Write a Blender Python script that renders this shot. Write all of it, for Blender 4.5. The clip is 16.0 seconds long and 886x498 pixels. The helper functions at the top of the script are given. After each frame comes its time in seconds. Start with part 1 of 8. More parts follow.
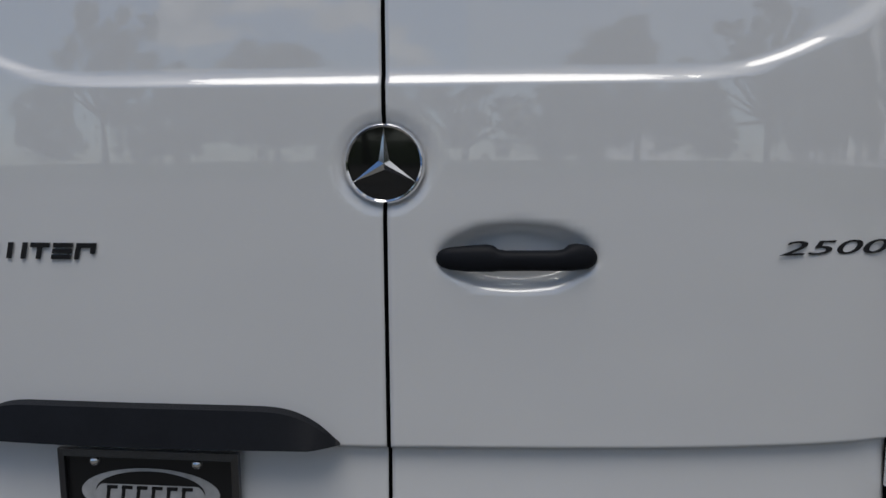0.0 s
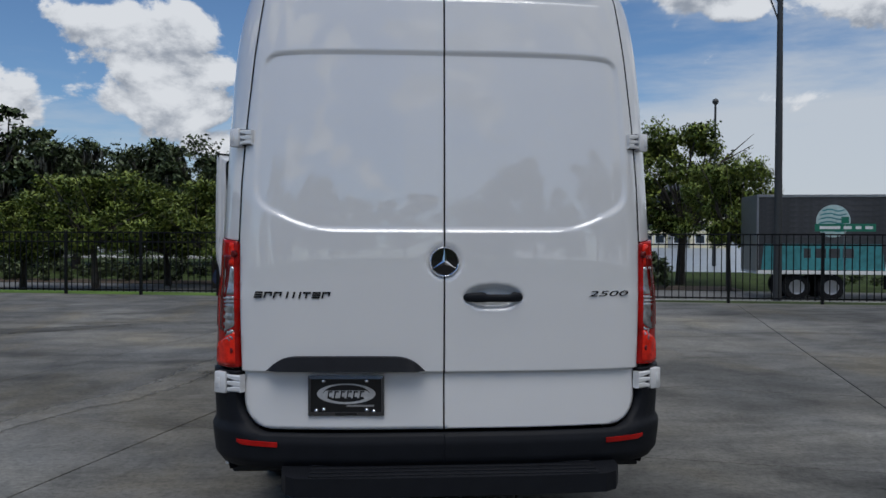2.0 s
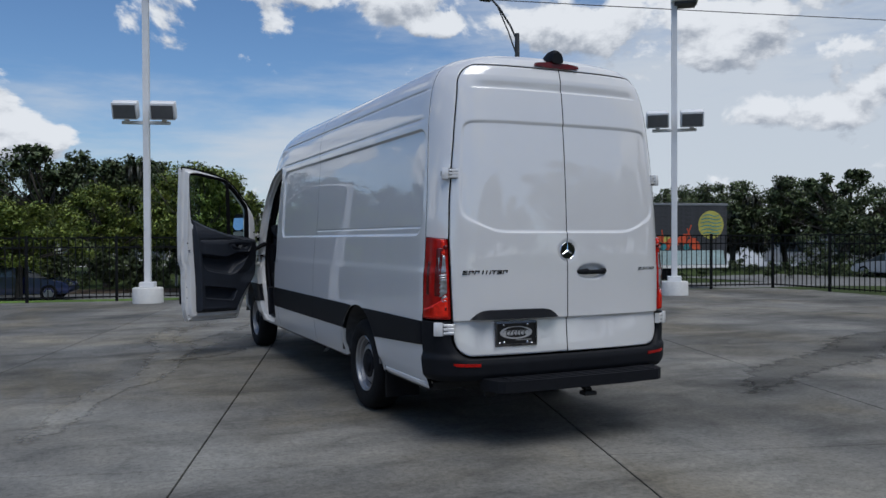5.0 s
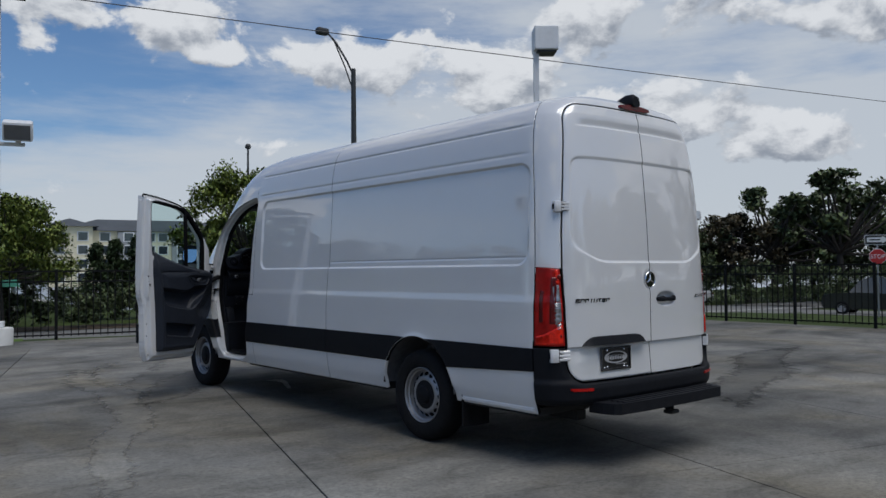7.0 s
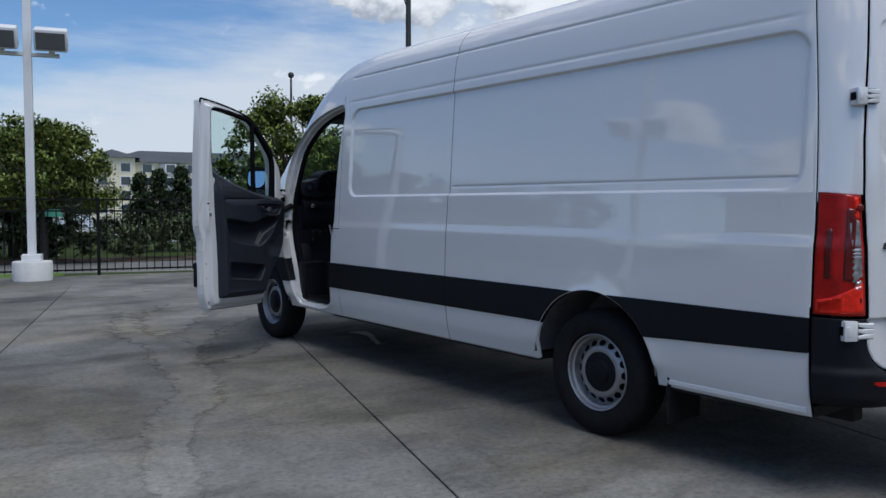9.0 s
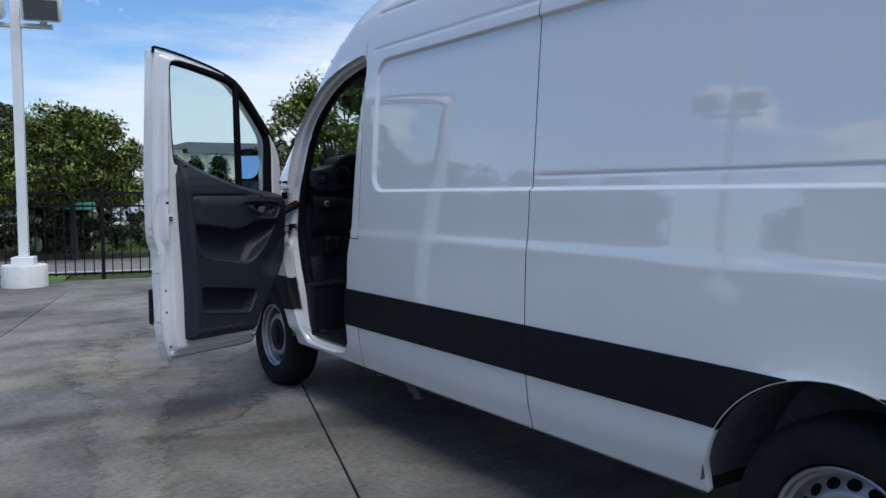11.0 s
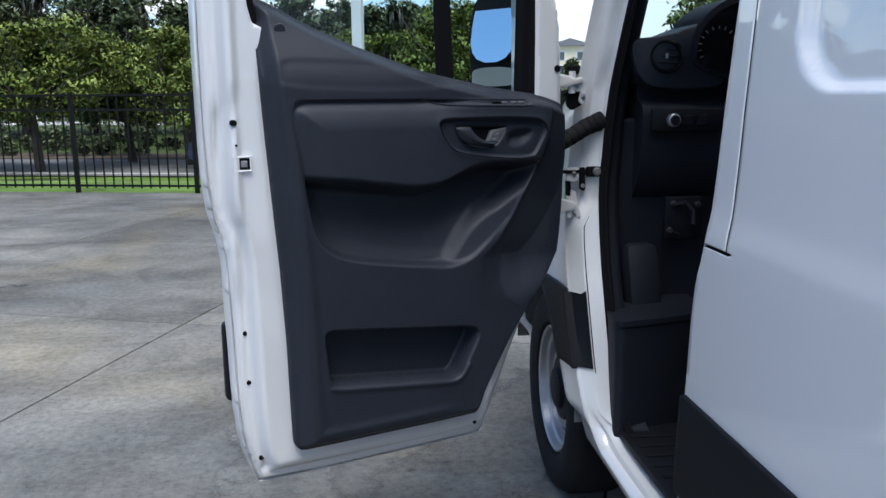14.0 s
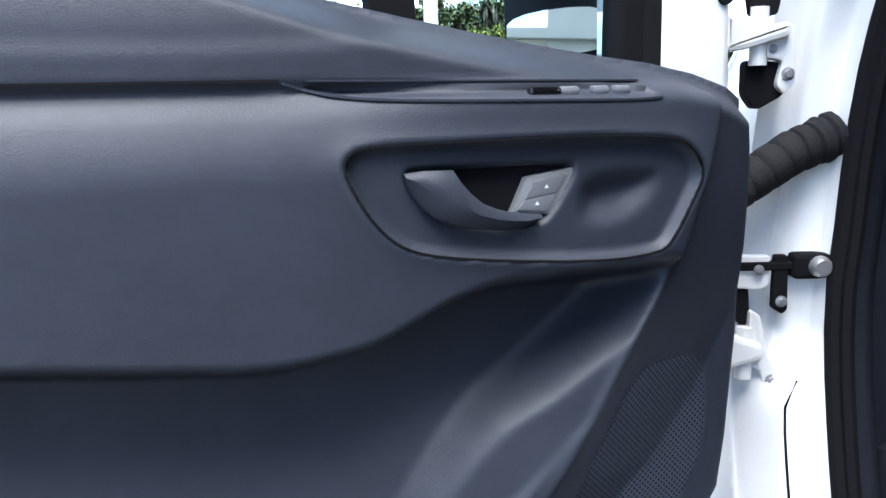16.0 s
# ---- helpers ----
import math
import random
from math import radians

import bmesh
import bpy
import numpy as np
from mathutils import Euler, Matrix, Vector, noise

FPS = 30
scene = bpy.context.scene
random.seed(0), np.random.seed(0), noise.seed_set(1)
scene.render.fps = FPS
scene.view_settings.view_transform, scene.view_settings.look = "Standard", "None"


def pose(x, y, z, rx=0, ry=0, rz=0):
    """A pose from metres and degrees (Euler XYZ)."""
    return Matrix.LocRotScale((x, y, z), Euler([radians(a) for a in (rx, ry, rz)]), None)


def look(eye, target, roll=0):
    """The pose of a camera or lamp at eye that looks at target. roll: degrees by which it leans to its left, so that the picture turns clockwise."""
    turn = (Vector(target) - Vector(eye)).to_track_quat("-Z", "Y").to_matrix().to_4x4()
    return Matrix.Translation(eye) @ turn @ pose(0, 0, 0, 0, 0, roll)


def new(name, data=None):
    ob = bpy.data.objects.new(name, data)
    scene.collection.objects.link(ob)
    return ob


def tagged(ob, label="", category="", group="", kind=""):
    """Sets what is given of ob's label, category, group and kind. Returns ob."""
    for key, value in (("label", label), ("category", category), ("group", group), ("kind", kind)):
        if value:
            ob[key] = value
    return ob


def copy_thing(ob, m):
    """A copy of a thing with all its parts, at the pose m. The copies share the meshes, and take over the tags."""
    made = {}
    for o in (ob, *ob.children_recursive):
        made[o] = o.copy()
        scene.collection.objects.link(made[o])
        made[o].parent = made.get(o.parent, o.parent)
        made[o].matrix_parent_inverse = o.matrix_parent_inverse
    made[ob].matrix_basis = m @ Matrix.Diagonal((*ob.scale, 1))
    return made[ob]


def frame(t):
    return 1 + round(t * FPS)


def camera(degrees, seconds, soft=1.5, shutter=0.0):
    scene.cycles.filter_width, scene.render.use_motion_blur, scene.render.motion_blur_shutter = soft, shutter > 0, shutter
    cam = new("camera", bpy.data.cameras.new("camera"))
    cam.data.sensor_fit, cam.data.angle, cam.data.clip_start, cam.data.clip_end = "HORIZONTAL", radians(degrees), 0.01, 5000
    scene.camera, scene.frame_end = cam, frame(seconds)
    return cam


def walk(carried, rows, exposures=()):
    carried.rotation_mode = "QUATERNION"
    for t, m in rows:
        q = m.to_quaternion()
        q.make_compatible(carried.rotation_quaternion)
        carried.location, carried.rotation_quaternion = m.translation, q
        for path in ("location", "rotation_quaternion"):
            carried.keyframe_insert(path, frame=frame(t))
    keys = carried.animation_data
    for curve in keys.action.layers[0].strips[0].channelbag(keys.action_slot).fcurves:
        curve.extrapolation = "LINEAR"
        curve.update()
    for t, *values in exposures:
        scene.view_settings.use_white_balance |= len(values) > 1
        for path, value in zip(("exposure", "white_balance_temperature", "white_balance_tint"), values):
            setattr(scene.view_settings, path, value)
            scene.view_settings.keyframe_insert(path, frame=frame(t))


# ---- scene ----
cam = camera(57.8, 16.0)
PATH = [
    (0, (0.156, -1.251, 1.353), (0.053, 0.728, 1.082), -0.4),
    (0.5, (0.152, -1.651, 1.344), (0.065, 0.337, 1.137), -0.6),
    (1, (0.057, -2.161, 1.408), (-0.005, -0.165, 1.293), -1.1),
    (1.5, (-0.066, -2.73, 1.42), (-0.037, -0.731, 1.365), -0.5),
    (2, (-0.253, -3.346, 1.43), (-0.106, -1.351, 1.394), 0.2),
    (2.5, (-0.572, -3.921, 1.417), (-0.29, -1.942, 1.393), 0.4),
    (3, (-0.901, -4.429, 1.408), (-0.514, -2.467, 1.386), 0.1),
    (3.2, (-1.07, -4.582, 1.407), (-0.626, -2.632, 1.395), -0.1),
    (5.3, (-3.508, -4.73, 1.405), (-2.63, -2.933, 1.391), 0.0),
    (5.5, (-3.744, -4.644, 1.414), (-2.84, -2.86, 1.42), 0.1),
    (6, (-4.269, -4.386, 1.407), (-3.23, -2.677, 1.432), -0.2),
    (6.5, (-4.711, -4.03, 1.397), (-3.506, -2.435, 1.442), -0.4),
    (7, (-5.089, -3.626, 1.395), (-3.802, -2.097, 1.449), -0.5),
    (7.5, (-5.211, -3.135, 1.406), (-3.868, -1.653, 1.412), -0.5),
    (8, (-5.135, -2.576, 1.389), (-3.762, -1.123, 1.357), 0.5),
    (8.5, (-4.846, -2.071, 1.373), (-3.598, -0.511, 1.277), 0.6),
    (9, (-4.511, -1.583, 1.345), (-3.297, 0.003, 1.239), 0.2),
    (9.2, (-4.389, -1.378, 1.349), (-3.159, 0.196, 1.244), -0.0),
    (11.3, (-3.021, 0.66, 1.422), (-1.918, 2.322, 1.282), -0.3),
    (11.5, (-2.896, 0.882, 1.433), (-1.801, 2.549, 1.286), -0.5),
    (12, (-2.591, 1.379, 1.418), (-1.606, 3.11, 1.238), -0.4),
    (12.5, (-2.338, 1.871, 1.398), (-1.556, 3.694, 1.14), -1.3),
    (13, (-2.092, 2.337, 1.385), (-1.405, 4.195, 1.108), -1.3),
    (13.5, (-1.83, 2.782, 1.375), (-1.326, 4.686, 1.028), -0.2),
    (14, (-1.615, 3.213, 1.423), (-1.419, 5.167, 1.046), -0.4),
    (14.5, (-1.398, 3.586, 1.406), (-1.411, 5.552, 1.038), -0.4),
    (15, (-1.338, 3.904, 1.381), (-1.387, 5.869, 1.007), -0.7),
    (15.5, (-1.356, 4.272, 1.387), (-1.396, 6.233, 1.0), -1.4),
    (16, (-1.332, 4.642, 1.4), (-1.375, 6.606, 1.025), -1.4),
]
walk(cam, [(t, look(eye, target, roll)) for t, eye, target, roll in PATH],
     [(t, e, k, 10) for t, e, k in ((0, -0.35, 6500), (0.5, -0.45, 6400), (1.0, -0.30, 6250), (2.5, -0.20, 6200), (5.5, -0.05, 6150), (7.0, -0.20, 6250), (8.0, -0.15, 6100), (9.0, 0.10, 6050), (11.5, 0.5, 6000),
                                    (13.0, 0.65, 6050), (14.0, 1.03, 6100), (14.5, 1.18, 6150), (15.0, 1.30, 6050), (15.5, 1.70, 5950), (16.0, 2.65, 6050))])

# ---- light ----
SUN_EL, SUN_AZ = 66.0, 186.0   # degrees; azimuth from +y towards +x
world = bpy.data.worlds.new("sky")
scene.world = world
world.use_nodes = True
wn, wl = world.node_tree.nodes, world.node_tree.links
wn.clear()


def node(nt, kind, **values):
    n = nt.nodes.new(kind)
    for key, v in values.items():
        if key in n.inputs:
            n.inputs[key].default_value = v
    return n


w_out = wn.new("ShaderNodeOutputWorld")
w_bg = wn.new("ShaderNodeBackground")
sky = wn.new("ShaderNodeTexSky")
sky.sky_type = "NISHITA"
sky.sun_disc = False
sky.sun_elevation, sky.sun_rotation = radians(SUN_EL), radians(SUN_AZ)
sky.air_density, sky.dust_density, sky.ozone_density = 1.0, 0.3, 3.0
w_tc = wn.new("ShaderNodeTexCoord")
w_sep = wn.new("ShaderNodeSeparateXYZ")
wl.new(w_tc.outputs["Generated"], w_sep.inputs[0])


def wmath(op, a, b=None, clamp=False):
    n = wn.new("ShaderNodeMath")
    n.operation, n.use_clamp = op, clamp
    for i, v in enumerate((a, b)):
        if v is None:
            continue
        if isinstance(v, (int, float)):
            n.inputs[i].default_value = v
        else:
            wl.new(v, n.inputs[i])
    return n.outputs[0]


# clouds: fair-weather heaps in the open blue, thickening to broken banks and thin white veil towards +x
def wnoise(loc, scale, detail, rough, stretch=2.3, distort=0.1):
    mp = wn.new("ShaderNodeMapping")
    mp.inputs["Location"].default_value, mp.inputs["Scale"].default_value = loc, (1, 1, stretch)
    wl.new(w_tc.outputs["Generated"], mp.inputs[0])
    n = node(world.node_tree, "ShaderNodeTexNoise", Scale=scale, Detail=detail, Roughness=rough, Distortion=distort)
    wl.new(mp.outputs[0], n.inputs["Vector"])
    return n.outputs[0]


def wstep(v, lo, hi, to=1.0):
    n = wn.new("ShaderNodeMapRange")
    n.interpolation_type = "SMOOTHSTEP"
    n.inputs["From Min"].default_value, n.inputs["From Max"].default_value, n.inputs["To Max"].default_value = lo, hi, to
    wl.new(v, n.inputs["Value"])
    return n.outputs[0]


def wmix(f, a, b):
    n = wn.new("ShaderNodeMix")
    n.data_type = "RGBA"
    wl.new(f, n.inputs["Factor"])
    for key, v in (("A", a), ("B", b)):
        if isinstance(v, tuple):
            n.inputs[key].default_value = (*v, 1)
        else:
            wl.new(v, n.inputs[key])
    return n.outputs["Result"]


w_az = wmath("MULTIPLY", wmath("ARCTAN2", w_sep.outputs["X"], w_sep.outputs["Y"]), 180 / math.pi)
w_el = wmath("MULTIPLY", wmath("ARCSINE", w_sep.outputs["Z"]), 180 / math.pi)
# heaps: bearing, height, half width, half height, in degrees
HEAPS = ((-16.5, 9.6, 6.5, 2.6), (-17, 13.4, 5.0, 1.7), (-6.3, 9.4, 3.4, 1.4), (-9.6, 6.0, 3.2, 1.1), (-2.6, 6.6, 3.4, 1.5), (-26, 8.0, 5.0, 3.0),
         (13.5, 17.4, 5.5, 2.3), (22.0, 17.2, 4.6, 1.7), (24.5, 15.0, 1.8, 0.8), (31.5, 14.8, 4.4, 2.3), (37.8, 13.6, 3.6, 2.3), (44.2, 13.3, 3.8, 2.4),
         (56.0, 11.4, 5.0, 2.6), (56.0, 17.3, 7.5, 2.4), (68.0, 16.4, 4.4, 2.3), (16.5, 5.9, 2.4, 1.2), (27.5, 9.0, 3.4, 1.0), (47, 8.2, 5.0, 1.2), (64, 8.6, 5.0, 1.5))


def heaped(rise):
    best = None
    el = wmath("ADD", w_el, rise)
    for az0, el0, wide, high in HEAPS:
        p = wmath("MULTIPLY", wmath("SUBTRACT", w_az, az0), 1 / wide)
        q = wmath("MULTIPLY", wmath("SUBTRACT", el, el0), 1 / high)
        d = wmath("SUBTRACT", 1.0, wmath("ADD", wmath("MULTIPLY", p, p), wmath("MULTIPLY", q, q)))
        best = d if best is None else wmath("MAXIMUM", best, d)
    return wmath("MULTIPLY", wmath("MAXIMUM", best, -1.4), 0.17)


def puffs(rise):
    a = wnoise((2.25, 1.1, 0.35 + rise * 0.0175 * 1.5), 9.0, 12.0, 0.58, 1.5, 0.25)
    return wmath("ADD", wmath("MULTIPLY", wmath("SUBTRACT", a, 0.5), 1.5), heaped(rise))


w_front = wmath("MULTIPLY", wmath("MULTIPLY", wstep(w_az, -48, -34), wmath("SUBTRACT", 1.0, wstep(w_az, 76, 92))), wmath("SUBTRACT", 1.0, wstep(w_el, 19, 27)))
w_near, w_above = puffs(0.0), puffs(1.1)
# the rest of the sky: the same kind of broken cloud, scattered
w_wide = wmath("ADD", wmath("MULTIPLY", wnoise((2.25, 1.1, 0.35), 3.4, 10.0, 0.55, 1.9), 0.72), wmath("MULTIPLY", wnoise((7.1, 0.3, 2.2), 1.3, 3.0, 0.5, 2.0), 0.28))
w_east = wmath("ADD", w_sep.outputs["X"], 0.25)
w_off = wmath("MAXIMUM", w_east, wmath("MULTIPLY", w_east, -0.30))
w_rest = wmath("SUBTRACT", wmath("MULTIPLY", wmath("MULTIPLY", w_off, w_off), 0.10), 0.028)
w_rest = wmath("MULTIPLY", wmath("ADD", wmath("SUBTRACT", w_wide, 0.522), w_rest), 3.0)
w_dens = wmath("ADD", wmath("MULTIPLY", w_near, w_front), wmath("MULTIPLY", w_rest, wmath("SUBTRACT", 1.0, w_front)))
w_cov = wstep(w_dens, -0.03, 0.09)
w_fine = wnoise((0.4, 5.2, 1.0), 26.0, 6.0, 0.6, 1.6)
w_lit = wmath("ADD", wmath("MULTIPLY", wmath("SUBTRACT", w_near, w_above), 1.3), wmath("ADD", wmath("MULTIPLY", wmath("SUBTRACT", w_fine, 0.5), 0.9), 0.42))
w_lit = wmath("SUBTRACT", w_lit, wmath("MULTIPLY", wstep(w_az, 40, 70), 0.10))
w_white = wmix(wstep(w_lit, 0.02, 0.62), (2.9, 3.2, 3.7), (7.3, 7.4, 7.5))
# thin high veil: streaked, thick near the skyline and towards +x, open blue between
w_streak = wnoise((3.3, 0.7, 1.9), 4.5, 8.0, 0.6, 5.0)
w_veil = wmath("ADD", wmath("ADD", wmath("MULTIPLY", wmath("SUBTRACT", w_streak, 0.5), 1.5), wmath("ADD", wstep(w_az, 2, 30, 0.62), wstep(w_az, 28, 46, 0.30))), wmath("SUBTRACT", 0.50, wstep(w_el, 5, 14, 0.72)))
w_veil = wmath("MULTIPLY", wstep(w_veil, 0.05, 0.95), wmath("ADD", wmath("MULTIPLY", w_front, 0.5), 0.4))
w_blue = wn.new("ShaderNodeVectorMath")
w_blue.operation = "MULTIPLY"
w_blue.inputs[1].default_value = (0.68, 0.80, 0.91)
wl.new(sky.outputs[0], w_blue.inputs[0])
w_pale = wmix(w_veil, w_blue.outputs[0], (5.6, 5.9, 6.2))
wl.new(wmix(w_cov, w_pale, w_white), w_bg.inputs[0])
w_bg.inputs[1].default_value = 0.11
wl.new(w_bg.outputs[0], w_out.inputs[0])

sun = new("sun", bpy.data.lights.new("sun", "SUN"))
sun.data.energy, sun.data.angle, sun.data.color = 2.0, radians(40), (1.0, 0.95, 0.88)
_az, _el = radians(SUN_AZ), radians(SUN_EL)
sun.matrix_world = look((0, 0, 30), (-30 * math.sin(_az) * math.cos(_el), -30 * math.cos(_az) * math.cos(_el), 30 - 30 * math.sin(_el)))

# ---- materials ----


def material(name, colour, rough=0.5, metal=0.0, grain=0.0, scale=20.0, bump=0.0, bump_scale=60.0, coat=0.0, second=None, **extra):
    """A principled material whose colour varies at two scales and whose relief is a fine noise."""
    m = bpy.data.materials.new(name)
    m.use_nodes = True
    nt = m.node_tree
    p = nt.nodes["Principled BSDF"]
    p.inputs["Base Color"].default_value = (*colour, 1)
    p.inputs["Roughness"].default_value, p.inputs["Metallic"].default_value = rough, metal
    p.inputs["Coat Weight"].default_value = coat
    for key, v in extra.items():
        p.inputs[key.replace("_", " ")].default_value = v
    tc = nt.nodes.new("ShaderNodeTexCoord")
    if grain > 0:
        a = node(nt, "ShaderNodeTexNoise", Scale=scale, Detail=6.0, Roughness=0.6)
        b = node(nt, "ShaderNodeTexNoise", Scale=scale * 0.13, Detail=3.0, Roughness=0.5)
        nt.links.new(tc.outputs["Object"], a.inputs["Vector"]), nt.links.new(tc.outputs["Object"], b.inputs["Vector"])
        add = nt.nodes.new("ShaderNodeMath")
        add.operation = "ADD"
        nt.links.new(a.outputs[0], add.inputs[0]), nt.links.new(b.outputs[0], add.inputs[1])
        ramp = nt.nodes.new("ShaderNodeValToRGB")
        ramp.color_ramp.elements[0].position, ramp.color_ramp.elements[1].position = 0.7, 1.3
        lo = second or tuple(c * (1 - grain) for c in colour)
        hi = tuple(min(1.0, c * (1 + grain)) for c in colour)
        half = nt.nodes.new("ShaderNodeMath")
        half.operation = "MULTIPLY"
        half.inputs[1].default_value = 0.5
        nt.links.new(add.outputs[0], half.inputs[0])
        ramp.color_ramp.elements[0].position, ramp.color_ramp.elements[1].position = 0.36, 0.64
        ramp.color_ramp.elements[0].color, ramp.color_ramp.elements[1].color = (*lo, 1), (*hi, 1)
        nt.links.new(half.outputs[0], ramp.inputs[0])
        nt.links.new(ramp.outputs[0], p.inputs["Base Color"])
    if bump > 0:
        c = node(nt, "ShaderNodeTexNoise", Scale=bump_scale, Detail=4.0, Roughness=0.6)
        nt.links.new(tc.outputs["Object"], c.inputs["Vector"])
        bm_ = nt.nodes.new("ShaderNodeBump")
        bm_.inputs["Strength"].default_value, bm_.inputs["Distance"].default_value = bump, 0.01
        nt.links.new(c.outputs[0], bm_.inputs["Height"])
        nt.links.new(bm_.outputs[0], p.inputs["Normal"])
    return m


PAINT = material("white_paint", (0.725, 0.725, 0.725), 0.35, coat=1.0, Coat_Roughness=0.012, Coat_IOR=1.95, grain=0.015, scale=3)
PLASTIC = material("black_plastic", (0.0085, 0.0095, 0.0125), 0.55, Specular_IOR_Level=0.16, grain=0.15, scale=120, bump=0.12, bump_scale=900)
# body white darkened so the strongly lit jamb doesn't burn out; less clear coat
DIMMED_WHITE = material("dimmed_white_paint", (0.60, 0.60, 0.59), 0.42, coat=0.35, Coat_Roughness=0.08, grain=0.05, scale=9, bump=0.05, bump_scale=220)
CARD = material("door_card_plastic", (0.0178, 0.0213, 0.0300), 0.48, Specular_IOR_Level=0.30, grain=0.12, scale=60, bump=0.15, bump_scale=700)
RUBBER = material("tyre_rubber", (0.011, 0.011, 0.012), 0.8, Specular_IOR_Level=0.18, grain=0.3, scale=30, bump=0.3, bump_scale=200)
SEAL = material("black_seal", (0.006, 0.006, 0.007), 0.85, Specular_IOR_Level=0.08)
STEEL = material("silver_wheel_steel", (0.36, 0.36, 0.37), 0.40, metal=0.75, grain=0.1, scale=40)
DARK_STEEL = material("dark_steel", (0.07, 0.07, 0.075), 0.45, metal=0.6, grain=0.2, scale=60)
CHROME = material("chrome", (0.85, 0.85, 0.87), 0.08, metal=1.0)
GLOSS_BLACK = material("gloss_black", (0.004, 0.004, 0.005), 0.08, coat=1.0)
RED_LENS = material("red_lens", (0.36, 0.006, 0.004), 0.22, coat=0.12, Specular_IOR_Level=0.3, grain=0.4, scale=16)
BRIGHT_RED = material("bright_red_lens", (0.72, 0.020, 0.008), 0.2, coat=0.12, Specular_IOR_Level=0.3, grain=0.5, scale=28)
DARK_RED = material("dark_red_lens", (0.12, 0.004, 0.004), 0.2, coat=0.12, grain=0.3, scale=20)
CLEAR_LENS = material("clear_lens", (0.34, 0.34, 0.345), 0.16, metal=0.6, coat=0.6, grain=0.75, scale=38)
UNDER = material("underbody", (0.02, 0.02, 0.02), 0.8, grain=0.4, scale=12, bump=0.5, bump_scale=60)
CABIN = material("cabin_plastic", (0.0105, 0.0125, 0.018), 0.6, Specular_IOR_Level=0.22, grain=0.15, scale=40, bump=0.1, bump_scale=500)
GALV = material("painted_pole", (0.72, 0.73, 0.74), 0.45, grain=0.06, scale=8, bump=0.1, bump_scale=40)
DARK_POLE = material("dark_pole", (0.035, 0.036, 0.038), 0.5, grain=0.2, scale=10)
IRON = material("black_iron", (0.007, 0.0075, 0.008), 0.5, Specular_IOR_Level=0.15, grain=0.3, scale=30, bump=0.2, bump_scale=150)
CONCRETE_BASE = material("white_concrete", (0.66, 0.66, 0.64), 0.8, grain=0.1, scale=9, bump=0.3, bump_scale=80)


def glass_material(name, tint, rough=0.0):
    m = bpy.data.materials.new(name)
    m.use_nodes = True
    nt = m.node_tree
    nt.nodes.clear()
    out = nt.nodes.new("ShaderNodeOutputMaterial")
    tr = node(nt, "ShaderNodeBsdfTransparent", Color=(*tint, 1))
    gl = node(nt, "ShaderNodeBsdfGlossy", Roughness=rough)
    lw = node(nt, "ShaderNodeLayerWeight", Blend=0.5)
    pw, fr = nt.nodes.new("ShaderNodeMath"), nt.nodes.new("ShaderNodeMath")
    pw.operation, fr.operation = "POWER", "MULTIPLY_ADD"
    pw.inputs[1].default_value, fr.inputs[1].default_value, fr.inputs[2].default_value = 4.5, 0.92, 0.05
    nt.links.new(lw.outputs["Facing"], pw.inputs[0]), nt.links.new(pw.outputs[0], fr.inputs[0])
    mx = nt.nodes.new("ShaderNodeMixShader")
    nt.links.new(fr.outputs[0], mx.inputs[0])
    nt.links.new(tr.outputs[0], mx.inputs[1]), nt.links.new(gl.outputs[0], mx.inputs[2])
    nt.links.new(mx.outputs[0], out.inputs[0])
    return m


GLASS = glass_material("tinted_glass", (0.70, 0.82, 0.80))
MIRROR = material("mirror", (0.9, 0.92, 0.95), 0.02, metal=1.0)

# ---- mesh helpers ----


def mesh_object(name, verts, faces, mat, smooth=True, mats=None, face_mats=None):
    me = bpy.data.meshes.new(name)
    me.from_pydata([tuple(map(float, v)) for v in verts], [], [tuple(map(int, f)) for f in faces])
    for m in (mats or [mat]):
        me.materials.append(m)
    if face_mats is not None:
        me.polygons.foreach_set("material_index", np.asarray(face_mats, dtype=np.int32))
    if smooth:
        me.polygons.foreach_set("use_smooth", np.ones(len(me.polygons), dtype=bool))
    me.update()
    return new(name, me)


def bm_object(name, bm, mat, smooth=False):
    bmesh.ops.recalc_face_normals(bm, faces=bm.faces)
    me = bpy.data.meshes.new(name)
    bm.to_mesh(me)
    bm.free()
    me.materials.append(mat)
    if smooth:
        me.polygons.foreach_set("use_smooth", np.ones(len(me.polygons), dtype=bool))
        me.set_sharp_from_angle(angle=radians(35))
    return new(name, me)


def part(name, bm, mat, parent, label="", smooth=False):
    ob = bm_object(name, bm, mat, smooth)
    ob.parent = parent
    return tagged(ob, label)


def keep(ob, parent, label=""):
    ob.parent = parent
    return tagged(ob, label)


def thing(name, at, label, category, group="", kind=""):
    e = new(name)
    e.matrix_world = at if isinstance(at, Matrix) else Matrix.Translation(at)
    return tagged(e, label, category, group, kind)


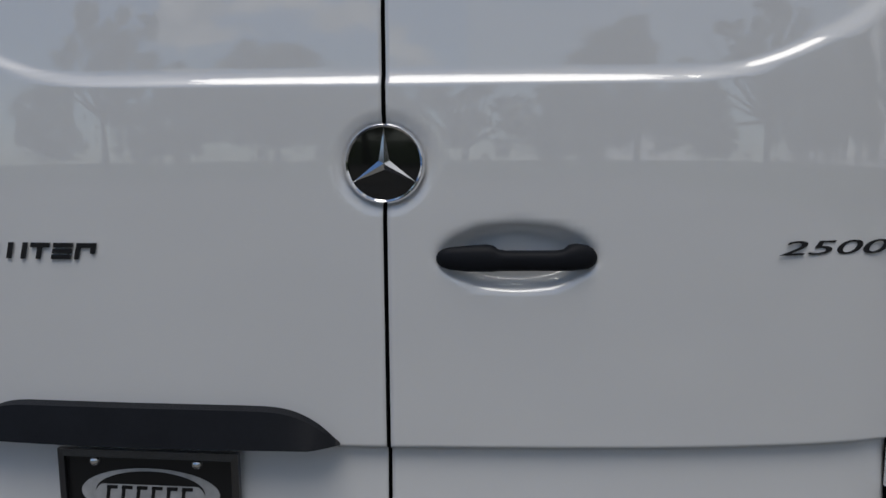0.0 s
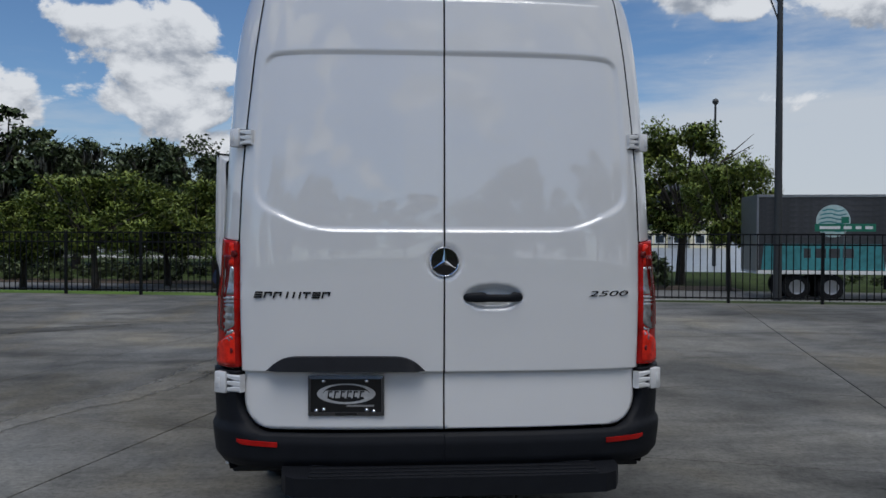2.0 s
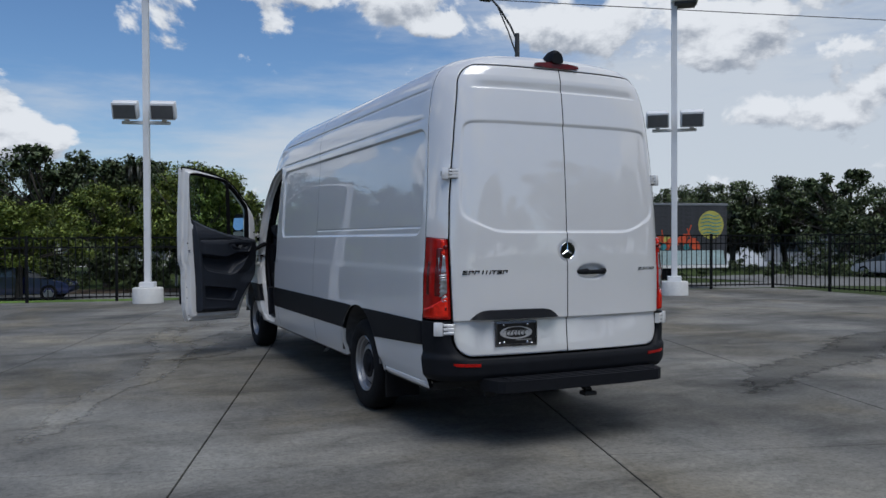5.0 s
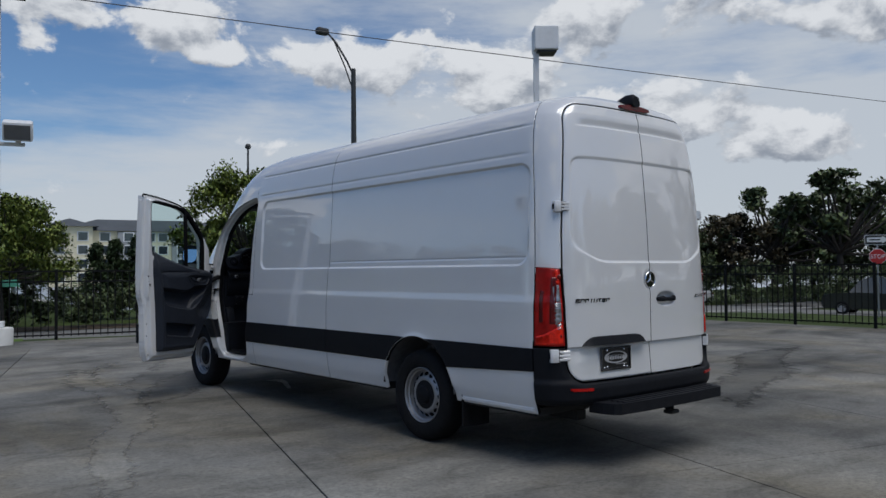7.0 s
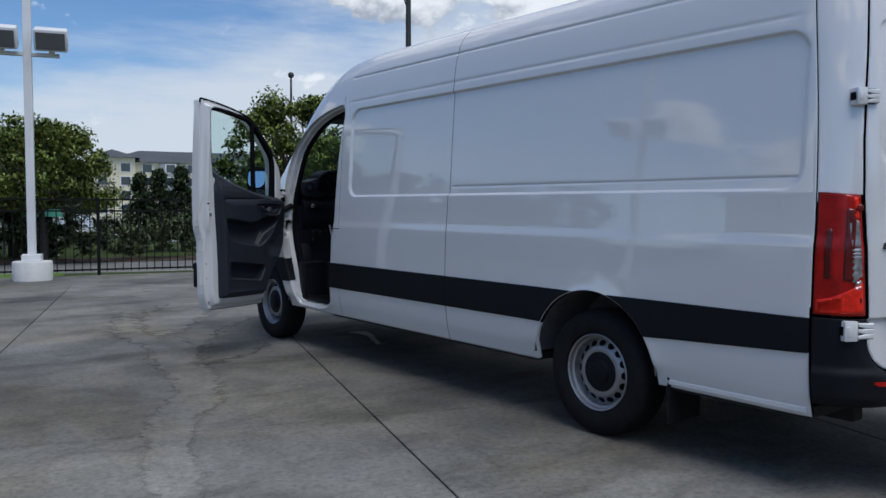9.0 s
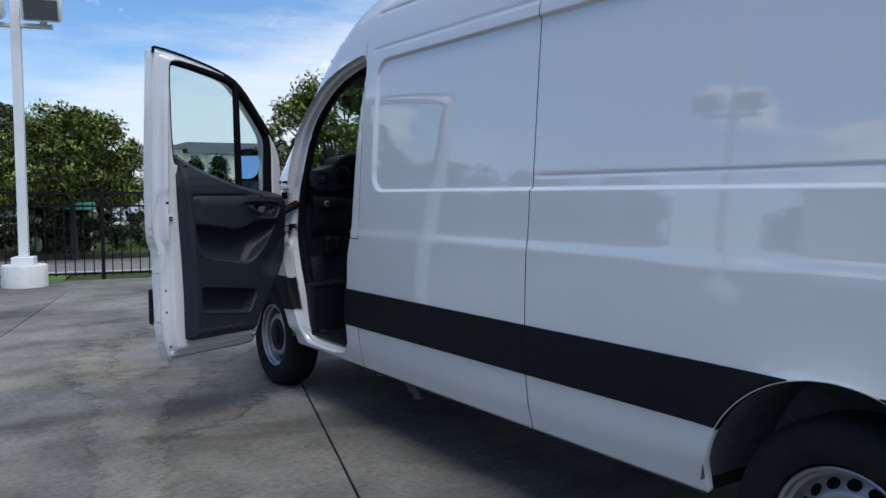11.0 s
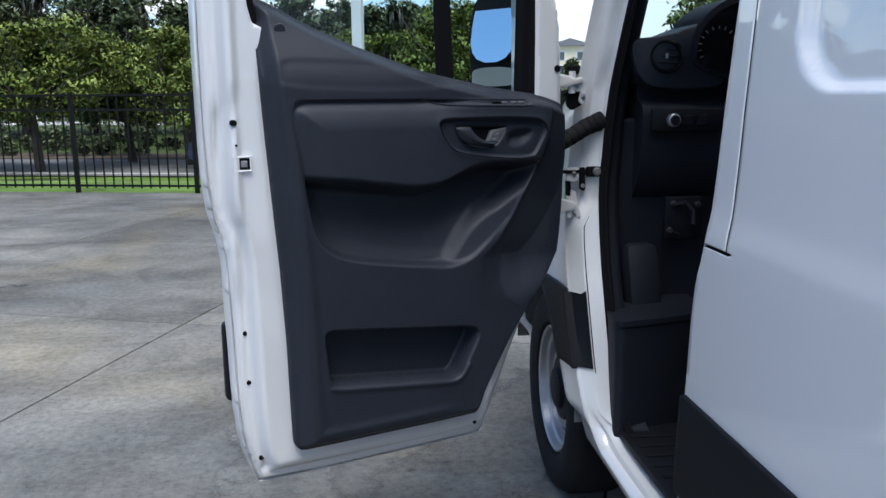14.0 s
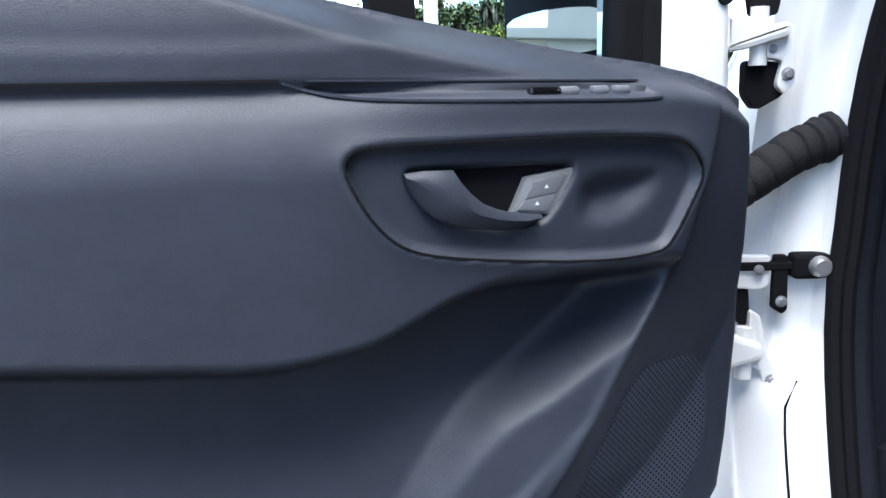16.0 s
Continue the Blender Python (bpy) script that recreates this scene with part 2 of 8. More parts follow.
def box(bm, lo, hi, bevel=0.0, m=None):
    """An axis-aligned box between two corners, with rounded edges, moved by m."""
    t = bmesh.new()
    c = [(a + b) / 2 for a, b in zip(lo, hi)]
    d = [abs(b - a) for a, b in zip(lo, hi)]
    bmesh.ops.create_cube(t, size=1, matrix=Matrix.Translation(c) @ Matrix.Diagonal((*d, 1)))
    if bevel > 0:
        bmesh.ops.bevel(t, geom=t.edges[:], offset=min(bevel, min(d) * 0.45), segments=2, affect="EDGES", profile=0.5)
    if m is not None:
        bmesh.ops.transform(t, matrix=m, verts=t.verts)
    me = bpy.data.meshes.new("t")
    t.to_mesh(me)
    t.free()
    bm.from_mesh(me)
    bpy.data.meshes.remove(me)
    return bm


def lathe(bm, profile, n=32, m=None, closed=False):
    """Turns (radius, height) pairs about z."""
    rings = []
    m = m or Matrix()
    for r, h in profile:
        rings.append([bm.verts.new(m @ Vector((r * math.cos(2 * math.pi * i / n), r * math.sin(2 * math.pi * i / n), h))) for i in range(n)])
    pairs = list(zip(rings, rings[1:])) + ([(rings[-1], rings[0])] if closed else [])
    for a, b in pairs:
        for i in range(n):
            bm.faces.new((a[i], a[(i + 1) % n], b[(i + 1) % n], b[i]))
    if not closed:
        bm.faces.new(rings[0][::-1]), bm.faces.new(rings[-1])
    return bm


def tube(bm, pts, radius, n=8, caps=True):
    """A round bar along points; radius may be a list."""
    pts = [Vector(p) for p in pts]
    rad = radius if isinstance(radius, (list, tuple)) else [radius] * len(pts)
    rings = []
    for i, p in enumerate(pts):
        d = (pts[min(i + 1, len(pts) - 1)] - pts[max(i - 1, 0)]).normalized()
        side = d.cross(Vector((0, 0, 1)) if abs(d.z) < 0.9 else Vector((1, 0, 0))).normalized()
        up = side.cross(d)
        rings.append([bm.verts.new(p + rad[i] * (math.cos(2 * math.pi * k / n) * side + math.sin(2 * math.pi * k / n) * up)) for k in range(n)])
    for a, b in zip(rings, rings[1:]):
        for k in range(n):
            bm.faces.new((a[k], a[(k + 1) % n], b[(k + 1) % n], b[k]))
    if caps:
        bm.faces.new(rings[0][::-1]), bm.faces.new(rings[-1])
    return bm


def prism(bm, outline, thick, m=None):
    """A plate with the given (x, y) outline, from z = 0 to thick."""
    m = m or Matrix()
    lo = [bm.verts.new(m @ Vector((x, y, 0))) for x, y in outline]
    hi = [bm.verts.new(m @ Vector((x, y, thick))) for x, y in outline]
    n = len(outline)
    for i in range(n):
        bm.faces.new((lo[i], lo[(i + 1) % n], hi[(i + 1) % n], hi[i]))
    bm.faces.new(lo[::-1]), bm.faces.new(hi)
    return bm


def round_poly(pts, r, n=5):
    """A closed outline with filleted corners."""
    out = []
    for i, p in enumerate(pts):
        p, a, b = Vector(p), Vector(pts[i - 1]), Vector(pts[(i + 1) % len(pts)])
        ra, rb = min(r, (a - p).length * 0.45), min(r, (b - p).length * 0.45)
        q0, q1 = p + (a - p).normalized() * ra, p + (b - p).normalized() * rb
        for k in range(n + 1):
            t = k / n
            out.append(tuple(q0 * (1 - t) ** 2 + p * 2 * t * (1 - t) + q1 * t * t))
    return out


def chaikin(pts, rounds=2, closed=True):
    for _ in range(rounds):
        out = []
        n = len(pts)
        for i in range(n if closed else n - 1):
            a, b = pts[i], pts[(i + 1) % n]
            out += [tuple(0.75 * p + 0.25 * q for p, q in zip(a, b)), tuple(0.25 * p + 0.75 * q for p, q in zip(a, b))]
        pts = out if closed else [pts[0]] + out + [pts[-1]]
    return pts


def sstep(a, b, x):
    t = np.clip((x - a) / (b - a), 0, 1)
    return t * t * (3 - 2 * t)


def sd_rbox(x, z, cx, cz, hx, hz, r):
    qx, qz = np.abs(x - cx) - hx + r, np.abs(z - cz) - hz + r
    return np.hypot(np.maximum(qx, 0), np.maximum(qz, 0)) + np.minimum(np.maximum(qx, qz), 0) - r


def sd_poly(x, z, poly):
    d = np.full(x.shape, 1e9)
    inside = np.zeros(x.shape, dtype=bool)
    n = len(poly)
    for i in range(n):
        (ax, az), (bx, bz) = poly[i], poly[(i + 1) % n]
        ex, ez = bx - ax, bz - az
        t = np.clip(((x - ax) * ex + (z - az) * ez) / (ex * ex + ez * ez + 1e-12), 0, 1)
        d = np.minimum(d, np.hypot(x - ax - t * ex, z - az - t * ez))
        cross = ((az <= z) & (bz > z)) | ((bz <= z) & (az > z))
        with np.errstate(divide="ignore", invalid="ignore"):
            xi = ax + (z - az) / (bz - az if bz != az else 1e-12) * ex
        inside ^= cross & (x < xi)
    return np.where(inside, -d, d)


def smooth_curve(xs, ys, x):
    """Monotone-ish cubic through the points."""
    xs, ys = np.asarray(xs, float), np.asarray(ys, float)
    h, dl = np.diff(xs), np.diff(ys) / np.diff(xs)
    m = np.zeros_like(ys)
    m[1:-1] = np.where(dl[:-1] * dl[1:] > 0, 2 * dl[:-1] * dl[1:] / (dl[:-1] + dl[1:] + 1e-12), 0)
    m[0], m[-1] = dl[0], dl[-1]
    k = np.clip(np.searchsorted(xs, x) - 1, 0, len(xs) - 2)
    t = np.clip((x - xs[k]) / h[k], 0, 1)
    return (2 * t**3 - 3 * t**2 + 1) * ys[k] + (t**3 - 2 * t**2 + t) * h[k] * m[k] + (-2 * t**3 + 3 * t**2) * ys[k + 1] + (t**3 - t**2) * h[k] * m[k + 1]

# ---- the van: one lofted skin, cut into body, doors, lamps, cladding ----
VAN = thing("cargo_van", (0, 0, 0), "white high-roof panel van with its driver's door wide open", "van")
BELT = 1.15
SEC_Z = [0.38, 0.50, 0.65, 0.85, 1.10, 1.16, 1.22, 1.42, 1.80, 2.17, 2.30, 2.44, 2.52, 2.60, 2.65, 2.69, 2.71, 2.72]
SEC_W = [0.945, 0.975, 0.990, 0.997, 0.993, 0.991, 0.983, 0.972, 0.950, 0.925, 0.910, 0.882, 0.850, 0.785, 0.700, 0.550, 0.300, 0.0]
PLAN = [(0, 0), (0.3, 0.003), (0.5, 0.012), (0.7, 0.035), (0.8, 0.060), (0.85, 0.085), (0.90, 0.128), (0.94, 0.180), (0.97, 0.240),
        (0.985, 0.300), (0.99, 0.40), (0.99, 2.0), (0.99, 4.0), (0.99, 6.0), (0.985, 6.2), (0.96, 6.45), (0.90, 6.65), (0.75, 6.82), (0.5, 6.92), (0.0, 6.96)]
SEAM_Y = (0.275, 2.985, 4.52)
DOOR_HALF = ([0.3, 0.62, 0.80, 1.10, 1.40, 1.65, 1.90, 2.20, 2.45, 2.60, 3.0], [0.845, 0.845, 0.852, 0.862, 0.866, 0.856, 0.835, 0.803, 0.768, 0.74, 0.7])
CAB_DOOR = chaikin([(4.505, 2.19), (4.585, 1.90), (4.612, 1.66), (4.630, 1.30), (4.640, 1.12), (4.648, 1.04), (4.668, 0.84), (4.700, 0.66), (4.71, 0.455), (5.20, 0.450), (5.335, 0.47), (5.385, 0.58), (5.435, 0.80), (5.500, 0.94), (5.56, 1.14),
                    (5.575, 1.40), (5.53, 1.58), (5.48, 1.77), (5.41, 1.89), (5.29, 1.98), (5.13, 2.07), (4.94, 2.13), (4.70, 2.175)], 2)
CAB_SKIN = chaikin([(4.475, 2.235), (4.553, 1.90), (4.583, 1.66), (4.600, 1.30), (4.606, 1.14), (4.642, 1.06), (4.645, 0.84), (4.68, 0.66), (4.69, 0.415), (5.28, 0.405), (5.350, 0.43), (5.412, 0.60), (5.518, 0.83), (5.595, 0.98), (5.632, 1.19),
                    (5.630, 1.42), (5.605, 1.60), (5.55, 1.79), (5.46, 1.915), (5.325, 2.012), (5.16, 2.105), (4.96, 2.168), (4.70, 2.215)], 2)
SIDE_GLASS = chaikin([(4.62, 1.50), (4.58, 2.10), (4.86, 2.12), (5.20, 1.85), (5.42, 1.48), (5.0, 1.46)], 2)
FIELD = chaikin([(-0.9, 1.437), (0.43, 1.437), (0.50, 1.440), (0.56, 1.451), (0.63, 1.474), (0.71, 1.510), (0.765, 1.540), (0.795, 1.578), (0.801, 1.64), (0.799, 1.70), (0.794, 1.80), (0.775, 2.10), (0.755, 2.185), (0.68, 2.205), (0.3, 2.205), (-0.9, 2.205)], 2)
ARCHES = ((1.60, 0.395), (5.94, 0.395))
ARCH_R = (0.464, 0.452)


def resample(pts, steps):
    """Points along a polyline at given arc lengths."""
    p = np.asarray(pts, float)
    s = np.concatenate([[0], np.cumsum(np.hypot(*np.diff(p, axis=0).T))])
    return np.stack([np.interp(steps, s, p[:, i]) for i in range(2)], 1), s


def skin_grid(step, side):
    """Columns run round the plan from the rear centre, rows up the section. Gives arrays of x, y, z and the section's width."""
    fine = chaikin(PLAN, 3, closed=False)
    total = resample(fine, [0])[1]
    arc = np.concatenate([np.arange(0, 1.35, step * 0.95), np.arange(1.35, total[-1] - 1.2, step), np.arange(total[-1] - 1.2, total[-1], 0.06), [total[-1]]])
    # extra columns for the seams
    plan0 = resample(fine, arc)[0]
    extra = []
    for ys in SEAM_Y:
        k = np.interp(ys, plan0[5:len(plan0) - 25, 1], arc[5:len(plan0) - 25])
        g = 0.0012 if ys > 4 else 0.0018
        e = 0.0008 if ys > 4 else 0.0010
        extra += [k - g - e, k - g, k + g, k + g + e]
    arc = np.sort(np.concatenate([arc, extra, [0.0033]]))
    plan = resample(fine, arc)[0]
    folds = np.concatenate([np.arange(k - 0.02, k + 0.02, 0.003) for k in (0.85, 1.148, 1.425, 1.487, 2.17, 2.235, 2.432, 2.445)] if step < 0.013 else [np.arange(k - 0.015, k + 0.015, 0.004) for k in (0.85, 1.437, 2.20, 2.432)])
    zz = np.unique(np.round(np.concatenate([np.arange(0.38, 2.5, step), folds]), 4))
    zz = np.concatenate([zz[np.concatenate([[True], np.diff(zz) > 0.0012])], np.linspace(2.504, 2.66, 22), np.linspace(2.667, 2.72, 26)])
    ww = smooth_curve(SEC_Z, SEC_W, zz)
    ww[-1] = 0.0
    P, Z = np.meshgrid(np.arange(len(arc)), zz)
    W = np.repeat(ww[:, None], len(arc), 1)
    X, Y = plan[:, 0][P] * W / 0.99, plan[:, 1][P].copy()
    rear = 1 - sstep(0.25, 1.2, Y)
    lean = 0.10 * (np.clip(Z - 1.2, 0, 2) / 1.4) ** 2 + np.interp(Z, [2.52, 2.60, 2.65, 2.69, 2.71, 2.72], [0, 0.012, 0.035, 0.10, 0.20, 0.30])
    Y += rear * lean
    top = smooth_curve([0, 4.2, 4.6, 4.85, 5.2, 5.5, 5.95, 6.25, 6.7, 6.9, 7.0], [2.72, 2.72, 2.69, 2.62, 2.42, 2.19, 1.80, 1.50, 1.26, 1.18, 1.15], Y)
    Zc = np.where(Z > BELT, BELT + (Z - BELT) * (top - BELT) / (2.72 - BELT), Z)
    # the windscreen leans back from the nose: the upper front draws in
    Xc = X * (1 - 0.10 * sstep(4.6, 6.2, Y) * sstep(1.2, 2.4, Z))
    return -side * Xc, Y, Zc, W, Z


def displace(X, Y, Z, depth, side):
    """Moves the skin along its normal by depth."""
    dp = [np.gradient(a, axis=1) for a in (X, Y, Z)]
    dq = [np.gradient(a, axis=0) for a in (X, Y, Z)]
    n = np.stack([dp[1] * dq[2] - dp[2] * dq[1], dp[2] * dq[0] - dp[0] * dq[2], dp[0] * dq[1] - dp[1] * dq[0]], -1)
    n /= np.linalg.norm(n, axis=-1, keepdims=True) + 1e-9
    n = n * (-side)
    flip = np.sign(n[..., 0] * X + n[..., 1] * (Y - 3.4) * 0.05 + n[..., 2] * (Z - 1.5) * 0.2)
    flip[flip == 0] = 1
    n *= flip[..., None]
    return X + n[..., 0] * depth, Y + n[..., 1] * depth, Z + n[..., 2] * depth, n


def cut_mesh(name, XYZ, uv, sdf, mat, lip=0.012, dark=None, side=1, lip_dark=0):
    """Keeps the part of a skin where sdf < 0, pulls its rim onto the line and turns the rim inwards by lip."""
    X, Y, Z, N = XYZ
    U, V = uv
    rows, cols = X.shape
    cen = (sdf[:-1, :-1] + sdf[1:, :-1] + sdf[:-1, 1:] + sdf[1:, 1:]) / 4
    live = cen < 0
    if not live.any():
        return None
    # first differences of sdf on the grid pull rim points to the line
    used = np.zeros((rows, cols), bool)
    for a, b in ((0, 0), (1, 0), (0, 1), (1, 1)):
        used[a:rows - 1 + a, b:cols - 1 + b] |= live
    dead = np.zeros((rows, cols), bool)
    for a, b in ((0, 0), (1, 0), (0, 1), (1, 1)):
        dead[a:rows - 1 + a, b:cols - 1 + b] |= ~live
    rim = used & dead
    gu, gv = np.gradient(sdf, axis=1), np.gradient(sdf, axis=0)
    g2 = gu * gu + gv * gv + 1e-12
    mu, mv = np.clip(-sdf * gu / g2, -0.9, 0.9), np.clip(-sdf * gv / g2, -0.9, 0.9)
    out = []
    for A in (X, Y, Z):
        du, dv = np.gradient(A, axis=1), np.gradient(A, axis=0)
        out.append(np.where(rim, A + mu * du + mv * dv, A))
    ids = -np.ones((rows, cols), int)
    ids[used] = np.arange(used.sum())
    verts = np.stack([o[used] for o in out], 1)
    r, c = np.nonzero(live)
    quads = np.stack([ids[r, c], ids[r, c + 1], ids[r + 1, c + 1], ids[r + 1, c]], 1)
    if side > 0:
        quads = quads[:, ::-1]
    fm = np.zeros(len(quads), int)
    if dark is not None:
        fm[(dark[r, c] + dark[r + 1, c] + dark[r, c + 1] + dark[r + 1, c + 1]) > 1.9] = 1
    if lip:
        # edges with one face
        e = np.concatenate([quads[:, [i, (i + 1) % 4]] for i in range(4)])
        key = np.sort(e, 1)
        code = key[:, 0] * (len(verts) + 1) + key[:, 1]
        u_, first, count = np.unique(code, return_index=True, return_counts=True)
        e = e[first[count == 1]]
        nn = np.stack([N[..., i][used] for i in range(3)], 1)
        rimv = np.unique(e)
        back = -np.ones(len(verts), int)
        back[rimv] = len(verts) + np.arange(len(rimv))
        verts = np.concatenate([verts, verts[rimv] - lip * nn[rimv]])
        quads = np.concatenate([quads, np.stack([e[:, 1], e[:, 0], back[e[:, 0]], back[e[:, 1]]], 1)])
        at_rim = verts[e[:, 0]]
        shaded = (at_rim[:, 1] < 0.5) | ((np.hypot(at_rim[:, 1] - ARCHES[0][0], at_rim[:, 2] - ARCHES[0][1]) < 0.475) & (at_rim[:, 2] > 0.62))
        fm = np.concatenate([fm, np.where(shaded, lip_dark, 0)])
    return mesh_object(name, verts, quads, mat, True, [mat, SEAL], fm)


def build_skin(side, step):
    X, Y, Z, W, Z0 = skin_grid(step, side)
    ax = np.abs(X)
    back = Y < 0.9
    # --- outlines
    half = np.interp(Z, *DOOR_HALF)
    d_rear = np.where(back & (Z0 < 2.69), sd_rbox(ax / half * 0.85, Z, 0, 1.602, 0.85, 0.992, 0.13), 1.0)
    d_rear = np.where(Y > 0.35, 1.0, d_rear)
    d_lamp = np.maximum.reduce([Z - 1.415 - 0.10 * (Y - 0.25), 0.862 - Z, Y - SEAM_Y[0] + 0.004, -d_rear + 0.006])
    zb_top, zb_lo = 0.845 + 0 * Y, np.interp(Y, [0.28, 1.2, 2.0, 5.6], [0.685, 0.64, 0.632, 0.625])
    d_arch = np.minimum.reduce([np.hypot(Y - ay, np.where(Z < az, (Z - az) * 0.35, Z - az)) - r for (ay, az), r in zip(ARCHES, ARCH_R)])
    d_cab = sd_poly(Y, Z, CAB_SKIN) if side > 0 else np.full(X.shape, 1.0)
    d_cab = np.where((Z0 > 2.62) | back, 1.0, d_cab)
    d_bump = np.maximum.reduce([Z - 0.852, 0.455 - Z, Y - SEAM_Y[0] + 0.004, -d_rear + 0.008])
    d_glass = np.where((W < 0.80) & (Y > 4.9), np.maximum.reduce([5.02 - Y, 1.46 - Z, (ax - 0.66)]), 1.0)
    if side < 0:
        d_glass = np.minimum(d_glass, np.where(W > 0.8, sd_poly(Y, Z, SIDE_GLASS), 1.0))
    sideish = sstep(0.26, 0.34, Y)
    # --- relief
    pan = sd_rbox(Y, Z, 2.36, 1.797, 2.02, 0.375, 0.11)
    dep = -0.017 * (1 - sstep(-0.018, 0.0, pan)) * sideish
    dep += -0.004 * np.exp(-((Z - 1.487) / 0.007) ** 2) * sstep(0.34, 0.40, Y) * (1 - sstep(2.93, 2.97, Y))
    dep += -0.008 * np.exp(-((Z - 2.445) / 0.009) ** 2) * sstep(0.30, 0.5, Y) * (1 - sstep(4.40, 4.46, Y))
    dep += -0.004 * np.exp(-((Z - 2.235) / 0.012) ** 2) * sstep(0.30, 0.5, Y) * (1 - sstep(4.40, 4.46, Y))
    dep += np.where(Y > 4, 0.032, 0.014) * np.exp(-np.clip(d_arch, 0, 1) / np.where(Y > 4, 0.09, 0.06)) * sstep(0.44, 0.52, Z) * sideish * np.where(Y > 4, 1 - sstep(1.0, 1.3, Z), 1)
    groove = np.zeros(X.shape)
    for k, ys in enumerate(SEAM_Y):
        colm = np.abs(Y[10] - ys) < (0.0016 if ys > 4 else 0.0023)
        groove[:, colm] = 1
    groove = groove * (Z0 < 2.64) * ((Z > 0.86) | (Y > 1)) * ((Y < 4) | ((Z > 1.148) & (Z < 2.30)) | (Z < 0.63))
    groove = np.maximum(groove, np.where((np.abs(Z - 1.148) < 0.0016) & (Y > 4.51) & (Y < 4.72), 1.0, 0.0) * (side > 0))
    dep -= 0.010 * groove
    # rear doors: sunk window field, upper fold, lower fold
    xr = ax
    field = sd_poly(xr, Z, FIELD)
    dep_r = -0.009 * (1 - sstep(-0.017, 0.0, field))
    dep_r += -0.010 * sstep(2.425, 2.437, Z) * (1 - sstep(2.437, 2.50, Z)) * (1 - sstep(0.60, 0.70, xr))
    dep_r += -0.020 * (1 - sstep(0.845, 0.856, Z)) * np.clip((Z - 0.58) / 0.26, 0, 1)
    dep_r += -0.010 * (1 - sstep(0.060, 0.080, np.hypot(X, Z - 1.316)))
    if side < 0:
        e = np.hypot((X - 0.207) / 0.130, (Z - 1.168) / 0.054)
        dep_r += -0.032 * (1 - sstep(0.70, 1.02, e))
    rear_skin = displace(X, Y, Z, dep_r, side)
    skin = displace(X, Y, Z, np.where(Y < 0.26, 0, dep), side)
    # --- pieces
    seam = np.where(np.abs(X) < 0.004, 1.0, 0.0)
    door = cut_mesh("rear_door", rear_skin, (X, Z), np.maximum(d_rear + 0.005, 0.0034 - ax), PAINT, 0.022, side=side, lip_dark=1)
    keep(door, VAN, "white rear cargo door")
    body = np.maximum.reduce([-d_rear + 0.003, -d_lamp - 0.001, -d_arch, -d_cab, -d_bump, -d_glass,
                              np.where((Y < SEAM_Y[0] + 0.004) & (Z < 0.9), 1.0, -1.0)])
    ob = cut_mesh("body_side", skin, (Y, Z), body, PAINT, 0.03, dark=groove, side=side, lip_dark=1)
    keep(ob, VAN)
    swell = 0.020 * sstep(0.005, 0.05, d_rear) * (1 - sstep(0.16, 0.275, Y))
    lamp = displace(X, Y, Z, 0.004 + swell, side)
    lens = cut_mesh("tail_light", lamp, (X, Z), d_lamp + 0.004, RED_LENS, 0.03, side=side)
    keep(lens, VAN, "red tail light with a clear inner strip")
    z_in = Z + 0.9 * (ax - 0.88)
    d_clear = np.maximum.reduce([d_lamp + 0.012, Z - 1.29, 1.04 - z_in, ax - 0.911])
    strip = displace(X, Y, Z, 0.0065 + swell, side)
    ribbed = displace(X, Y, Z, 0.0065 + swell + 0.002 * np.sin(Z * 420) * (Z < 1.165), side)
    keep(cut_mesh("clear_strip", ribbed, (X, Z), np.maximum(d_clear, 1.170 - Z), CLEAR_LENS, 0.006, side=side), lens, "clear upper reversing light")
    keep(cut_mesh("clear_strip", ribbed, (X, Z), np.maximum(d_clear, Z - 1.166), CLEAR_LENS, 0.006, side=side), lens, "clear lower reversing light")
    for off in (0.019, 0.042):
        keep(cut_mesh("chrome_rib", strip, (X, Z), np.maximum.reduce([d_lamp + 0.014, np.abs(z_in - 1.040 + off) - 0.0082, ax - 0.905]), CLEAR_LENS, 0.004, side=side), lens, "slanting clear rib")
    for d_low in (np.maximum.reduce([d_lamp + 0.012, z_in - 1.015, 0.875 - Z, Y - SEAM_Y[0] + 0.02]), np.maximum.reduce([d_lamp + 0.012, 1.296 - Z, ax - 0.897])):
        keep(cut_mesh("reflector", strip, (X, Z), d_low, BRIGHT_RED, 0.006, side=side), lens, "bright red reflector")
    for mid, half_, low_, high_ in ((0.150, 0.016, 1.02, 1.34), (0.218, 0.012, 1.03, 1.25)):
        d_band = np.maximum.reduce([d_lamp + 0.012, np.abs(Y - mid) - half_, low_ - Z, Z - high_])
        keep(cut_mesh("dark_band", strip, (X, Z), d_band, DARK_RED, 0.004, side=side), lens, "dark red inner band")
    d_foot = np.maximum.reduce([d_lamp + 0.012, Z - 0.945 + 0.25 * (Y - 0.2), 0.872 - Z, 0.160 - Y])
    keep(cut_mesh("reflector", strip, (X, Z), d_foot, BRIGHT_RED, 0.006, side=side), lens, "bright red reflector")
    bd = 0.016 + 0.6 * swell + 0.018 * (1 - sstep(0.60, 0.64, Z)) - 0.02 * (1 - sstep(0.455, 0.50, Z))
    bumper = displace(X, Y, Z, bd, side)
    keep(cut_mesh("bumper", bumper, (X, Z), d_bump + 0.002, PLASTIC, 0.04, side=side), VAN, "black plastic rear bumper")
    clad = displace(X, Y, Z, np.where(Y > 4, dep, dep * 0.6) + 0.010, side)
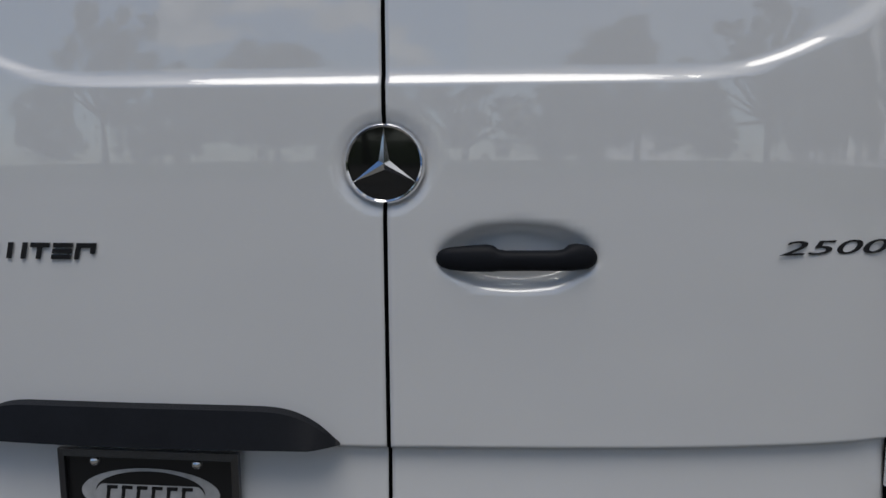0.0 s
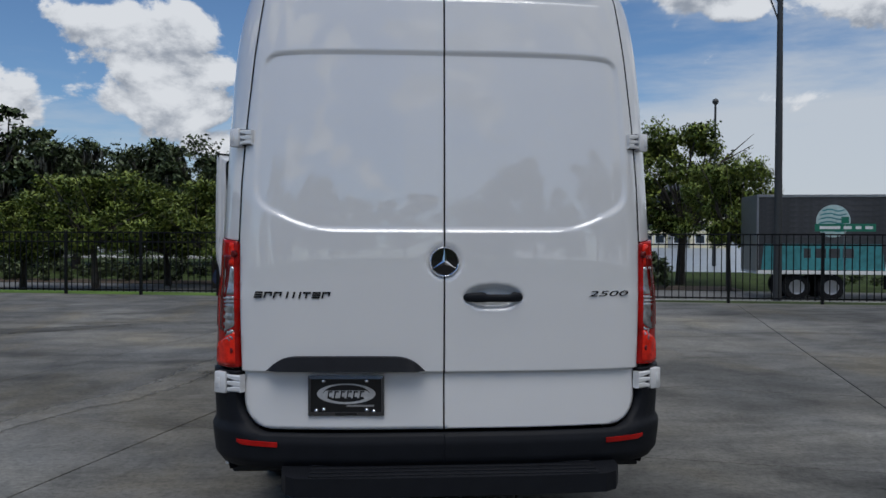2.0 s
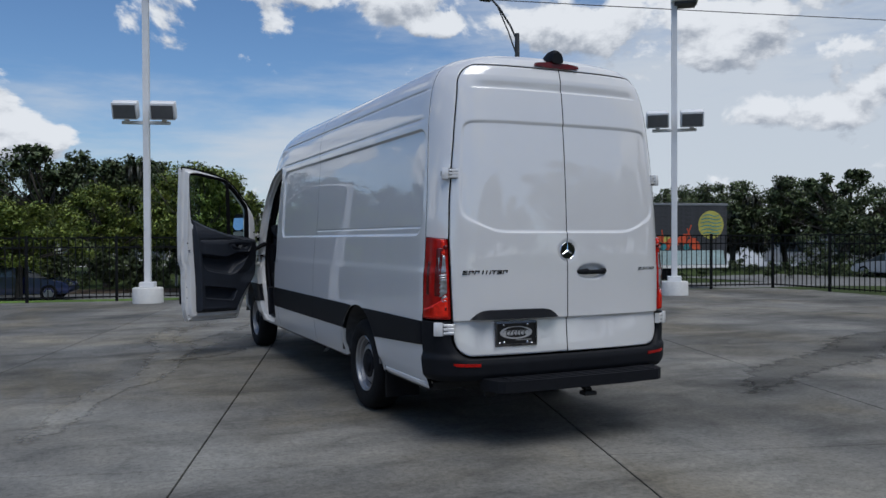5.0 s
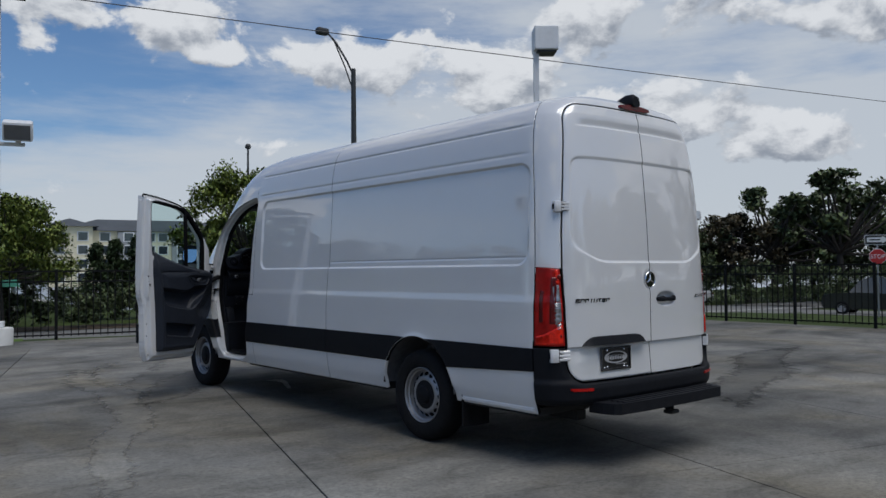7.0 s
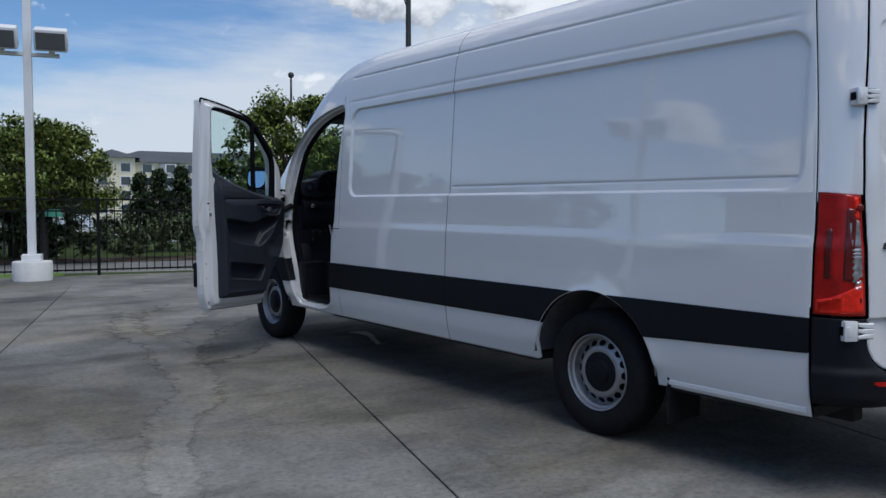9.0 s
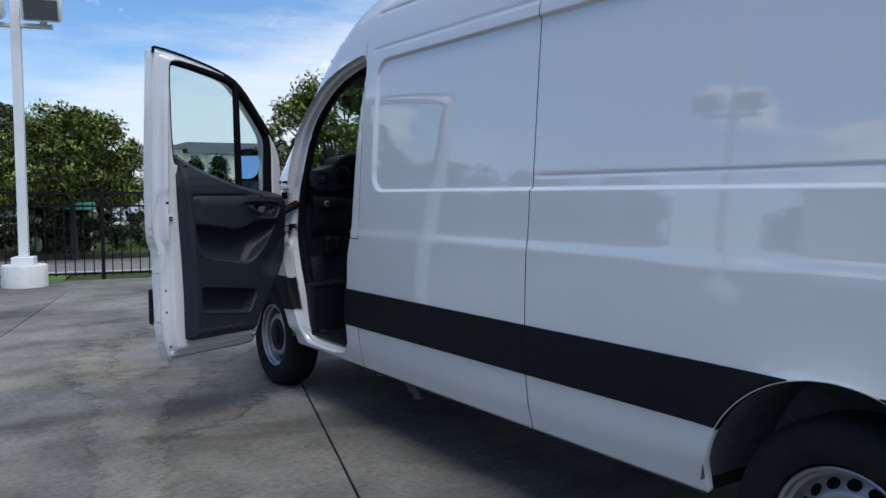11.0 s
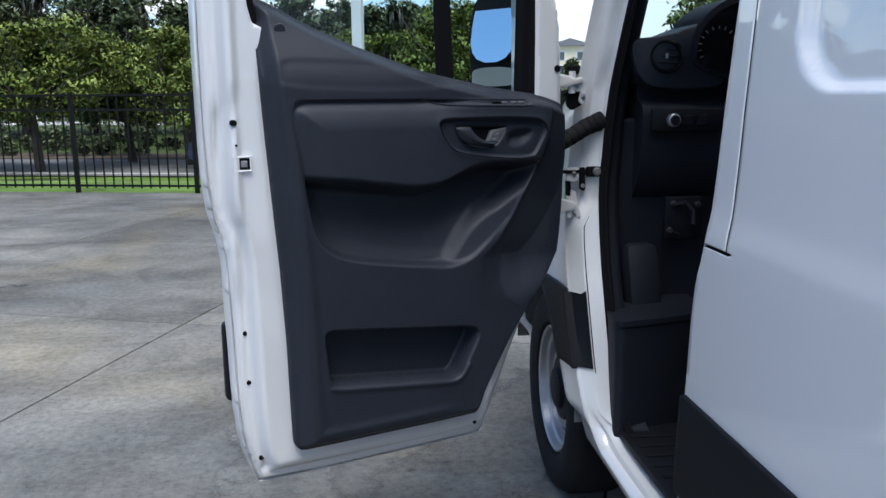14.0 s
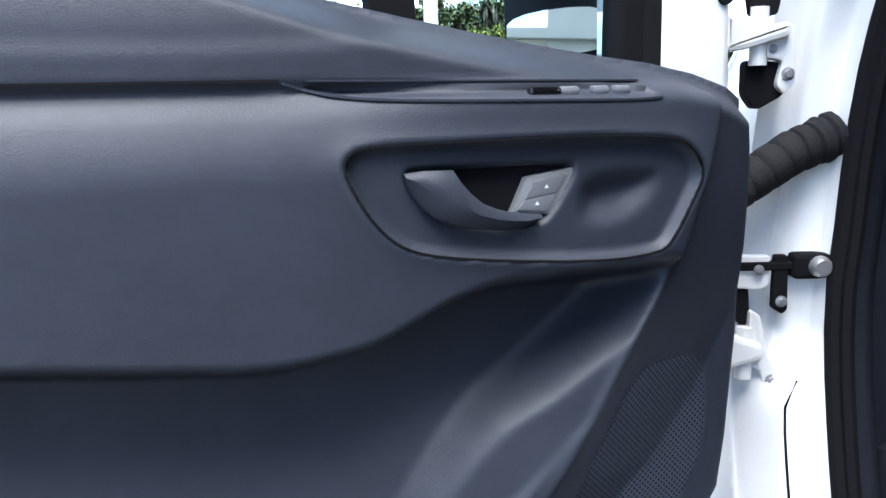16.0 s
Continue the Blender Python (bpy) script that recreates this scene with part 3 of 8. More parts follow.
    d_clad = np.maximum.reduce([Z - zb_top, zb_lo - Z, SEAM_Y[0] + 0.006 - Y, -d_arch + 0.004, -d_cab, np.where(np.abs(Y - SEAM_Y[1]) < 0.0023, 1.0, -1.0), Y - 6.0])
    keep(cut_mesh("side_cladding", clad, (Y, Z), d_clad, PLASTIC, 0.012, side=side), VAN, "black plastic side strip")
    liner = displace(X, Y, Z, np.full(X.shape, -0.035), side)
    d_liner = np.maximum.reduce([4.47 - Y, Y - 6.3, -d_cab, -d_glass - 0.004, 0.9 - Z])
    keep(cut_mesh("cab_lining", liner, (Y, Z), d_liner, CABIN, 0, side=side), VAN, "dark cab lining")
    return door, lens


LEFT_DOOR, LEFT_LENS = build_skin(1, 0.010)
RIGHT_DOOR, RIGHT_LENS = build_skin(-1, 0.0115)

# ---- wheels ----


def wheel(name, x, y, face):
    """A steel wheel with a ring of holes; face is the side that shows: -1 left, 1 right."""
    at = pose(x, y, 0.372, 0, 90 * face, 0)
    w = new(name)
    w.parent = VAN
    w.matrix_local = at
    bm = bmesh.new()
    prof = [(0.225, 0.075), (0.24, 0.105), (0.27, 0.117), (0.31, 0.118), (0.345, 0.108), (0.362, 0.092), (0.371, 0.07), (0.373, 0), (0.371, -0.07), (0.362, -0.092), (0.345, -0.108), (0.30, -0.12), (0.225, -0.09)]
    lathe(bm, prof, 64, closed=True)
    part("tyre", bm, RUBBER, w, "black all-terrain tyre", True)
    bm = bmesh.new()
    lathe(bm, [(0.0, 0.060), (0.12, 0.062), (0.137, 0.065), (0.146, 0.062), (0.153, 0.056), (0.184, 0.031), (0.191, 0.028), (0.196, 0.036), (0.200, 0.066), (0.207, 0.071), (0.211, 0.074), (0.216, 0.094), (0.224, 0.100), (0.229, 0.096), (0.226, 0.08), (0.222, -0.09), (0.1, -0.09), (0.0, -0.09)], 64)
    part("rim", bm, STEEL, w, "silver steel rim", True)
    for k in range(16):
        a = 2 * math.pi * k / 16
        bm = bmesh.new()
        lathe(bm, [(0.0, 0.0), (0.020, 0.0), (0.020, 0.004), (0.0, 0.004)], 12, Matrix.Translation((0.1685 * math.cos(a), 0.1685 * math.sin(a), 0.0425)) @ Matrix.Rotation(a, 4, "Z") @ Matrix.Rotation(radians(39), 4, "Y") @ Matrix.Diagonal((1.0, 1.12, 1, 1)))
        part("vent_hole", bm, SEAL, w)
    bm = bmesh.new()
    lathe(bm, [(0.0, 0.094), (0.055, 0.094), (0.07, 0.089), (0.078, 0.074), (0.112, 0.070), (0.120, 0.060), (0.0, 0.050)], 40)
    part("hub_cap", bm, PLASTIC, w, "black hub cap", True)
    return w


for wx, wy, f in ((-0.85, 1.585, -1), (-0.845, 5.94, -1), (0.845, 1.60, 1), (0.845, 5.94, 1)):
    wheel("wheel", wx, wy, f)

# arch liners and floor pan
LINER = material("arch_liner", (0.10, 0.10, 0.104), 0.85, grain=0.3, scale=20, bump=0.4, bump_scale=120)
for s in (1, -1):
    for (ay, az), r in zip(ARCHES, ARCH_R):
        bm = bmesh.new()
        ring = [(ay + (r + 0.004) * math.cos(a), az + (r + 0.004) * math.sin(a)) for a in np.linspace(0.08, math.pi - 0.08, 28)]
        a = [bm.verts.new((-s * 0.985, p, q)) for p, q in ring]
        b = [bm.verts.new((-s * 0.60, p, q)) for p, q in ring]
        for i in range(len(ring) - 1):
            bm.faces.new((a[i], a[i + 1], b[i + 1], b[i]))
        bm.faces.new(b)
        part("wheel_arch_liner", bm, LINER, VAN, "grey wheel arch liner", True)
for name, lo, hi in (("floor_pan", (-0.93, 0.30, 0.36), (0.93, 1.08, 0.42)), ("floor_pan", (-0.60, 1.08, 0.36), (0.60, 2.10, 0.42)), ("floor_pan", (-0.93, 2.10, 0.36), (0.93, 4.72, 0.42)),
                     ("floor_pan", (-0.60, 5.44, 0.36), (0.60, 6.44, 0.42)), ("floor_pan", (-0.86, 4.72, 0.36), (0.86, 5.44, 0.42)), ("chassis_rail", (-0.5, 0.3, 0.28), (-0.4, 6.3, 0.36)), ("chassis_rail", (0.4, 0.3, 0.28), (0.5, 6.3, 0.36)),
                     ("rear_axle", (-0.75, 1.53, 0.30), (0.75, 1.67, 0.44))):
    bm = bmesh.new()
    box(bm, lo, hi, 0.05 if name == "rear_axle" else 0.01)
    part(name, bm, UNDER, VAN)
bm = bmesh.new()
prism(bm, [(-0.92, 0.42), (0.92, 0.42), (0.93, 1.1), (0.90, 1.9), (0.84, 2.30), (0.76, 2.48), (-0.76, 2.48), (-0.84, 2.30), (-0.90, 1.9), (-0.93, 1.1)], 0.03, Matrix(((1, 0, 0, 0), (0, 0, 1, 4.38), (0, 1, 0, 0), (0, 0, 0, 1))))
part("bulkhead", bm, CABIN, VAN, "dark partition behind the seats")

# ---- ground ----
def ground_material(name="concrete_slab", gain=1.0):
    """Worn concrete: broad damp stains, drawn-out tyre and water streaks, mottling and fine grit."""
    m = bpy.data.materials.new(name)
    m.use_nodes = True
    nt = m.node_tree
    p = nt.nodes["Principled BSDF"]
    geo = nt.nodes.new("ShaderNodeNewGeometry")

    def noise(scale, detail, rough, stretch=(1, 1, 1), turn=0.0, distort=0.0):
        mp = nt.nodes.new("ShaderNodeMapping")
        mp.inputs["Scale"].default_value, mp.inputs["Rotation"].default_value = stretch, (0, 0, turn)
        n = node(nt, "ShaderNodeTexNoise", Scale=scale, Detail=detail, Roughness=rough, Distortion=distort)
        nt.links.new(geo.outputs["Position"], mp.inputs[0]), nt.links.new(mp.outputs[0], n.inputs["Vector"])
        return n.outputs[0]

    def ramp(value, stops):
        r = nt.nodes.new("ShaderNodeValToRGB")
        while len(r.color_ramp.elements) < len(stops):
            r.color_ramp.elements.new(0.5)
        for e, (pos, c) in zip(r.color_ramp.elements, stops):
            e.position, e.color = pos, (*(c if isinstance(c, tuple) else (c, c, c)), 1)
        nt.links.new(value, r.inputs[0])
        return r.outputs[0]

    def times(a, b):
        mx = nt.nodes.new("ShaderNodeMix")
        mx.data_type, mx.blend_type = "RGBA", "MULTIPLY"
        mx.inputs["Factor"].default_value = 1.0
        nt.links.new(a, mx.inputs["A"]), nt.links.new(b, mx.inputs["B"])
        return mx.outputs["Result"]

    broad = ramp(noise(0.33, 7.0, 0.6, distort=0.4), [(0.34, (0.084, 0.083, 0.077)), (0.50, (0.162, 0.157, 0.142)), (0.66, (0.242, 0.231, 0.200))])
    streak = ramp(noise(1.0, 7.0, 0.62, (0.45, 1.5, 1), 0.15, 0.5), [(0.33, 0.62), (0.50, 0.97), (0.64, 1.03)])
    patch = ramp(noise(1.9, 8.0, 0.66, distort=0.8), [(0.34, 0.74), (0.48, 0.97), (0.64, 1.12)])
    grit = ramp(noise(26.0, 6.0, 0.75), [(0.30, 0.62), (0.5, 1.0), (0.70, 1.26)])
    pits = ramp(noise(95.0, 3.0, 0.6), [(0.30, 0.55), (0.40, 1.0), (0.75, 1.08)])
    tinge = ramp(noise(0.55, 5.0, 0.6, (1.0, 0.7, 1), 0.6, 0.6), [(0.36, (0.95, 0.98, 1.03)), (0.52, (1.0, 1.0, 1.0)), (0.66, (1.06, 1.0, 0.88))])
    c = times(times(times(times(times(broad, streak), patch), grit), pits), tinge)
    oi = nt.nodes.new("ShaderNodeObjectInfo")
    tint = nt.nodes.new("ShaderNodeMapRange")
    tint.inputs["To Min"].default_value, tint.inputs["To Max"].default_value = 0.90 * gain, 1.10 * gain
    nt.links.new(oi.outputs["Random"], tint.inputs["Value"])
    mt = nt.nodes.new("ShaderNodeVectorMath")
    mt.operation = "SCALE"
    nt.links.new(c, mt.inputs[0]), nt.links.new(tint.outputs[0], mt.inputs["Scale"])
    nt.links.new(mt.outputs[0], p.inputs["Base Color"])
    p.inputs["Roughness"].default_value, p.inputs["Specular IOR Level"].default_value = 0.75, 0.10
    bp = nt.nodes.new("ShaderNodeBump")
    bp.inputs["Strength"].default_value, bp.inputs["Distance"].default_value = 0.4, 0.006
    nt.links.new(noise(40.0, 6.0, 0.7), bp.inputs["Height"]), nt.links.new(bp.outputs[0], p.inputs["Normal"])
    return m


SLAB = ground_material()
GRASS_GROUND = material("dark_grass", (0.045, 0.065, 0.020), 0.95, grain=0.45, scale=6, bump=0.8, bump_scale=30, Specular_IOR_Level=0.1)
VERGE_GRASS = material("verge_grass", (0.11, 0.18, 0.038), 0.95, grain=0.45, scale=6, bump=0.8, bump_scale=30, Specular_IOR_Level=0.1)
ASPHALT = material("road_asphalt", (0.16, 0.16, 0.155), 0.85, grain=0.2, scale=8, bump=0.3, bump_scale=90)


CORNER = (14.5, 11.66)

# ---- ground, road, verge, lake ----
WATER = material("lake_water", (0.30, 0.33, 0.36), 0.30, grain=0.15, scale=0.2, bump=0.6, bump_scale=2.0)
KERB = material("pale_concrete", (0.42, 0.41, 0.38), 0.8, grain=0.15, scale=6, bump=0.3, bump_scale=60)
MULCH = material("mulch_soil", (0.09, 0.065, 0.045), 0.95, grain=0.4, scale=7, bump=0.8, bump_scale=40)
LOW = -1.05


def along(d, s):
    """A point d metres out from the front fence and s metres along it, from its middle."""
    return (0.978 * s + 0.206 * d, 14.72 - 0.206 * s + 0.978 * d)


def land(x, y):
    """Height of the land outside the lot: it falls from the fence to the street."""
    front = 0.978 * (y - 14.72) + 0.206 * x
    right = (x - 14.3) * 0.45
    out = np.maximum(front, right)
    return -0.035 + (LOW + 0.035) * sstep(0.0, 12.0, out)


def draped(name, pts, lift, mat, label, category, n=24, kind="structure", cross=10):
    """A strip between two lines, laid on the land."""
    (a0, a1), (b0, b1) = (np.array(p) for p in pts)
    verts, faces = [], []
    for i in range(n + 1):
        for k in range(cross + 1):
            p = (a0 + (a1 - a0) * i / n) * (1 - k / cross) + (b0 + (b1 - b0) * i / n) * k / cross
            verts.append((p[0], p[1], float(land(p[0], p[1])) + lift))
    w = cross + 1
    faces = [(i * w + k, (i + 1) * w + k, (i + 1) * w + k + 1, i * w + k + 1) for i in range(n) for k in range(cross)]
    return tagged(mesh_object(name, verts, faces, mat), label, category, kind=kind)


gx = np.concatenate([[-1500, -400], np.arange(-100, 101, 2.5), [400, 1500]])
GX, GY = np.meshgrid(gx, gx)
inside = (GX < 12.0) & (0.978 * (GY - 14.72) + 0.206 * GX < -2.0)
GZ = np.where(inside, -0.45, land(GX, GY))
nx = len(gx)
tagged(mesh_object("ground", np.stack([GX.ravel(), GY.ravel(), GZ.ravel()], 1), [(r * nx + c, r * nx + c + 1, (r + 1) * nx + c + 1, (r + 1) * nx + c) for r in range(nx - 1) for c in range(nx - 1)], GRASS_GROUND),
       "grassy open ground sloping down to the street", "ground", kind="structure")
draped("verge", ((along(0.02, -60), along(0.02, -1.0)), (along(12.2, -60), along(12.2, -1.0))), 0.02, VERGE_GRASS, "green grass verge behind the fence", "verge", 60)
draped("road", ((along(12.6, -120), along(12.6, 60)), (along(19.2, -120), along(19.2, 60))), 0.02, ASPHALT, "grey asphalt street beyond the fence", "road", 40)
draped("kerb", ((along(12.3, -120), along(12.3, 60)), (along(12.6, -120), along(12.6, 60))), 0.12, KERB, "pale concrete kerb along the street", "kerb", 40, cross=1)
draped("footpath", ((along(9.0, -90), along(9.0, 0)), (along(9.9, -90), along(9.9, 0))), 0.05, KERB, "pale concrete footpath through the grass", "footpath", 40, cross=2)
draped("far_lane", ((along(58, -120), along(58, 4)), (along(68, -120), along(68, 4))), 0.02, KERB, "pale lane beyond the oaks", "road", 30, cross=2)
draped("planting_bed", ((along(19.5, -60), along(19.5, 12)), (along(22.5, -60), along(22.5, 12))), 0.03, MULCH, "brown mulch bed under the hedge", "planting bed", 30)
draped("side_road", (((30.5, 34), (38.5, -30)), ((39.0, 34), (47.0, -30))), 0.025, ASPHALT, "grey asphalt side street past the stop sign", "road", 24)
bm = bmesh.new()
prism(bm, [(12.0, 52), (30, 47), (52, 44), (230, 60), (330, 330), (80, 330), (40, 300), (20, 120)], 0.03, Matrix.Translation((0, 0, LOW - 0.005)))
tagged(bm_object("lake", bm, WATER), "pale grey lake water", "lake", kind="structure")

# ---- perimeter fence ----
PITCH = 1.9 / 13


def shared(name, me, parent, m):
    ob = new(name, me)
    ob.parent = parent
    ob.matrix_local = m
    return ob


def unit_mesh(name, lo, hi, mat, bevel=0.0):
    bm = bmesh.new()
    box(bm, lo, hi, bevel)
    me = bpy.data.meshes.new(name)
    bm.to_mesh(me)
    bm.free()
    me.materials.append(mat)
    return me


PICKET = unit_mesh("picket", (-0.009, -0.009, 0.06), (0.009, 0.009, 1.46), IRON)
POST = unit_mesh("post", (-0.03, -0.03, -0.02), (0.03, 0.03, 1.50), IRON, 0.004)
RAIL = unit_mesh("rail", (0, -0.016, -0.016), (1.9, 0.016, 0.016), IRON)


def fence(a, b, label):
    a, b = Vector((*a, 0)), Vector((*b, 0))
    d = b - a
    f = thing("fence", Matrix.Translation(a) @ Matrix.Rotation(math.atan2(d.y, d.x), 4, "Z"), label, "fence", "perimeter fence")
    n = round(d.length / 1.9)
    for i in range(n + 1):
        shared("post", POST, f, pose(1.9 * i, 0, 0))
        if i == n:
            break
        for z in (1.455, 1.235, 0.10):
            shared("rail", RAIL, f, pose(1.9 * i, 0, z))
        for k in range(1, 13):
            shared("picket", PICKET, f, pose(1.9 * i + k * PITCH, 0, 0))
    return f


_c = Vector((*CORNER, 0))
_d = Vector((-0.978, 0.2066, 0)).normalized()
fence((_c + _d * 1.9 * 14)[:2], CORNER, "black iron picket fence along the front of the lot")
fence((_c + _d * 1.9 * 34)[:2], (_c + _d * 1.9 * 14)[:2], "black iron picket fence further along the front")
_e = Vector((14.28 - 14.5, 4.7 - 11.66, 0)).normalized()
fence(CORNER, (_c + _e * 1.9 * 14)[:2], "black iron picket fence along the side street")

# ---- lot lights ----
LAMP_GLASS = material("floodlight_glass", (0.10, 0.105, 0.11), 0.15, coat=0.6, grain=0.1, scale=10)


def lot_light(x, y, turn):
    p = thing("lot_light", pose(x, y, 0, 0, 0, turn), "white lot light with two floodlights and a box lamp on top", "light pole", "lot lights")
    bm = bmesh.new()
    lathe(bm, [(0.33, -0.02), (0.33, 0.31), (0.318, 0.335)], 40)
    part("base", bm, CONCRETE_BASE, p, "round white concrete base", True)
    bm = bmesh.new()
    box(bm, (-0.16, -0.16, 0.335), (0.16, 0.16, 0.46), 0.01)
    part("base_cover", bm, GALV, p)
    bm = bmesh.new()
    box(bm, (-0.068, -0.068, 0.46), (0.068, 0.068, 7.1), 0.01)
    part("pole", bm, GALV, p)
    bm = bmesh.new()
    box(bm, (-0.52, -0.04, 3.98), (0.52, 0.04, 4.05), 0.01)
    part("cross_arm", bm, GALV, p)
    for s in (-1, 1):
        m = Matrix.Translation((0.40 * s, -0.14, 4.06)) @ pose(0, 0, 0, 22, 0, 0)
        bm = bmesh.new()
        box(bm, (-0.27, -0.10, 0.02), (0.27, 0.18, 0.40), 0.03, m)
        fl = part("floodlight", bm, GALV, p, "white floodlight head", True)
        bm = bmesh.new()
        box(bm, (-0.235, -0.108, 0.05), (0.235, -0.098, 0.35), 0.004, m)
        part("lens", bm, LAMP_GLASS, fl, "dark floodlight glass")
        bm = bmesh.new()
        box(bm, (-0.05, -0.03, -0.05), (0.05, 0.03, 0.04), 0.004, Matrix.Translation((0.40 * s, -0.06, 4.07)))
        part("bracket", bm, GALV, fl)
    bm = bmesh.new()
    box(bm, (-0.07, -0.30, 7.08), (0.55, 0.30, 7.70), 0.03)
    top = part("box_lamp", bm, GALV, p, "white box lamp")
    bm = bmesh.new()
    box(bm, (0.0, -0.24, 7.02), (0.50, 0.24, 7.085), 0.01)
    part("lens", bm, DARK_POLE, top, "dark lamp underside")
    return p


lot_light(-1.62, 14.35, -17)
lot_light(10.2, 10.7, -38)
lot_light(-11.0, 9.5, 80)

# ---- street lamps and overhead wire ----
cob = thing("street_lamp", (14.2, 25.2, LOW), "tall dark street lamp with a curved arm", "street lamp")
bm = bmesh.new()
tube(bm, [(0, 0, 0), (0, 0, 6), (0, 0, 11.2)], [0.16, 0.13, 0.10], 14)
part("pole", bm, DARK_POLE, cob, "", True)
bm = bmesh.new()
tube(bm, [(0, 0, 10.9), (-0.25, 0.1, 11.5), (-0.7, 0.3, 12.3), (-1.1, 0.45, 12.75)], 0.045, 8)
tube(bm, [(0, 0, 10.2), (-0.35, 0.15, 11.3), (-0.8, 0.32, 12.4)], 0.03, 8)
part("arm", bm, DARK_POLE, cob, "", True)
bm = bmesh.new()
box(bm, (-1.55, 0.30, 12.55), (-1.0, 0.62, 12.85), 0.08)
part("lamp_head", bm, DARK_POLE, cob, "", True)
mast = thing("mast_lamp", (26.1, 59.1, LOW), "slender dark mast with a ball on top", "mast")
bm = bmesh.new()
tube(bm, [(0, 0, 0), (0, 0, 8), (0, 0, 13.0)], [0.16, 0.12, 0.08], 10)
part("pole", bm, DARK_POLE, mast)
bm = bmesh.new()
bmesh.ops.create_icosphere(bm, subdivisions=2, radius=0.26, matrix=Matrix.Translation((0, 0, 13.15)))
part("ball", bm, DARK_POLE, mast, "", True)
wire = thing("overhead_wire", (0, 0, 0), "thin dark cable across the sky", "cable")
bm = bmesh.new()
tube(bm, [(x, 20 - 0.211 * x, 8.9 + 0.014 * x + 0.0002 * (x - 20) ** 2) for x in range(-60, 90, 6)], 0.016, 5)
part("cable", bm, DARK_POLE, wire)

# ---- trees ----


def leaf_material(name, dark, light):
    m = bpy.data.materials.new(name)
    m.use_nodes = True
    nt = m.node_tree
    p = nt.nodes["Principled BSDF"]
    geo = nt.nodes.new("ShaderNodeNewGeometry")
    r = nt.nodes.new("ShaderNodeValToRGB")
    r.color_ramp.elements[0].color, r.color_ramp.elements[1].color = (*dark, 1), (*light, 1)
    nt.links.new(geo.outputs["Random Per Island"], r.inputs[0])
    nt.links.new(r.outputs[0], p.inputs["Base Color"])
    p.inputs["Roughness"].default_value = 0.55
    return m


LEAF_DARK = leaf_material("oak_leaves", (0.044, 0.070, 0.029), (0.145, 0.195, 0.076))
LEAF_GREEN = leaf_material("green_leaves", (0.066, 0.118, 0.017), (0.280, 0.345, 0.056))
LEAF_BROWN = leaf_material("brownish_leaves", (0.045, 0.045, 0.022), (0.11, 0.085, 0.04))
MOSS = leaf_material("hanging_moss", (0.05, 0.055, 0.045), (0.13, 0.135, 0.11))
LEAF_CONE = leaf_material("evergreen_needles", (0.022, 0.046, 0.016), (0.070, 0.120, 0.036))
BARK = material("bark", (0.055, 0.047, 0.040), 0.9, grain=0.4, scale=6, bump=0.8, bump_scale=30)


def leaf_quads(rng, centres, radii, per, size, droop=0.0):
    """Leaves in tufts on the outside of each clump; gives vertices, faces and the normals of the clumps' rounded outline."""
    tufts = 9
    d = rng.normal(size=(len(centres), tufts, 3)) + [0, 0, 0.35]
    d /= np.linalg.norm(d, axis=2, keepdims=True) + 1e-9
    reach = rng.uniform(0.35, 1.0, (len(centres), tufts, 1))
    tuft = centres[:, None, :] + d * reach * radii[:, None, None] * (0.95, 0.95, 0.66)
    pick = rng.integers(0, tufts, (len(centres), per))
    t = np.take_along_axis(tuft, pick[..., None], 1).reshape(-1, 3)
    c = np.repeat(centres, per, 0)
    r = np.repeat(radii, per)[:, None]
    p = t + np.clip(rng.normal(size=t.shape), -2.0, 2.0) * r * (0.25, 0.25, 0.17)
    n = len(p)
    a = rng.normal(size=(n, 3))
    a /= np.linalg.norm(a, axis=1, keepdims=True)
    b = np.cross(a, rng.normal(size=(n, 3)))
    b /= np.linalg.norm(b, axis=1, keepdims=True) + 1e-9
    s = (size * rng.uniform(0.6, 1.3, n))[:, None]
    if droop:
        a = np.tile([0.0, 0.0, 1.0], (n, 1)) * droop + a * 0.2
    v = np.stack([p - a * s - b * s * 0.1, p + b * s * 0.45, p + a * s, p - b * s * 0.45], 1).reshape(-1, 3)
    unit = lambda q: q / (np.linalg.norm(q, axis=1, keepdims=True) + 1e-9)
    nrm = unit(unit(p - c) * 0.7 + unit(p - t) * 0.6 + rng.normal(size=(n, 3)) * 0.22)
    return v, np.arange(n * 4).reshape(-1, 4), np.repeat(nrm, 4, 0)


def foliage(name, made, mat):
    """A mesh of leaves that catches the light as the rounded tufts do."""
    v, f, nrm = made
    ob = mesh_object(name, v, f, mat, True)
    ob.data.normals_split_custom_set_from_vertices(nrm)
    return ob


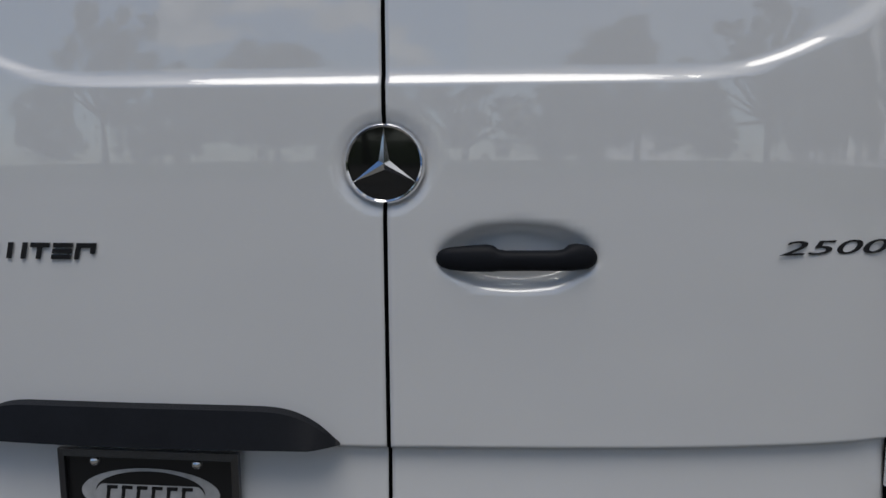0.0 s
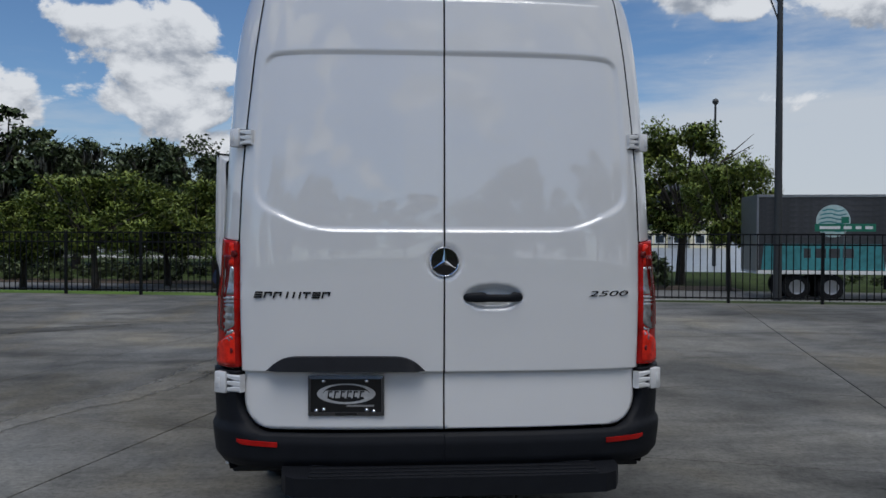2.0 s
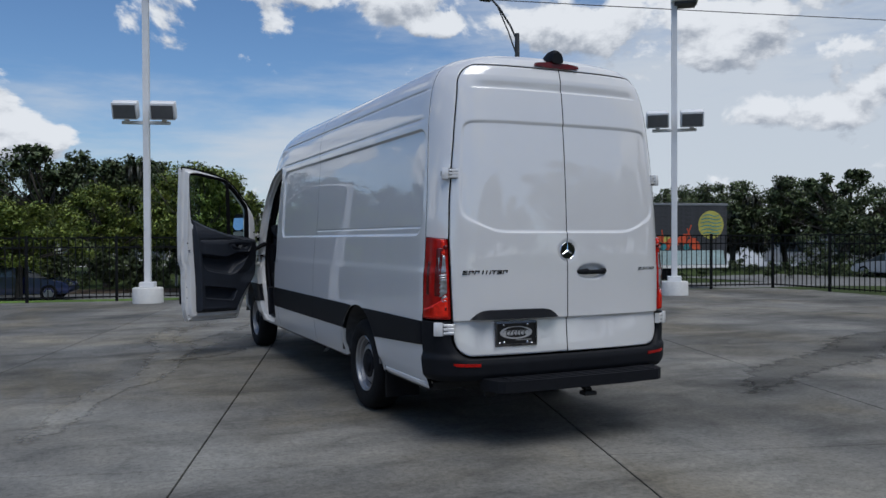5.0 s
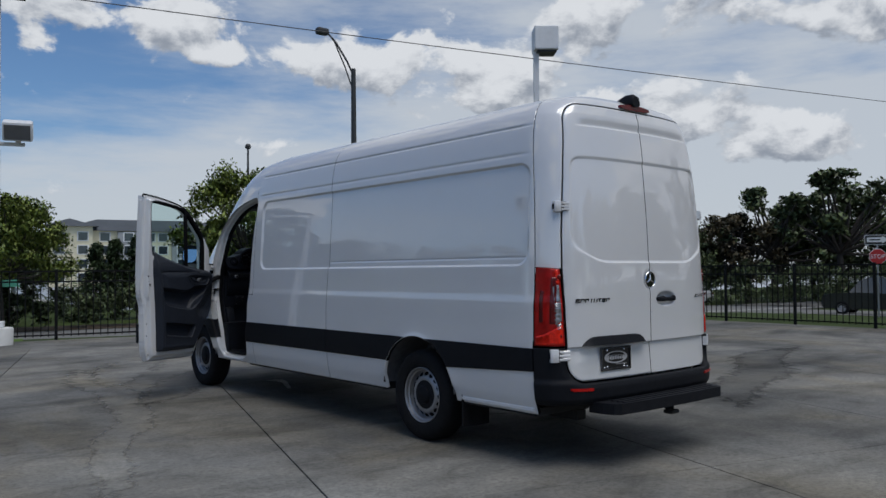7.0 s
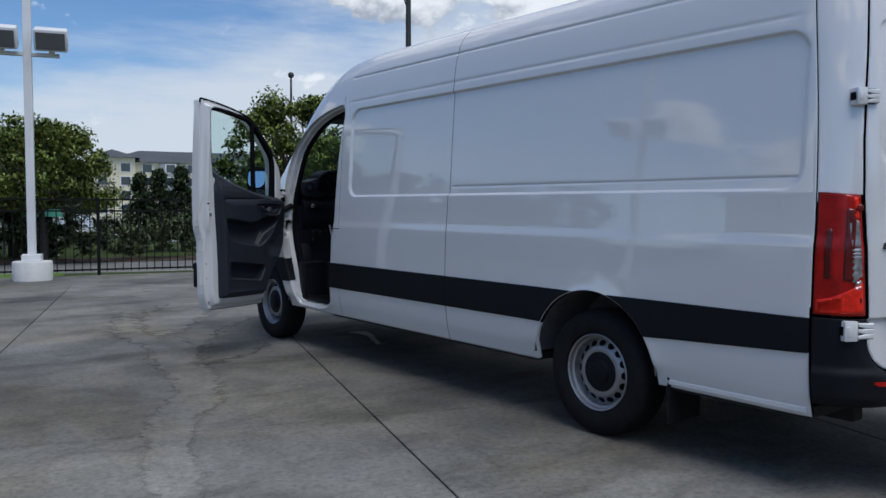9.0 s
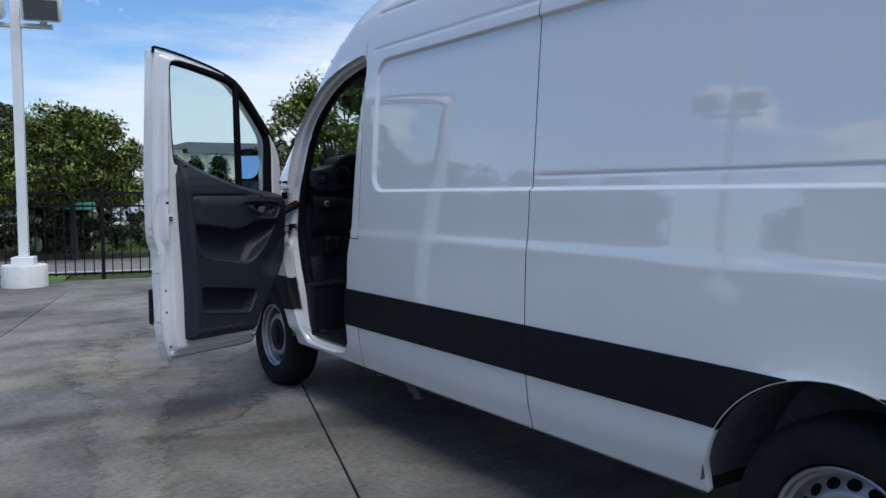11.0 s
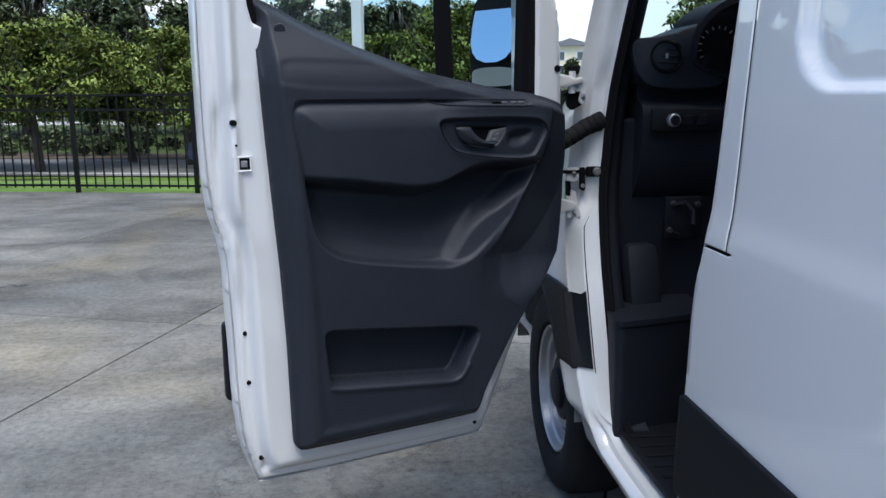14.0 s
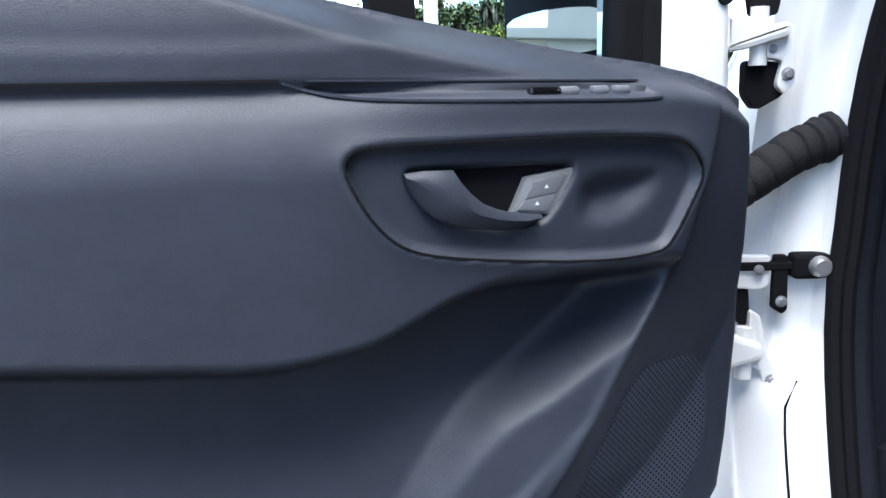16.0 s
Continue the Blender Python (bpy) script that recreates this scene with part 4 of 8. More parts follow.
def tree(name, label, height, spread, seed, leaf, clumps=38, per=170, size=0.15, trunk_share=0.30, airy=0.0, moss=0, bare=0):
    """A tapered trunk with limbs that end in leaf clumps."""
    rng = np.random.default_rng(seed)
    t = thing(name, (0, 0, 0), label, "tree")
    bm = bmesh.new()
    fork = height * trunk_share
    lean = rng.normal(0, 0.12, 2)
    tube(bm, [(0, 0, -0.1), (lean[0] * 0.5, lean[1] * 0.5, fork * 0.6), (lean[0], lean[1], fork)], [height * 0.032, height * 0.024, height * 0.02], 9)
    centres, radii = [], []
    for k in range(clumps):
        ang, rr = rng.uniform(0, 2 * math.pi), math.sqrt(rng.uniform(0.02, 1))
        hh = rng.uniform(0, 1)
        edge = math.sqrt(max(0.05, 1 - (hh * 1.08 - 0.30) ** 2 / 0.72))
        z = fork * 0.95 + (height - fork) * (0.02 + 0.92 * hh)
        c = np.array([spread * rr * edge * math.cos(ang), spread * rr * edge * math.sin(ang), z])
        centres.append(c), radii.append(height * rng.uniform(0.085, 0.15) * (1 - airy * 0.4))
        if k % 2 == 0 or airy:
            mid = np.array([lean[0], lean[1], fork]) * 0.45 + c * 0.55 + rng.normal(0, height * 0.03, 3)
            tube(bm, [(lean[0], lean[1], fork * 0.97), tuple(mid), tuple(c)], [height * 0.013, height * 0.008, height * 0.003], 5)
    for k in range(bare):
        ang = rng.uniform(0, 2 * math.pi)
        e = np.array([spread * 1.0 * math.cos(ang), spread * 1.0 * math.sin(ang), height * rng.uniform(0.7, 1.02)])
        m1 = np.array([0, 0, fork]) * 0.4 + e * 0.6 + rng.normal(0, 0.3, 3)
        tube(bm, [(0, 0, fork), tuple(m1), tuple(e)], [height * 0.010, height * 0.006, 0.01], 5)
    part("trunk", bm, BARK, t, "", True)
    keep(foliage("crown", leaf_quads(rng, np.array(centres), np.array(radii), per, size), leaf), t)
    if moss:
        pick = rng.choice(len(centres), moss)
        mc = np.array(centres)[pick] - [0, 0, height * 0.09]
        tagged(keep(foliage("moss", leaf_quads(rng, mc, np.full(moss, height * 0.07), 46, size * 1.1, droop=2.4), MOSS), t, "grey hanging moss"), kind="stuff")
    return t


def conifer(seed):
    rng = np.random.default_rng(seed)
    t = thing("conifer", (0, 0, 0), "dense dark green conical evergreen tree", "tree")
    bm = bmesh.new()
    tube(bm, [(0, 0, -0.1), (0, 0, 3.6)], [0.09, 0.02], 7)
    part("trunk", bm, BARK, t)
    h = rng.uniform(0.05, 1, 130)
    ang = rng.uniform(0, 2 * math.pi, 130)
    r = 1.15 * (1 - h) ** 0.75 * np.sqrt(rng.uniform(0.3, 1, 130))
    keep(foliage("crown", leaf_quads(rng, np.stack([r * np.cos(ang), r * np.sin(ang), 0.25 + 3.6 * h], 1), np.full(130, 0.30), 80, 0.07), LEAF_CONE), t)
    return t


OAK_A = tree("oak_tree", "tall dark oak tree with hanging moss", 9.0, 4.2, 3, LEAF_DARK, 58, 230, 0.15, 0.30, 0.3, 34)
OAK_B = tree("oak_tree", "broad dark oak tree with an uneven crown", 9.0, 4.8, 8, LEAF_DARK, 66, 230, 0.15, 0.26, 0.0, 26)
OAK_C = tree("oak_tree", "airy oak tree with gaps between its limbs", 9.0, 4.4, 21, LEAF_DARK, 34, 170, 0.18, 0.38, 0.8, 0, 4)
MAPLE = tree("street_tree", "leafy green street tree with a round crown", 6.2, 3.0, 5, LEAF_GREEN, 60, 420, 0.085, 0.36, 0.0, 0, 3)
MAPLE_B = tree("street_tree", "bright green spreading tree with bare twigs on top", 6.2, 3.3, 12, LEAF_GREEN, 60, 400, 0.09, 0.40, 0.0, 0, 7)
BROWN = tree("street_tree", "brownish tree with thin foliage", 6.2, 2.8, 17, LEAF_BROWN, 40, 170, 0.13, 0.25, 0.3, 0, 4)
CONE = conifer(4)
_used = {}
_base = {OAK_A: 9.0, OAK_B: 9.0, OAK_C: 9.0, MAPLE: 6.2, MAPLE_B: 6.2, BROWN: 6.2, CONE: 3.85}


def plant(kind, x, y, h, turn=0.0, wide=1.0):
    k = h / _base[kind]
    m = Matrix.Translation((x, y, LOW)) @ Matrix.Rotation(radians(turn), 4, "Z") @ Matrix.Diagonal((k * wide, k * wide, k, 1))
    if kind not in _used:
        kind.matrix_basis = m
        _used[kind] = kind
        return kind
    o = _used[kind]
    made = copy_thing(o, m)
    made.matrix_basis = m
    return made


def plant_at(kind, az, dist, top, turn=0.0, wide=1.0):
    """Planted by bearing from the lot's middle, with its top at the slope given."""
    x, y = -3.0 + dist * math.sin(radians(az)), dist * math.cos(radians(az))
    return plant(kind, x, y, 1.4 + top * dist - LOW, turn, wide)


_r = random.Random(7)
# tall oaks across the street
for az, top, kind, dist in ((-42, 0.12, OAK_B, 62), (-37, 0.11, OAK_A, 64), (-32, 0.115, OAK_B, 60), (-28, 0.112, OAK_B, 66), (-24.2, 0.148, OAK_C, 60), (-22, 0.118, OAK_B, 66), (-19, 0.122, OAK_A, 58), (-15.5, 0.112, OAK_B, 66),
                            (-12, 0.128, OAK_B, 62), (-8.5, 0.108, OAK_A, 66), (-5, 0.112, OAK_B, 60), (-1.5, 0.118, OAK_C, 56), (1.0, 0.105, OAK_B, 60), (3.8, 0.112, OAK_A, 54), (6.6, 0.105, OAK_B, 60), (9.0, 0.094, OAK_A, 58)):
    plant_at(kind, az, dist, top, _r.uniform(0, 360), 1.05)
# green trees by the street
for az, dist, top, kind, wide in ((-33, 34, 0.060, MAPLE, 1.3), (-27, 33, 0.052, MAPLE_B, 1.2), (-21.5, 35, 0.045, MAPLE, 1.3), (-16.6, 33, 0.080, MAPLE_B, 1.1), (-11.8, 36, 0.060, MAPLE, 1.2), (-8.2, 34, 0.072, MAPLE, 1.1),
                                  (-3.9, 31, 0.050, MAPLE_B, 1.25), (2.0, 40, 0.070, MAPLE, 1.0), (7.6, 38, 0.088, MAPLE, 0.9), (9.0, 34, 0.100, MAPLE_B, 0.85), (30.0, 36, 0.095, MAPLE_B, 0.7)):
    plant_at(kind, az, dist, top, _r.uniform(0, 360), wide)
plant(MAPLE, 14.6, 36.0, 8.0, 40)
for az, top in ((15.4, 0.032), (16.7, 0.037), (18.2, 0.041)):
    plant_at(CONE, az, 42, top + 0.004, 30 * az, 0.86)
# beyond the side street
for az, dist, top, kind in ((44, 66, 0.068, OAK_B), (47.5, 62, 0.074, OAK_B), (51, 64, 0.078, OAK_A), (54.5, 60, 0.080, OAK_C), (57.5, 56, 0.066, OAK_B), (60.3, 58, 0.066, BROWN), (63, 57, 0.070, BROWN), (64.8, 58, 0.100, OAK_C), (69, 58, 0.116, OAK_C),
                            (67, 66, 0.08, OAK_B), (73, 62, 0.11, OAK_B), (79, 55, 0.10, OAK_A), (86, 60, 0.10, OAK_B)):
    plant_at(kind, az, dist, top, _r.uniform(0, 360), 1.1)
# all round behind the viewer
for k in range(26):
    az = 94 + k * 8.4 + _r.uniform(-2, 2)
    plant_at((OAK_A, OAK_B, OAK_C, MAPLE)[k % 4], az, _r.uniform(46, 66), _r.uniform(0.13, 0.24) * (0.75 if k % 4 == 3 else 1) * (0.36 if 225 < az < 312 else 1), _r.uniform(0, 360), 1.1)

# hedges and far woods
def hedge(a, b, width, height, seed, leaf, label, per=60, many=4, rad=0.32):
    rng = np.random.default_rng(seed)
    a, b = np.array(a), np.array(b)
    L = np.linalg.norm(b - a)
    n = int(L * many)
    f = rng.uniform(0, 1, n)[:, None]
    side = np.array([-(b - a)[1], (b - a)[0]]) / L
    p = a + (b - a) * f + side * rng.uniform(-width / 2, width / 2, n)[:, None]
    hump = 0.65 + 0.35 * np.sin(f[:, 0] * L * 0.9 + seed) ** 2
    c = np.column_stack([p, LOW + height * hump * rng.uniform(0.15, 0.95, n)])
    return tagged(foliage("hedge", leaf_quads(rng, c, np.full(n, rad), per, 0.085), leaf), label, "hedge", kind="stuff")


hedge(along(21.3, -48), along(21.3, -10), 1.8, 1.1, 1, LEAF_DARK, "clipped dark green hedge across the street", 90, 9)
hedge(along(30, -46), along(29, 6), 6.0, 3.6, 11, LEAF_DARK, "dense dark undergrowth below the street trees", 60, 6, 0.6)
hedge(along(20.8, -10), along(21.0, 9), 2.6, 2.4, 2, LEAF_DARK, "low dark hedge across the street", 110, 16)
hedge(along(21.0, 15), along(21.5, 36), 1.8, 1.2, 3, LEAF_DARK, "low dark shrubs by the lake shore")
hedge((41, 34), (46, 14), 2.6, 3.2, 4, LEAF_DARK, "dark shrubs beyond the side street", 60, 22, 0.45)
hedge((46, 14), (50, -20), 3.0, 5.0, 5, LEAF_DARK, "dark shrubs beyond the stop sign", 60, 36, 0.5)
hedge((-4, 46), (8, 44), 5.0, 4.2, 6, LEAF_DARK, "dense dark undergrowth below the oaks", 45)
hedge((36, 52), (60, 20), 5.0, 4.0, 7, LEAF_DARK, "dense dark undergrowth beyond the side street", 45)
hedge((-44, -44), (40, -47), 5.0, 7.0, 9, LEAF_DARK, "dark undergrowth behind the lot", 50)
rng = np.random.default_rng(31)
ang = np.radians(rng.uniform(8, 50, 900))
dist = rng.uniform(285, 320, 900)
top = 9.5 + 2.5 * np.sin(np.degrees(ang) * 1.3) + rng.normal(0, 1.4, 900)
tagged(foliage("far_woods", leaf_quads(rng, np.column_stack([dist * np.sin(ang), dist * np.cos(ang), LOW + top * rng.uniform(0.1, 1, 900)]), np.full(900, 2.4), 26, 0.9), LEAF_DARK), "dark line of woods across the lake", "woods", kind="stuff")

# ---- driver's door, swung open; x runs from hinge to latch, y towards the cab side, z up ----
OPEN = Matrix(((-0.922, 0.387, 0, -0.985), (-0.387, -0.922, 0, 5.63), (0, 0, 1, 0), (0, 0, 0, 1)))
PALE_GREY = material("pale_grey_mark", (0.55, 0.56, 0.58), 0.5)
DOOR = new("driver_door")
DOOR.parent = VAN
DOOR.matrix_local = OPEN
tagged(DOOR, "open white driver's door with a black inner panel")
FRAME_LINE = chaikin([(1.008, 0.424), (1.014, 0.430), (1.052, 0.56), (1.058, 0.87), (1.062, 1.06), (1.098, 1.17), (1.102, 1.5), (1.100, 1.92), (1.094, 2.235), (1.092, 2.252), (1.07, 2.252), (0.973, 2.243), (0.836, 2.223), (0.653, 2.188), (0.516, 2.148), (0.456, 2.118),
                      (0.372, 2.048), (0.286, 1.953), (0.198, 1.860), (0.129, 1.770), (0.085, 1.695), (0.066, 1.600), (0.055, 1.42), (0.05, 1.2), (0.06, 0.99), (0.205, 0.72), (0.325, 0.435), (0.342, 0.418)], 2)
WINDOW_LINE = chaikin([(1.026, 2.10), (1.022, 2.165), (1.00, 2.186), (0.955, 2.188), (0.867, 2.180), (0.685, 2.154), (0.553, 2.128), (0.506, 2.108), (0.436, 2.050), (0.334, 1.945), (0.240, 1.838), (0.205, 1.778), (0.193, 1.69), (0.186, 1.43), (0.186, 1.40), (0.475, 1.44), (0.645, 1.47), (0.96, 1.58), (1.000, 1.60)], 2)
CARD_LINE = chaikin([(0.985, 1.64), (0.987, 1.62), (0.968, 1.30), (0.940, 0.90), (0.934, 0.56), (0.930, 0.535), (0.90, 0.53), (0.41, 0.528), (0.395, 0.536), (0.36, 0.62), (0.25, 0.80), (0.118, 0.945), (0.100, 0.97), (0.084, 1.20), (0.098, 1.37), (0.115, 1.395),
                     (0.20, 1.422), (0.32, 1.437), (0.45, 1.46), (0.573, 1.486), (0.796, 1.566), (0.94, 1.64), (0.97, 1.648)], 1)
SCOOP = chaikin([(0.865, 1.414), (0.908, 1.411), (0.929, 1.388), (0.922, 1.335), (0.901, 1.221), (0.884, 1.108), (0.853, 1.049), (0.796, 1.018), (0.64, 0.990), (0.511, 0.974), (0.443, 0.985), (0.374, 1.042), (0.300, 1.115), (0.240, 1.211), (0.205, 1.300),
                 (0.183, 1.385), (0.190, 1.410), (0.26, 1.414)], 2)
BIN = round_poly([(0.866, 0.853), (0.852, 0.700), (0.478, 0.657), (0.412, 0.775), (0.429, 0.803)], 0.03)
BOWL = chaikin([(0.552, 1.348), (0.545, 1.359), (0.529, 1.364), (0.453, 1.364), (0.348, 1.365), (0.255, 1.361), (0.230, 1.352), (0.215, 1.327), (0.228, 1.302), (0.249, 1.266), (0.264, 1.257), (0.318, 1.255), (0.403, 1.263),
                (0.480, 1.274), (0.509, 1.285), (0.532, 1.309)], 2)
CAVITY = chaikin([(0.503, 1.343), (0.493, 1.345), (0.464, 1.345), (0.348, 1.344), (0.341, 1.337), (0.366, 1.297), (0.385, 1.287), (0.44, 1.290), (0.477, 1.303)], 1)
DISH = chaikin([(0.345, 1.338), (0.258, 1.340), (0.250, 1.319), (0.268, 1.294), (0.301, 1.279), (0.350, 1.283)], 2)
CREASE = [(1.383, 0.183), (1.311, 0.202), (1.254, 0.226), (1.197, 0.256), (1.095, 0.316), (1.031, 0.364), (0.99, 0.41)]
FIN = [(0.195, 1.285), (0.222, 1.262), (0.254, 1.226), (0.287, 1.190), (0.359, 1.141), (0.41, 1.112), (0.443, 1.082), (0.475, 1.045), (0.520, 0.985), (0.46, 0.94), (0.38, 0.95), (0.32, 1.03), (0.27, 1.095), (0.21, 1.197)]
SLOT = chaikin([(0.590, 1.4125), (0.571, 1.407), (0.546, 1.401), (0.50, 1.398), (0.291, 1.394), (0.268, 1.396), (0.262, 1.403), (0.292, 1.409), (0.427, 1.410), (0.567, 1.4125)], 1)


def sheet(u0, u1, z0, z1, step):
    U, Zg = np.meshgrid(np.arange(u0, u1 + step / 2, step), np.arange(z0, z1 + step / 2, step))
    return U, Zg


def relief(name, U, Zg, V, sdf, mat, parent, lip, label=""):
    nrm = np.stack([np.zeros(U.shape), np.ones(U.shape), np.zeros(U.shape)], -1)
    return keep(cut_mesh(name, (U, V, Zg, nrm), (U, Zg), sdf, mat, lip, side=1), parent, label)


U, Zg = sheet(0.02, 1.13, 0.40, 2.30, 0.007)
fr, wi = sd_poly(U, Zg, FRAME_LINE), sd_poly(U, Zg, WINDOW_LINE)
inset = -fr
tumble = -0.07 * np.clip(Zg - 1.3, 0, 2) ** 1.3 * 0.5   # the upper frame leans in towards the roof
tumble = -tumble
V = 0.015 + 0.030 * sstep(0.004, 0.014, inset) + 0.045 * sstep(0.030, 0.055, inset) + tumble
V += 0.012 * np.exp(-((U - 1.045) / 0.012) ** 2) * sstep(0.9, 1.0, Zg) * (1 - sstep(1.9, 2.1, Zg))
V -= 0.018 * np.exp(-((U - 1.055 + 0.02 * np.sin(Zg * 9)) / 0.018) ** 2) * sstep(1.05, 1.15, Zg) * (1 - sstep(1.36, 1.46, Zg))
V -= 0.010 * np.exp(-((Zg - 0.475) / 0.010) ** 2) * (U < 1.0)
relief("inner_frame", U, Zg, V, np.maximum(fr, 0.004 - wi), PAINT, DOOR, 0.055, "white painted inner door frame")
VO = -0.045 + 0.02 * sstep(0.0, 0.03, -inset + 0.03) + tumble + 0.02 * np.clip(1.1 - Zg, 0, 1) ** 2
relief("outer_panel", U, Zg, VO, np.maximum(fr + 0.002, 0.004 - wi), PAINT, DOOR, -0.05, "white outer door skin")
# black window surround, divider, panes
ring = np.maximum(wi - 0.012, -(wi + 0.016))
relief("window_seal", U, Zg, V * 0 + 0.075 + tumble, ring, SEAL, DOOR, 0.05, "black rubber window seal")
bm = bmesh.new()
prism(bm, [(0.448, 1.43), (0.490, 1.43), (0.524, 2.115), (0.488, 2.09)], 0.022, Matrix(((1, 0, 0, 0), (0, 0, 1, 0.062), (0, 1, 0, 0), (0, 0, 0, 1))))
bmesh.ops.transform(bm, matrix=Matrix(((1, 0, 0, 0), (0, 1, 0.035, -0.05), (0, 0, 1, 0), (0, 0, 0, 1))), verts=bm.verts)
part("window_divider", bm, SEAL, DOOR, "black window divider bar")
pane = np.full(U.shape, 0.052) + tumble
relief("side_window", U, Zg, pane, np.maximum(wi + 0.002, 0.470 + 0.052 * (Zg - 1.43) - U), GLASS, DOOR, 0, "greenish side window glass").visible_shadow = False
relief("quarter_window", U, Zg, pane, np.maximum(wi + 0.002, U - 0.468 - 0.052 * (Zg - 1.43)), GLASS, DOOR, 0, "greenish quarter glass").visible_shadow = False
# black plate behind the mirror in the quarter window's foot
relief("mirror_foot", U, Zg, pane + 0.020, np.maximum.reduce([wi - 0.006, U - 0.232, Zg - 1.80]), SEAL, DOOR, 0.03, "black mirror mount cover")
bm = bmesh.new()
edge = sorted((p for p in FRAME_LINE if p[1] > 1.75), key=lambda p: -p[0])
edge = [p for p in edge if p[0] < 1.062 or p[1] > 2.2]
tube(bm, [(u, 0.030 + 0.035 * max(z - 1.3, 0) ** 1.3, z + 0.007) for u, z in edge], 0.008, 6)
part("top_seal", bm, SEAL, DOOR, "black weatherstrip along the top edge")

FRAMEV = lambda u, z, g=V, uu=U, zz=Zg: float(g[int(round((z - 0.40) / 0.007)), int(round((u - 0.02) / 0.007))])

# the moulded inner panel
STEP = 0.0038
U, Zg = sheet(0.06, 1.04, 0.50, 1.66, STEP)
ca = sd_poly(U, Zg, CARD_LINE)
sc, bi, bo, fi, cv, di, sl = (sd_poly(U, Zg, q) for q in (SCOOP, BIN, BOWL, FIN, CAVITY, DISH, SLOT))
V = 0.168 - 0.060 * sstep(1.44, 1.63, Zg) - 0.045 * (1 - sstep(0.0, 0.035, -ca))
# a softly rolled border along the latch side and the foot
V += 0.004 * np.exp(-((ca + 0.050) / 0.012) ** 2) * sstep(0.45, 0.60, U) * (1 - sstep(1.25, 1.45, Zg))
# front of the crease the panel falls away to its leading edge
crease = np.interp(Zg, [p[0] for p in CREASE[::-1]], [p[1] for p in CREASE[::-1]])
V -= 0.030 * np.clip((crease - U) / 0.12, 0, 1.2) * sstep(0.86, 0.98, Zg) * (1 - sstep(1.37, 1.41, Zg))
# armrest pad with its curved lower edge, hollow below, flat top behind the round front edge
low = smooth_curve([0.15, 0.32, 0.408, 0.461, 0.496, 0.535, 0.604, 0.686, 0.795, 0.95], [1.232, 1.234, 1.232, 1.220, 1.205, 1.190, 1.183, 1.192, 1.208, 1.225], U)
depth_in = np.clip(-sc, 0, 1)
latchward = sstep(0.42, 0.62, U)
# a tight dark parting at the rim, then the pad swells out of it
rise = 0.021 * (1 - latchward) + latchward * (-0.006 * sstep(0.0, 0.003, depth_in) + 0.026 * np.sqrt(sstep(0.002, 0.075, depth_in)))
under = -0.074 + 0.030 * (1 - sstep(-0.22, -0.06, Zg - low)) + 0.010 * (1 - sstep(0.0, 0.05, depth_in))
k_ = sstep(-0.022, 0.020, Zg - low)
pad = rise * k_ + under * (1 - k_)
pad -= 0.005 * sstep(1.382, 1.412, Zg) ** 1.3
inside = 1 - sstep(-0.011, 0.0, sc)
V += inside * pad
# the light crescent that rises beside the crease
plate_ = 1 - sstep(-0.026, 0.010, fi)
level = 0.168 - 0.026 * np.clip((U - crease) / 0.11, 0, 1) - 0.030 * np.clip((crease - U) / 0.12, 0, 1.2) * sstep(0.86, 0.98, Zg)
V = np.where(fi < 0.01, np.maximum(V, V * (1 - plate_) + level * plate_), V)
V += 0.003 * np.exp(-((U - crease) / 0.006) ** 2) * sstep(1.0, 1.05, Zg) * (1 - sstep(1.37, 1.39, Zg))
# handle bowl: a shallow sunk face in a swollen surround
V += 0.005 * np.exp(-np.clip(bo, 0, 1) / 0.012) * sstep(-0.004, 0.002, bo) * inside
V -= 0.007 * (1 - sstep(-0.007, 0.0, bo))
V -= 0.012 * (1 - sstep(-0.03, 0.0, di)) + 0.016 * (1 - sstep(-0.006, 0.0, cv))
V -= 0.012 * (1 - sstep(-0.005, 0.0, sl))
# map pocket, sunk straight in
V -= 0.066 * (1 - sstep(-0.012, 0.0, bi))
V += 0.004 * np.exp(-((bi - 0.006) / 0.007) ** 2) * (Zg < 0.70)
# the upper part's soft inset
up = sd_poly(U, Zg, chaikin([(0.958, 1.43), (0.954, 1.480), (0.945, 1.506), (0.915, 1.513), (0.855, 1.513), (0.63, 1.506), (0.50, 1.485), (0.45, 1.43)], 2))
V -= 0.0025 * (1 - sstep(-0.016, 0.0, up))
# the moulding flows softly round the crescent
near_fin = np.exp(-(np.clip(fi, -0.02, 1) / 0.022) ** 2) * (bo > 0.004) * sstep(0.006, 0.016, np.abs(U - crease))
for _ in range(4):
    soft = (V[:-2, 1:-1] + V[2:, 1:-1] + V[1:-1, :-2] + V[1:-1, 2:]) / 4
    V[1:-1, 1:-1] += (soft - V[1:-1, 1:-1]) * 0.8 * near_fin[1:-1, 1:-1]
relief("inner_panel", U, Zg, V, ca, CARD, DOOR, 0.06, "black moulded plastic door panel")


def card_v(u, z, grid=V):
    a, b = (z - 0.50) / STEP, (u - 0.06) / STEP
    i, j = min(max(int(a), 0), grid.shape[0] - 2), min(max(int(b), 0), grid.shape[1] - 2)
    a, b = a - i, b - j
    return float((grid[i, j] * (1 - b) + grid[i, j + 1] * b) * (1 - a) + (grid[i + 1, j] * (1 - b) + grid[i + 1, j + 1] * b) * a)


